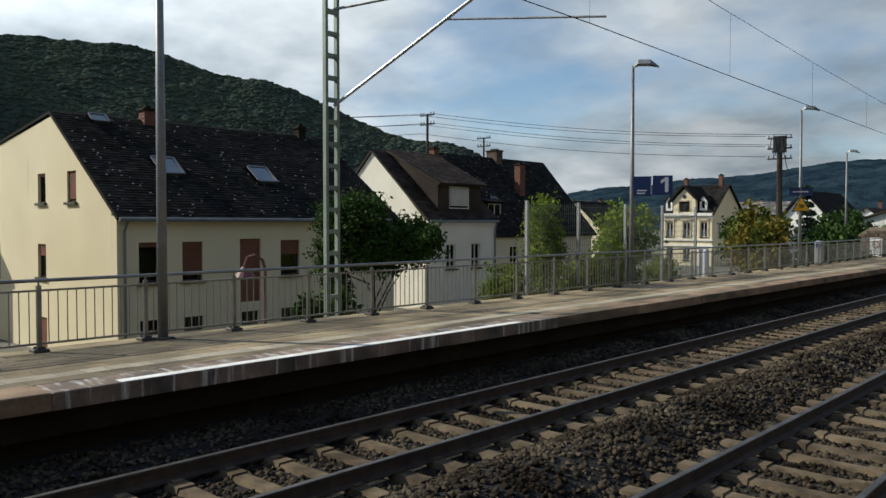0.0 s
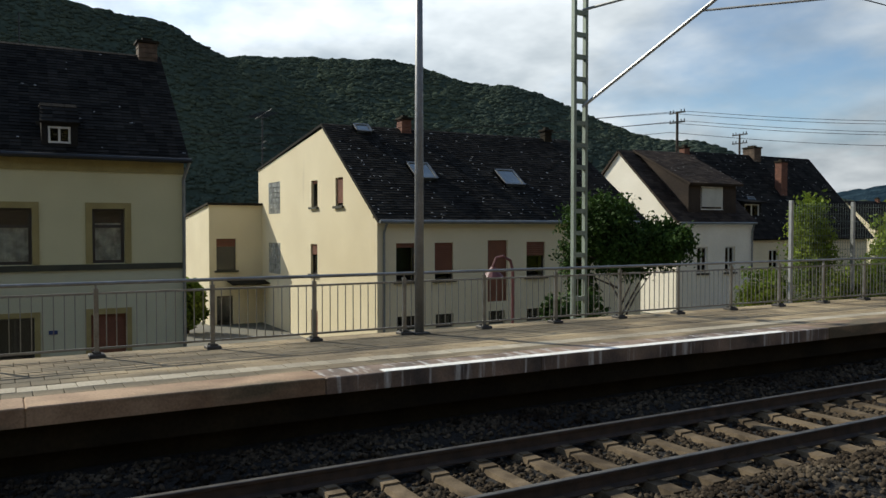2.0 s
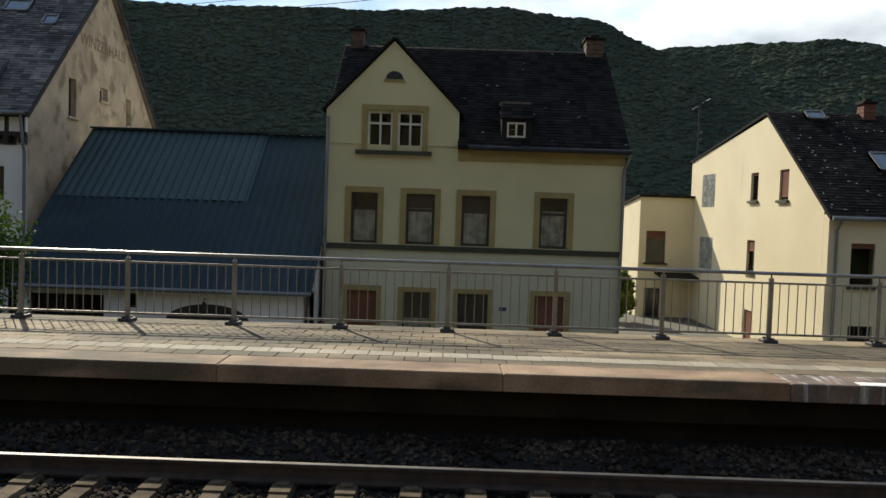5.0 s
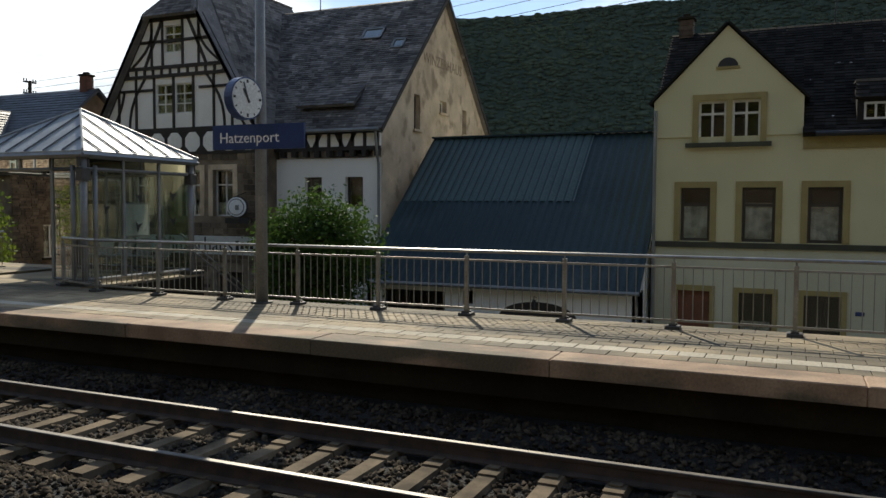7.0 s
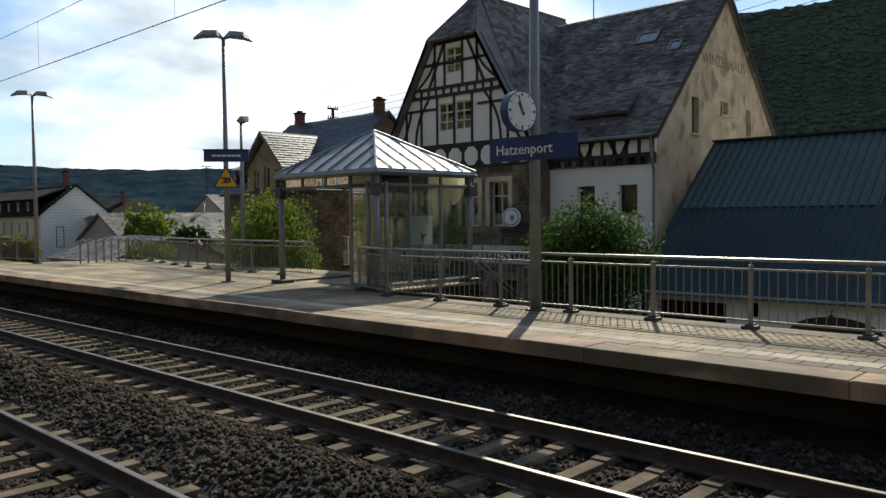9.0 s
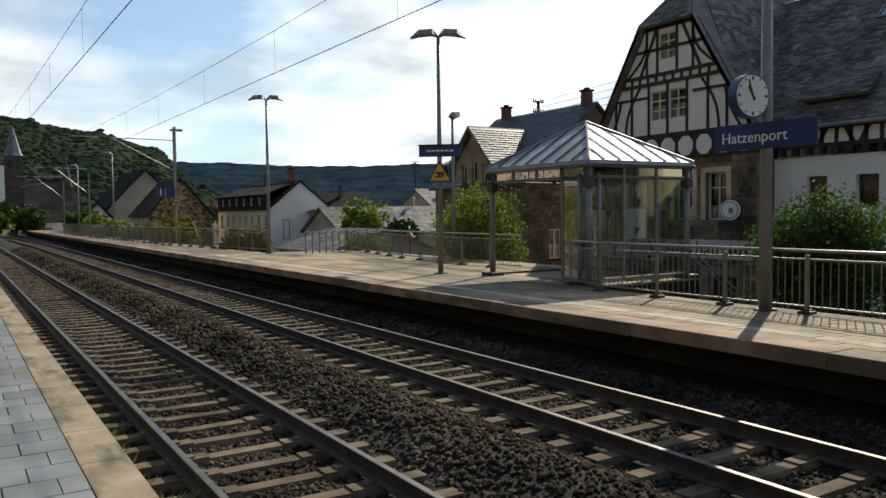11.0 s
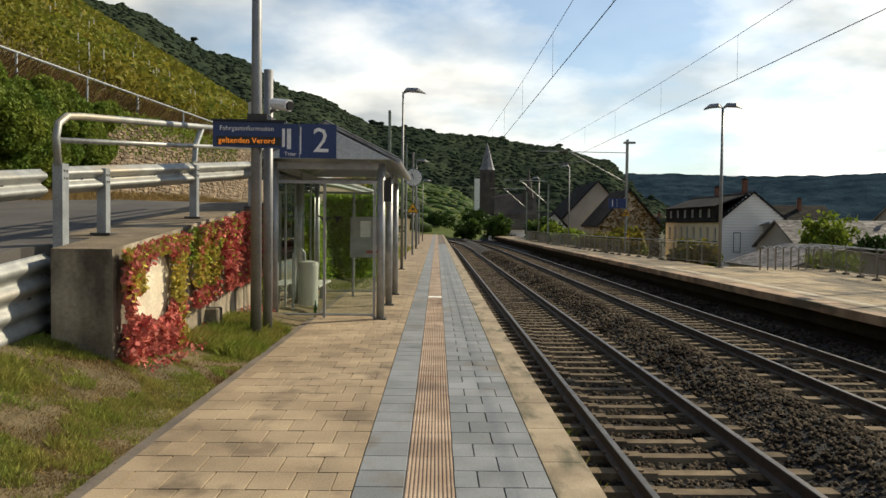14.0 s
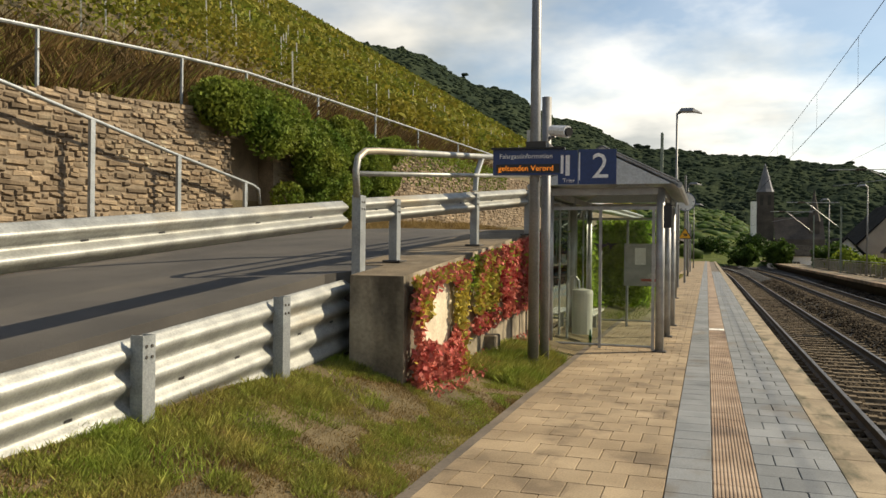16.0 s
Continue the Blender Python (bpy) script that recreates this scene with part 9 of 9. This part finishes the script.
# rubble relief on the side that faces the shelter
m = Mesh()
E2 = Face((0, -30.4, 0), (0, 1, 0))
rb = random.Random(12)
v = TOWN
while v < 3.7:
    hh = rb.uniform(0.07, 0.15)
    u = 24.05
    while u < 33.0:
        w = rb.uniform(0.12, 0.42)
        if not any(a - 0.1 < u + w and u < a + 0.9 and -0.1 < v + hh and v < 1.6 for a in (25.6, 28.6)):
            E2.box(m, u + 0.012, u + w - 0.012, v + 0.012, v + hh - 0.012, 0.0, rb.uniform(0.02, 0.06))
        u += w
    v += hh
tagged(part("rubble", m, M_brownstone, sh), kind="stuff")

# southern streets
wh = plain_house("boarded_house", "house with white boarded gable and dark roof", -33.2, -26.9, -92, -74.5, 3.1, 5.8, "y", M_cream, M_slate,
                 wins=(("+x", -90.8, 0.8, 2.1, 8, 1.05, 2.4), ("+x", -90.8, 0.8, 2.1, 8, -1.4, -0.2)), chim=((-30, -76.5, 5.6, 7.0), (-30, -84, 5.6, 6.6)))
MD = Face((-26.75, 0, 0), (1, 0, 0))
md = [(-90.0 + 2.5 * k, -89.2 + 2.5 * k, 3.35, 4.15) for k in range(6)]
part("slate_storey", wall(MD, rect(-91.5, -75.2, 3.0, 4.4), md, 0.3), M_slate, wh, "slate-hung upper storey with white windows")
part("flat_roof", Mesh().slab((-26.55, -91.7, 4.42), (-26.55, -75.0, 4.42), (-29.5, -75.0, 5.5), (-29.5, -91.7, 5.5), 0.1), M_slate, wh)
for q in md:
    window(wh, MD, *q, M_whiteframe, 0.06, (2, 1), curtain=0.7)
Bd = Face((0, -74.45, 0), (0, 1, 0))
for k in range(26):
    v0 = -1.4 + 0.27 * k
    hw = 3.15 if v0 < 3.0 else 3.15 * (5.75 - v0) / 2.75
    if hw > 0.2:
        mm = Mesh()
        Bd.box(mm, 30.05 - hw, 30.05 + hw, v0, v0 + 0.225, 0.0, 0.045)
        part("board", mm, M_whitewall, wh)
window(wh, Face((0, -74.40, 0), (0, 1, 0)), 28.2, 28.9, 0.0, 1.9, M_winframe, -0.02, (1, 1))
plain_house("overgrown_house", "house overgrown with orange-brown creeper", -24.2, -17.6, -94, -85, 2.6, 6.4, "y", M_gable, M_rooftile, wins=(("+y", 20.4, 0.9, 2, 1, 0.4, 1.6),))
r_ = np.random.default_rng(17)
n = 1700
u = r_.uniform(-24.2, -17.6, n)
hmax = 2.6 + 3.6 * (1 - np.abs(u + 20.9) / 3.3)
zz = TOWN + r_.random(n) * (hmax - TOWN)
keep = ~((u > -21.4) & (u < -20.3) & (zz > 0.3) & (zz < 1.7))
tagged(quad_object("creeper", leaves(np.stack([u, np.full(n, -84.9) + r_.normal(0, 0.1, n), zz], 1)[keep], 0.16, r_), M_autumnleaf), "orange-brown creeper on the gable", "creeper", kind="stuff")
plain_house("grey_gable_house", "tall house with a grey gable", -25.0, -15.2, -112, -98, 2.8, 8.0, "y", M_greyrender, M_slate, wins=(("+x", -110, 0.8, 3, 4, 0.2, 1.7),))
plain_house("small_white_house", "small white house with a dark roof", -16.5, -12.6, -108, -97, 2.0, 4.0, "y", M_whitewall, M_slate, wins=(("+y", 13.6, 0.9, 1.6, 2, -0.4, 1.2),))
plain_house("low_white_house", "low white house beyond the platform", -13.5, -8.5, -128, -118, 1.8, 3.3, "x", M_whitewall, M_slate, wins=(("+y", 9.5, 0.9, 1.6, 2, -0.2, 1.0),))
plain_house("grey_shed", "low shed with a grey sheet roof", -38, -27, -66, -58, 0.9, 3.0, "x", M_greyrender, M_slatelit, wins=(("+x", -64, 1.4, 3, 1, -0.4, 0.4),))
plain_house("flat_shed", "wide low shed with a pale roof", -50, -31, -78, -67, 2.1, 2.9, "x", M_greyrender, M_panel, wins=(("+y", 33, 1.6, 4, 3, 0.2, 1.2),))
plain_house("wall_shed", "low pale shed behind the ramp railing", -29, -21, -56, -47, -0.1, 1.3, "y", M_greyrender, M_slatelit)
rt = random.Random(33)
spots_ = [(-62, -58), (-75, -70), (-58, -92), (-85, -60), (-70, -110), (-95, -90), (-48, -105), (-110, -75), (-60, -130), (-40, -135), (-90, -130), (-120, -110), (-52, -42), (-70, -30), (-60, 30), (-75, 45), (-70, 62), (-55, 70), (-62, 100), (-30, 120), (-50, 130), (-10, 125), (-80, 110), (-25, 150), (8, 140), (-45, -160), (-28, -150), (-75, -160)]
for k, (x, y) in enumerate(spots_):
    w, d = rt.uniform(7, 10), rt.uniform(8, 12)
    e = rt.uniform(1.2, 3.0)
    ax = rt.choice("xy")
    plain_house("town_house", ("cream" if k % 3 == 0 else "white" if k % 3 == 1 else "grey") + " town house with a dark pitched roof", x - w / 2, x + w / 2, y - d / 2, y + d / 2, e, e + rt.uniform(2.4, 3.6), ax, (M_cream, M_whitewall, M_greyrender)[k % 3], (M_slate, M_rooftile, M_slatelit)[k % 3],
                wins=(("+x", y - d / 2 + 1.2, 0.9, 2.4, 3, e - 2.0, e - 0.6), ("+y" if y < 0 else "-y", (-x - w / 2 if y < 0 else x - w / 2) + 1.4, 0.9, 2.4, 2, e - 2.0, e - 0.6)), chim=((x, y + 1, e + 2.2, e + 3.8),), group="town houses", size=0.7)

# church with a tall spire and a smaller turret
cx, cy = -12.2, -192.0
ch = thing("church", (cx, cy, 0), "dark stone church with a slate spire", "church")
tower = Mesh().box(cx - 1.75, cx + 1.75, cy - 1.75, cy + 1.75, -2, 15.6)
tw_ = part("tower", tower, M_darkstone, ch)
# thin dark sheets on the tower face for the shade in the belfry
for s in (-0.8, 0.8):
    part("belfry_opening", Mesh().box(cx + s - 0.35, cx + s + 0.35, cy + 1.72, cy + 1.78, 12.6, 14.9), M_unlit, tw_)
sp = Mesh()
sp.tube([(cx, cy, 15.6), (cx, cy, 16.3), (cx, cy, 22.2)], [1.95, 1.65, 0.05], 8)
part("spire", sp, M_spire, ch, "slate spire that catches the light")
part("nave", Mesh().box(cx - 12, cx - 1.9, cy - 5, cy + 3, -2, 5.0).prism([(cx - 12, cy + 3, 5), (cx - 1.9, cy + 3, 5), (cx - 1.9, cy - 1, 10), (cx - 12, cy - 1, 10)], (0, -0.2, -0.1)), M_darkstone, ch)
tr_ = Mesh()
tr_.box(cx - 11, cx - 9, cy, cy + 2, 5, 9); tr_.tube([(cx - 10, cy + 1, 9), (cx - 10, cy + 1, 16)], [1.35, 0.05], 8)
part("turret", tr_, M_darkstone, ch)
part("white_annex", Mesh().box(cx + 1.9, cx + 3.1, cy + 1, cy + 3, 2, 13.4), M_whitewall, ch)

# poles and pylons
def pylon(x, y, h, label, r=0.14, arms=3, z=TOWN, w=1.6):
    b = thing("utility_pole", (x, y, z), label, "utility pole", "utility poles")
    part("pole", Mesh().tube([(x, y, z), (x, y, z + h)], [r, r * 0.7], 8), M_bark, b)
    for k in range(arms):
        zz = z + h - 0.15 - 0.75 * k
        part("cross_arm", Mesh().box(x - w / 2, x + w / 2, y - 0.05, y + 0.05, zz, zz + 0.1), M_dark, b)
        for s in (-0.9, -0.5, 0.5, 0.9):
            part("insulator", Mesh().tube([(x + s * w / 2, y, zz + 0.1), (x + s * w / 2, y, zz + 0.28)], 0.04, 6), M_dark, b)
    return b


tp = pylon(-21.45, 60, 11.2, "thick grey concrete pole with cable terminals and cross arms", 0.27, 3, w=1.75)
head = part("terminal_box", Mesh().cbox(-21.85, -21.05, 59.7, 60.3, 7.75, 8.95, 0.05), M_dark, tp, "dark cluster of cable terminals")
for k in range(5):
    part("cable", Mesh().tube([(-21.9 + 0.22 * k, 59.65, 8.9), (-22.0 + 0.27 * k, 59.6, 8.2), (-21.7 + 0.12 * k, 59.66, 7.5)], 0.03, 5), M_dark, head)
part("stay_wire", Mesh().tube([(-21.2, 59.9, 8.0), (-20.0, 59.6, 3.2)], 0.03, 5), M_dark, tp)
pylon(-45, 47.3, 13.8, "wooden pole above the house roofs", 0.14, 2)
pylon(-48, 58.0, 13.0, "wooden pole beyond the slate roofs", 0.12, 2)
pylon(-38, -46.5, 13.0, "wooden pole with stacked cross arms", 0.16, 4, w=1.0)
for x, y, h in ((-80, -85, 13), (-64, -110, 13), (-95, -120, 14), (-58, -75, 9)):
    pylon(x, y, h, "thin pole in the town", 0.13, 3)
for k in range(5):
    dz = 0.75 * (k // 2)
    a, b = Vector((-45 + (0.7 if k % 2 else -0.7), 47.3, 11.45 - dz)), Vector((-21.6 + (0.9 if k % 2 else -0.9), 60, 9.0 - dz))
    pts = [a.lerp(b, t / 12) - Vector((0, 0, 0.5 * math.sin(math.pi * t / 12))) for t in range(13)]
    wire("town_wire", pts, 0.018, "thin cable between the poles")
    c = Vector((-120, 10 + 6 * k, 16 - dz))
    pts = [c.lerp(a, t / 10) - Vector((0, 0, 1.2 * math.sin(math.pi * t / 10))) for t in range(11)]
    wire("town_wire", pts, 0.02, "thin cable over the roofs")
for k in range(4):
    a, b = Vector((-38 + 0.3 * k, -46.5, 10.6 - 0.5 * k)), Vector((-36, 10, 15.5 - 0.6 * k))
    wire("town_wire", [a.lerp(b, t / 12) - Vector((0, 0, 1.0 * math.sin(math.pi * t / 12))) for t in range(13)], 0.014, "thin cable past the inn")

# ---- trees and shrubs ----
tree("broadleaf_tree", (-18.0, 17.1, TOWN), 5.75, (1.7, 2.05, 1.95), M_tree, "dense dark green tree in front of the houses", 26000, 0.06, 0.09, 3, shell=0.3,
     lobes=(((-0.37, -0.41, 4.75), (1.05, 1.1, 1.02)), ((0.73, 0.82, 4.25), (1.0, 1.05, 0.70)), ((-0.9, -1.0, 3.6), (0.5, 0.55, 0.95)), ((0.13, 0.15, 4.0), (1.0, 1.05, 0.72)), ((-0.72, -0.8, 2.9), (0.4, 0.4, 0.6))))
tree("birch_shrub", (-13.7, 20.0, -0.2), 3.65, (0.5, 0.78, 1.65), M_birch, "light green young birch behind the railing", 5200, 0.055, 0.05, 4, shell=0.25)
for k, (x, y, hh, w) in enumerate(((-14.0, 18.6, 1.5, 0.8), (-13.6, 23.2, 2.3, 0.65), (-13.8, 24.8, 1.7, 0.7), (-13.6, 21.6, 1.5, 0.9), (-13.9, 27.5, 1.3, 0.8))):
    tree("light_green_shrub", (x, y, 0.0), hh, (w * 0.7, w, hh * 0.5), M_birch, "leafy light green shrub behind the railing", 2800, 0.055, 0.03, 10 + k, shell=0.25, category="shrub", group="shrubs behind the railing")
tree("green_shrub", (-13.9, 12.0, -0.6), 1.9, (0.6, 0.8, 0.9), M_tree, "green shrub round the mast foot", 1300, 0.08, 0.03, 17, shell=0.2, category="shrub")
tree("round_bush", (-18.0, -11.0, TOWN), 4.85, (1.4, 1.65, 1.6), M_bushgreen, "rounded green bush in front of the inn", 24000, 0.055, 0.12, 5, shell=0.3, category="bush")
tree("round_bush", (-17.0, -24.0, TOWN), 5.5, (1.5, 1.7, 1.9), M_birch, "sunlit yellow-green bush by the stone house", 11000, 0.07, 0.1, 6, shell=0.3, category="bush")
tree("street_tree", (-28.5, -57.0, TOWN), 5.6, (1.9, 1.9, 1.8), M_birch, "small bright green tree by the boarded house", 3000, 0.17, 0.12, 7, shell=0.3)
tree("street_tree", (-29.5, -52.5, TOWN), 4.2, (1.6, 1.6, 1.3), M_tree, "small dark green tree by the boarded house", 2200, 0.16, 0.12, 8, shell=0.3)
tree("ramp_bush", (-16.8, -33.0, 0.2), 1.2, (0.9, 1.6, 0.5), M_birch, "low yellow-green bush beside the ramp", 1500, 0.07, 0.03, 9, shell=0.2, category="bush")
for k, (x, y, hh, w, mm) in enumerate(((-21.0, 55.0, 6.0, 2.7, M_autumn), (-19.6, 53.0, 4.6, 1.5, M_autumn), (-16.5, 56.0, 4.8, 2.2, M_tree), (-20, 70, 6, 3, M_tree), (-34, 60, 6.5, 3.5, M_birch), (-38, 52, 6, 3, M_tree), (-15, 66, 5, 2.4, M_birch), (-30, 75, 6, 3, M_tree), (-13.2, -40, 2.0, 1.6, M_autumn), (-12.5, -52, 2.2, 1.8, M_autumn), (-12.2, -60, 2.0, 1.6, M_autumn), (-12, -70, 2.2, 1.8, M_birch), (-12, -80, 2.6, 2.0, M_birch), (-12.5, -92, 3.5, 2.4, M_bushgreen), (-9.5, -118, 4.0, 2.4, M_bushgreen), (-5.5, -135, 3.6, 2.8, M_bushgreen), (-0.5, -150, 5.0, 3.5, M_tree), (-8, -160, 5.5, 4, M_tree), (-19, -78, 4.5, 2.2, M_autumn), (-35, -110, 7, 4, M_tree), (-55, -80, 7, 3.5, M_tree), (-80, -100, 8, 4.5, M_tree), (-45, -68, 6.0, 3, M_birch), (4.5, -40, 4, 2.5, M_bushgreen), (5.5, -70, 5, 3.5, M_tree), (-36.4, 8.2, 2.4, 1.0, M_ivy))):
    tree("town_tree", (x, y, TOWN if x < -10 else -0.5), hh + (2.0 if -14 < x < -10 else 0), (w * 0.8, w * 0.8, hh * 0.42), mm, ("autumn-tinted" if mm == M_autumn else "dark green" if mm in (M_tree, M_ivy) else "light green") + " tree among the houses", 3600, 0.13 * (1 + abs(y) / 160), 0.12, 40 + k, shell=0.3, group="town trees")


def conifer(x, y, h, r, seed, z=TOWN):
    rg_ = np.random.default_rng(seed)
    b = thing("spruce", (x, y, z), "blue-green spruce tree among houses", "tree", "spruces")
    part("trunk", Mesh().tube([(x, y, z), (x, y, z + h)], [0.16, 0.02], 7), M_bark, b)
    n = 3200
    t = rg_.random(n) ** 0.7
    lay_ = np.round(t * 12) / 12
    rad = r * (1 - lay_) * rg_.random(n) ** 0.5 + 0.05
    a = rg_.uniform(0, 6.28, n)
    pos = np.stack([np.cos(a) * rad, np.sin(a) * rad, h * (0.06 + 0.94 * lay_) - 0.35 * rad + rg_.normal(0, 0.06, n)], 1)
    o = quad_object("needles", leaves(pos, 0.2, rg_, 0.4), M_conifer)
    o.parent = b


conifer(-20.8, 64.0, 7.6, 2.0, 51)
conifer(-46, -72, 8.2, 1.7, 52)
conifer(-19.5, 61.0, 5.0, 1.6, 53)


# tall wire fence behind the shrubs
def mesh_fence():
    b = thing("wire_fence", (-13.2, 22, 0), "tall grey wire-mesh fence with steel posts", "fence")
    ys_ = (18.5, 21.06, 23.8, 26.3, 28.9)
    for y in ys_:
        part("fence_post", Mesh().box(-13.24, -13.16, y - 0.04, y + 0.04, -0.3, 3.15), M_steel, b)
    for a, c in zip(ys_, ys_[1:]):
        m = Mesh()
        for k in range(1, 24):
            yy = a + (c - a) * k / 24
            m.box(-13.203, -13.197, yy - 0.003, yy + 0.003, 0.3, 3.1)
        for k in range(15):
            zz = 0.35 + 0.19 * k
            m.box(-13.204, -13.196, a, c, zz - 0.004, zz + 0.004)
        part("mesh_panel", m, M_fence_mesh, b)


mesh_fence()
# curved street lamp and small cabinets behind the railing
lm = thing("street_lamp", (-14.6, 10.9, TOWN), "pink-red street lamp with a curved neck", "street lamp", "curved street lamps")
part("pole", Mesh().tube([(-14.6, 10.9, TOWN), (-14.6, 10.9, 1.5), (-14.62, 10.85, 1.72), (-14.7, 10.7, 1.82), (-14.78, 10.58, 1.78), (-14.82, 10.52, 1.58)], 0.035, 8), M_pinkpaint, lm)
part("shade", Mesh().tube([(-14.82, 10.52, 1.58), (-14.82, 10.52, 1.5), (-14.82, 10.52, 1.36)], [0.05, 0.12, 0.24], 14), M_pinkpaint, lm)
copy_thing(lm, pose(-17.6, -19.2, TOWN))
copy_thing(lm, pose(-16.5, -28.5, TOWN))
cb = thing("cabinet", (-12.4, 25.8, 0.7), "white service cabinet behind the railing", "cabinet")
part("body", Mesh().cbox(-13.12, -12.82, 29.0, 29.3, 0.3, 1.58, 0.02), M_signwhite, cb)
part("door", Mesh().box(-13.08, -12.86, 28.985, 29.0, 0.45, 1.5), M_signwhite, cb)
tm = thing("ticket_machine", (-12.0, 38.4, P1Z), "blue-grey ticket machine by the lamp post", "machine")
part("body", Mesh().cbox(-12.1, -11.75, 38.6, 38.95, P1Z, P1Z + 1.05, 0.06), M_steel, tm)
part("screen", Mesh().box(-12.03, -11.82, 38.585, 38.6, P1Z + 0.72, P1Z + 0.92), M_signblue, tm)
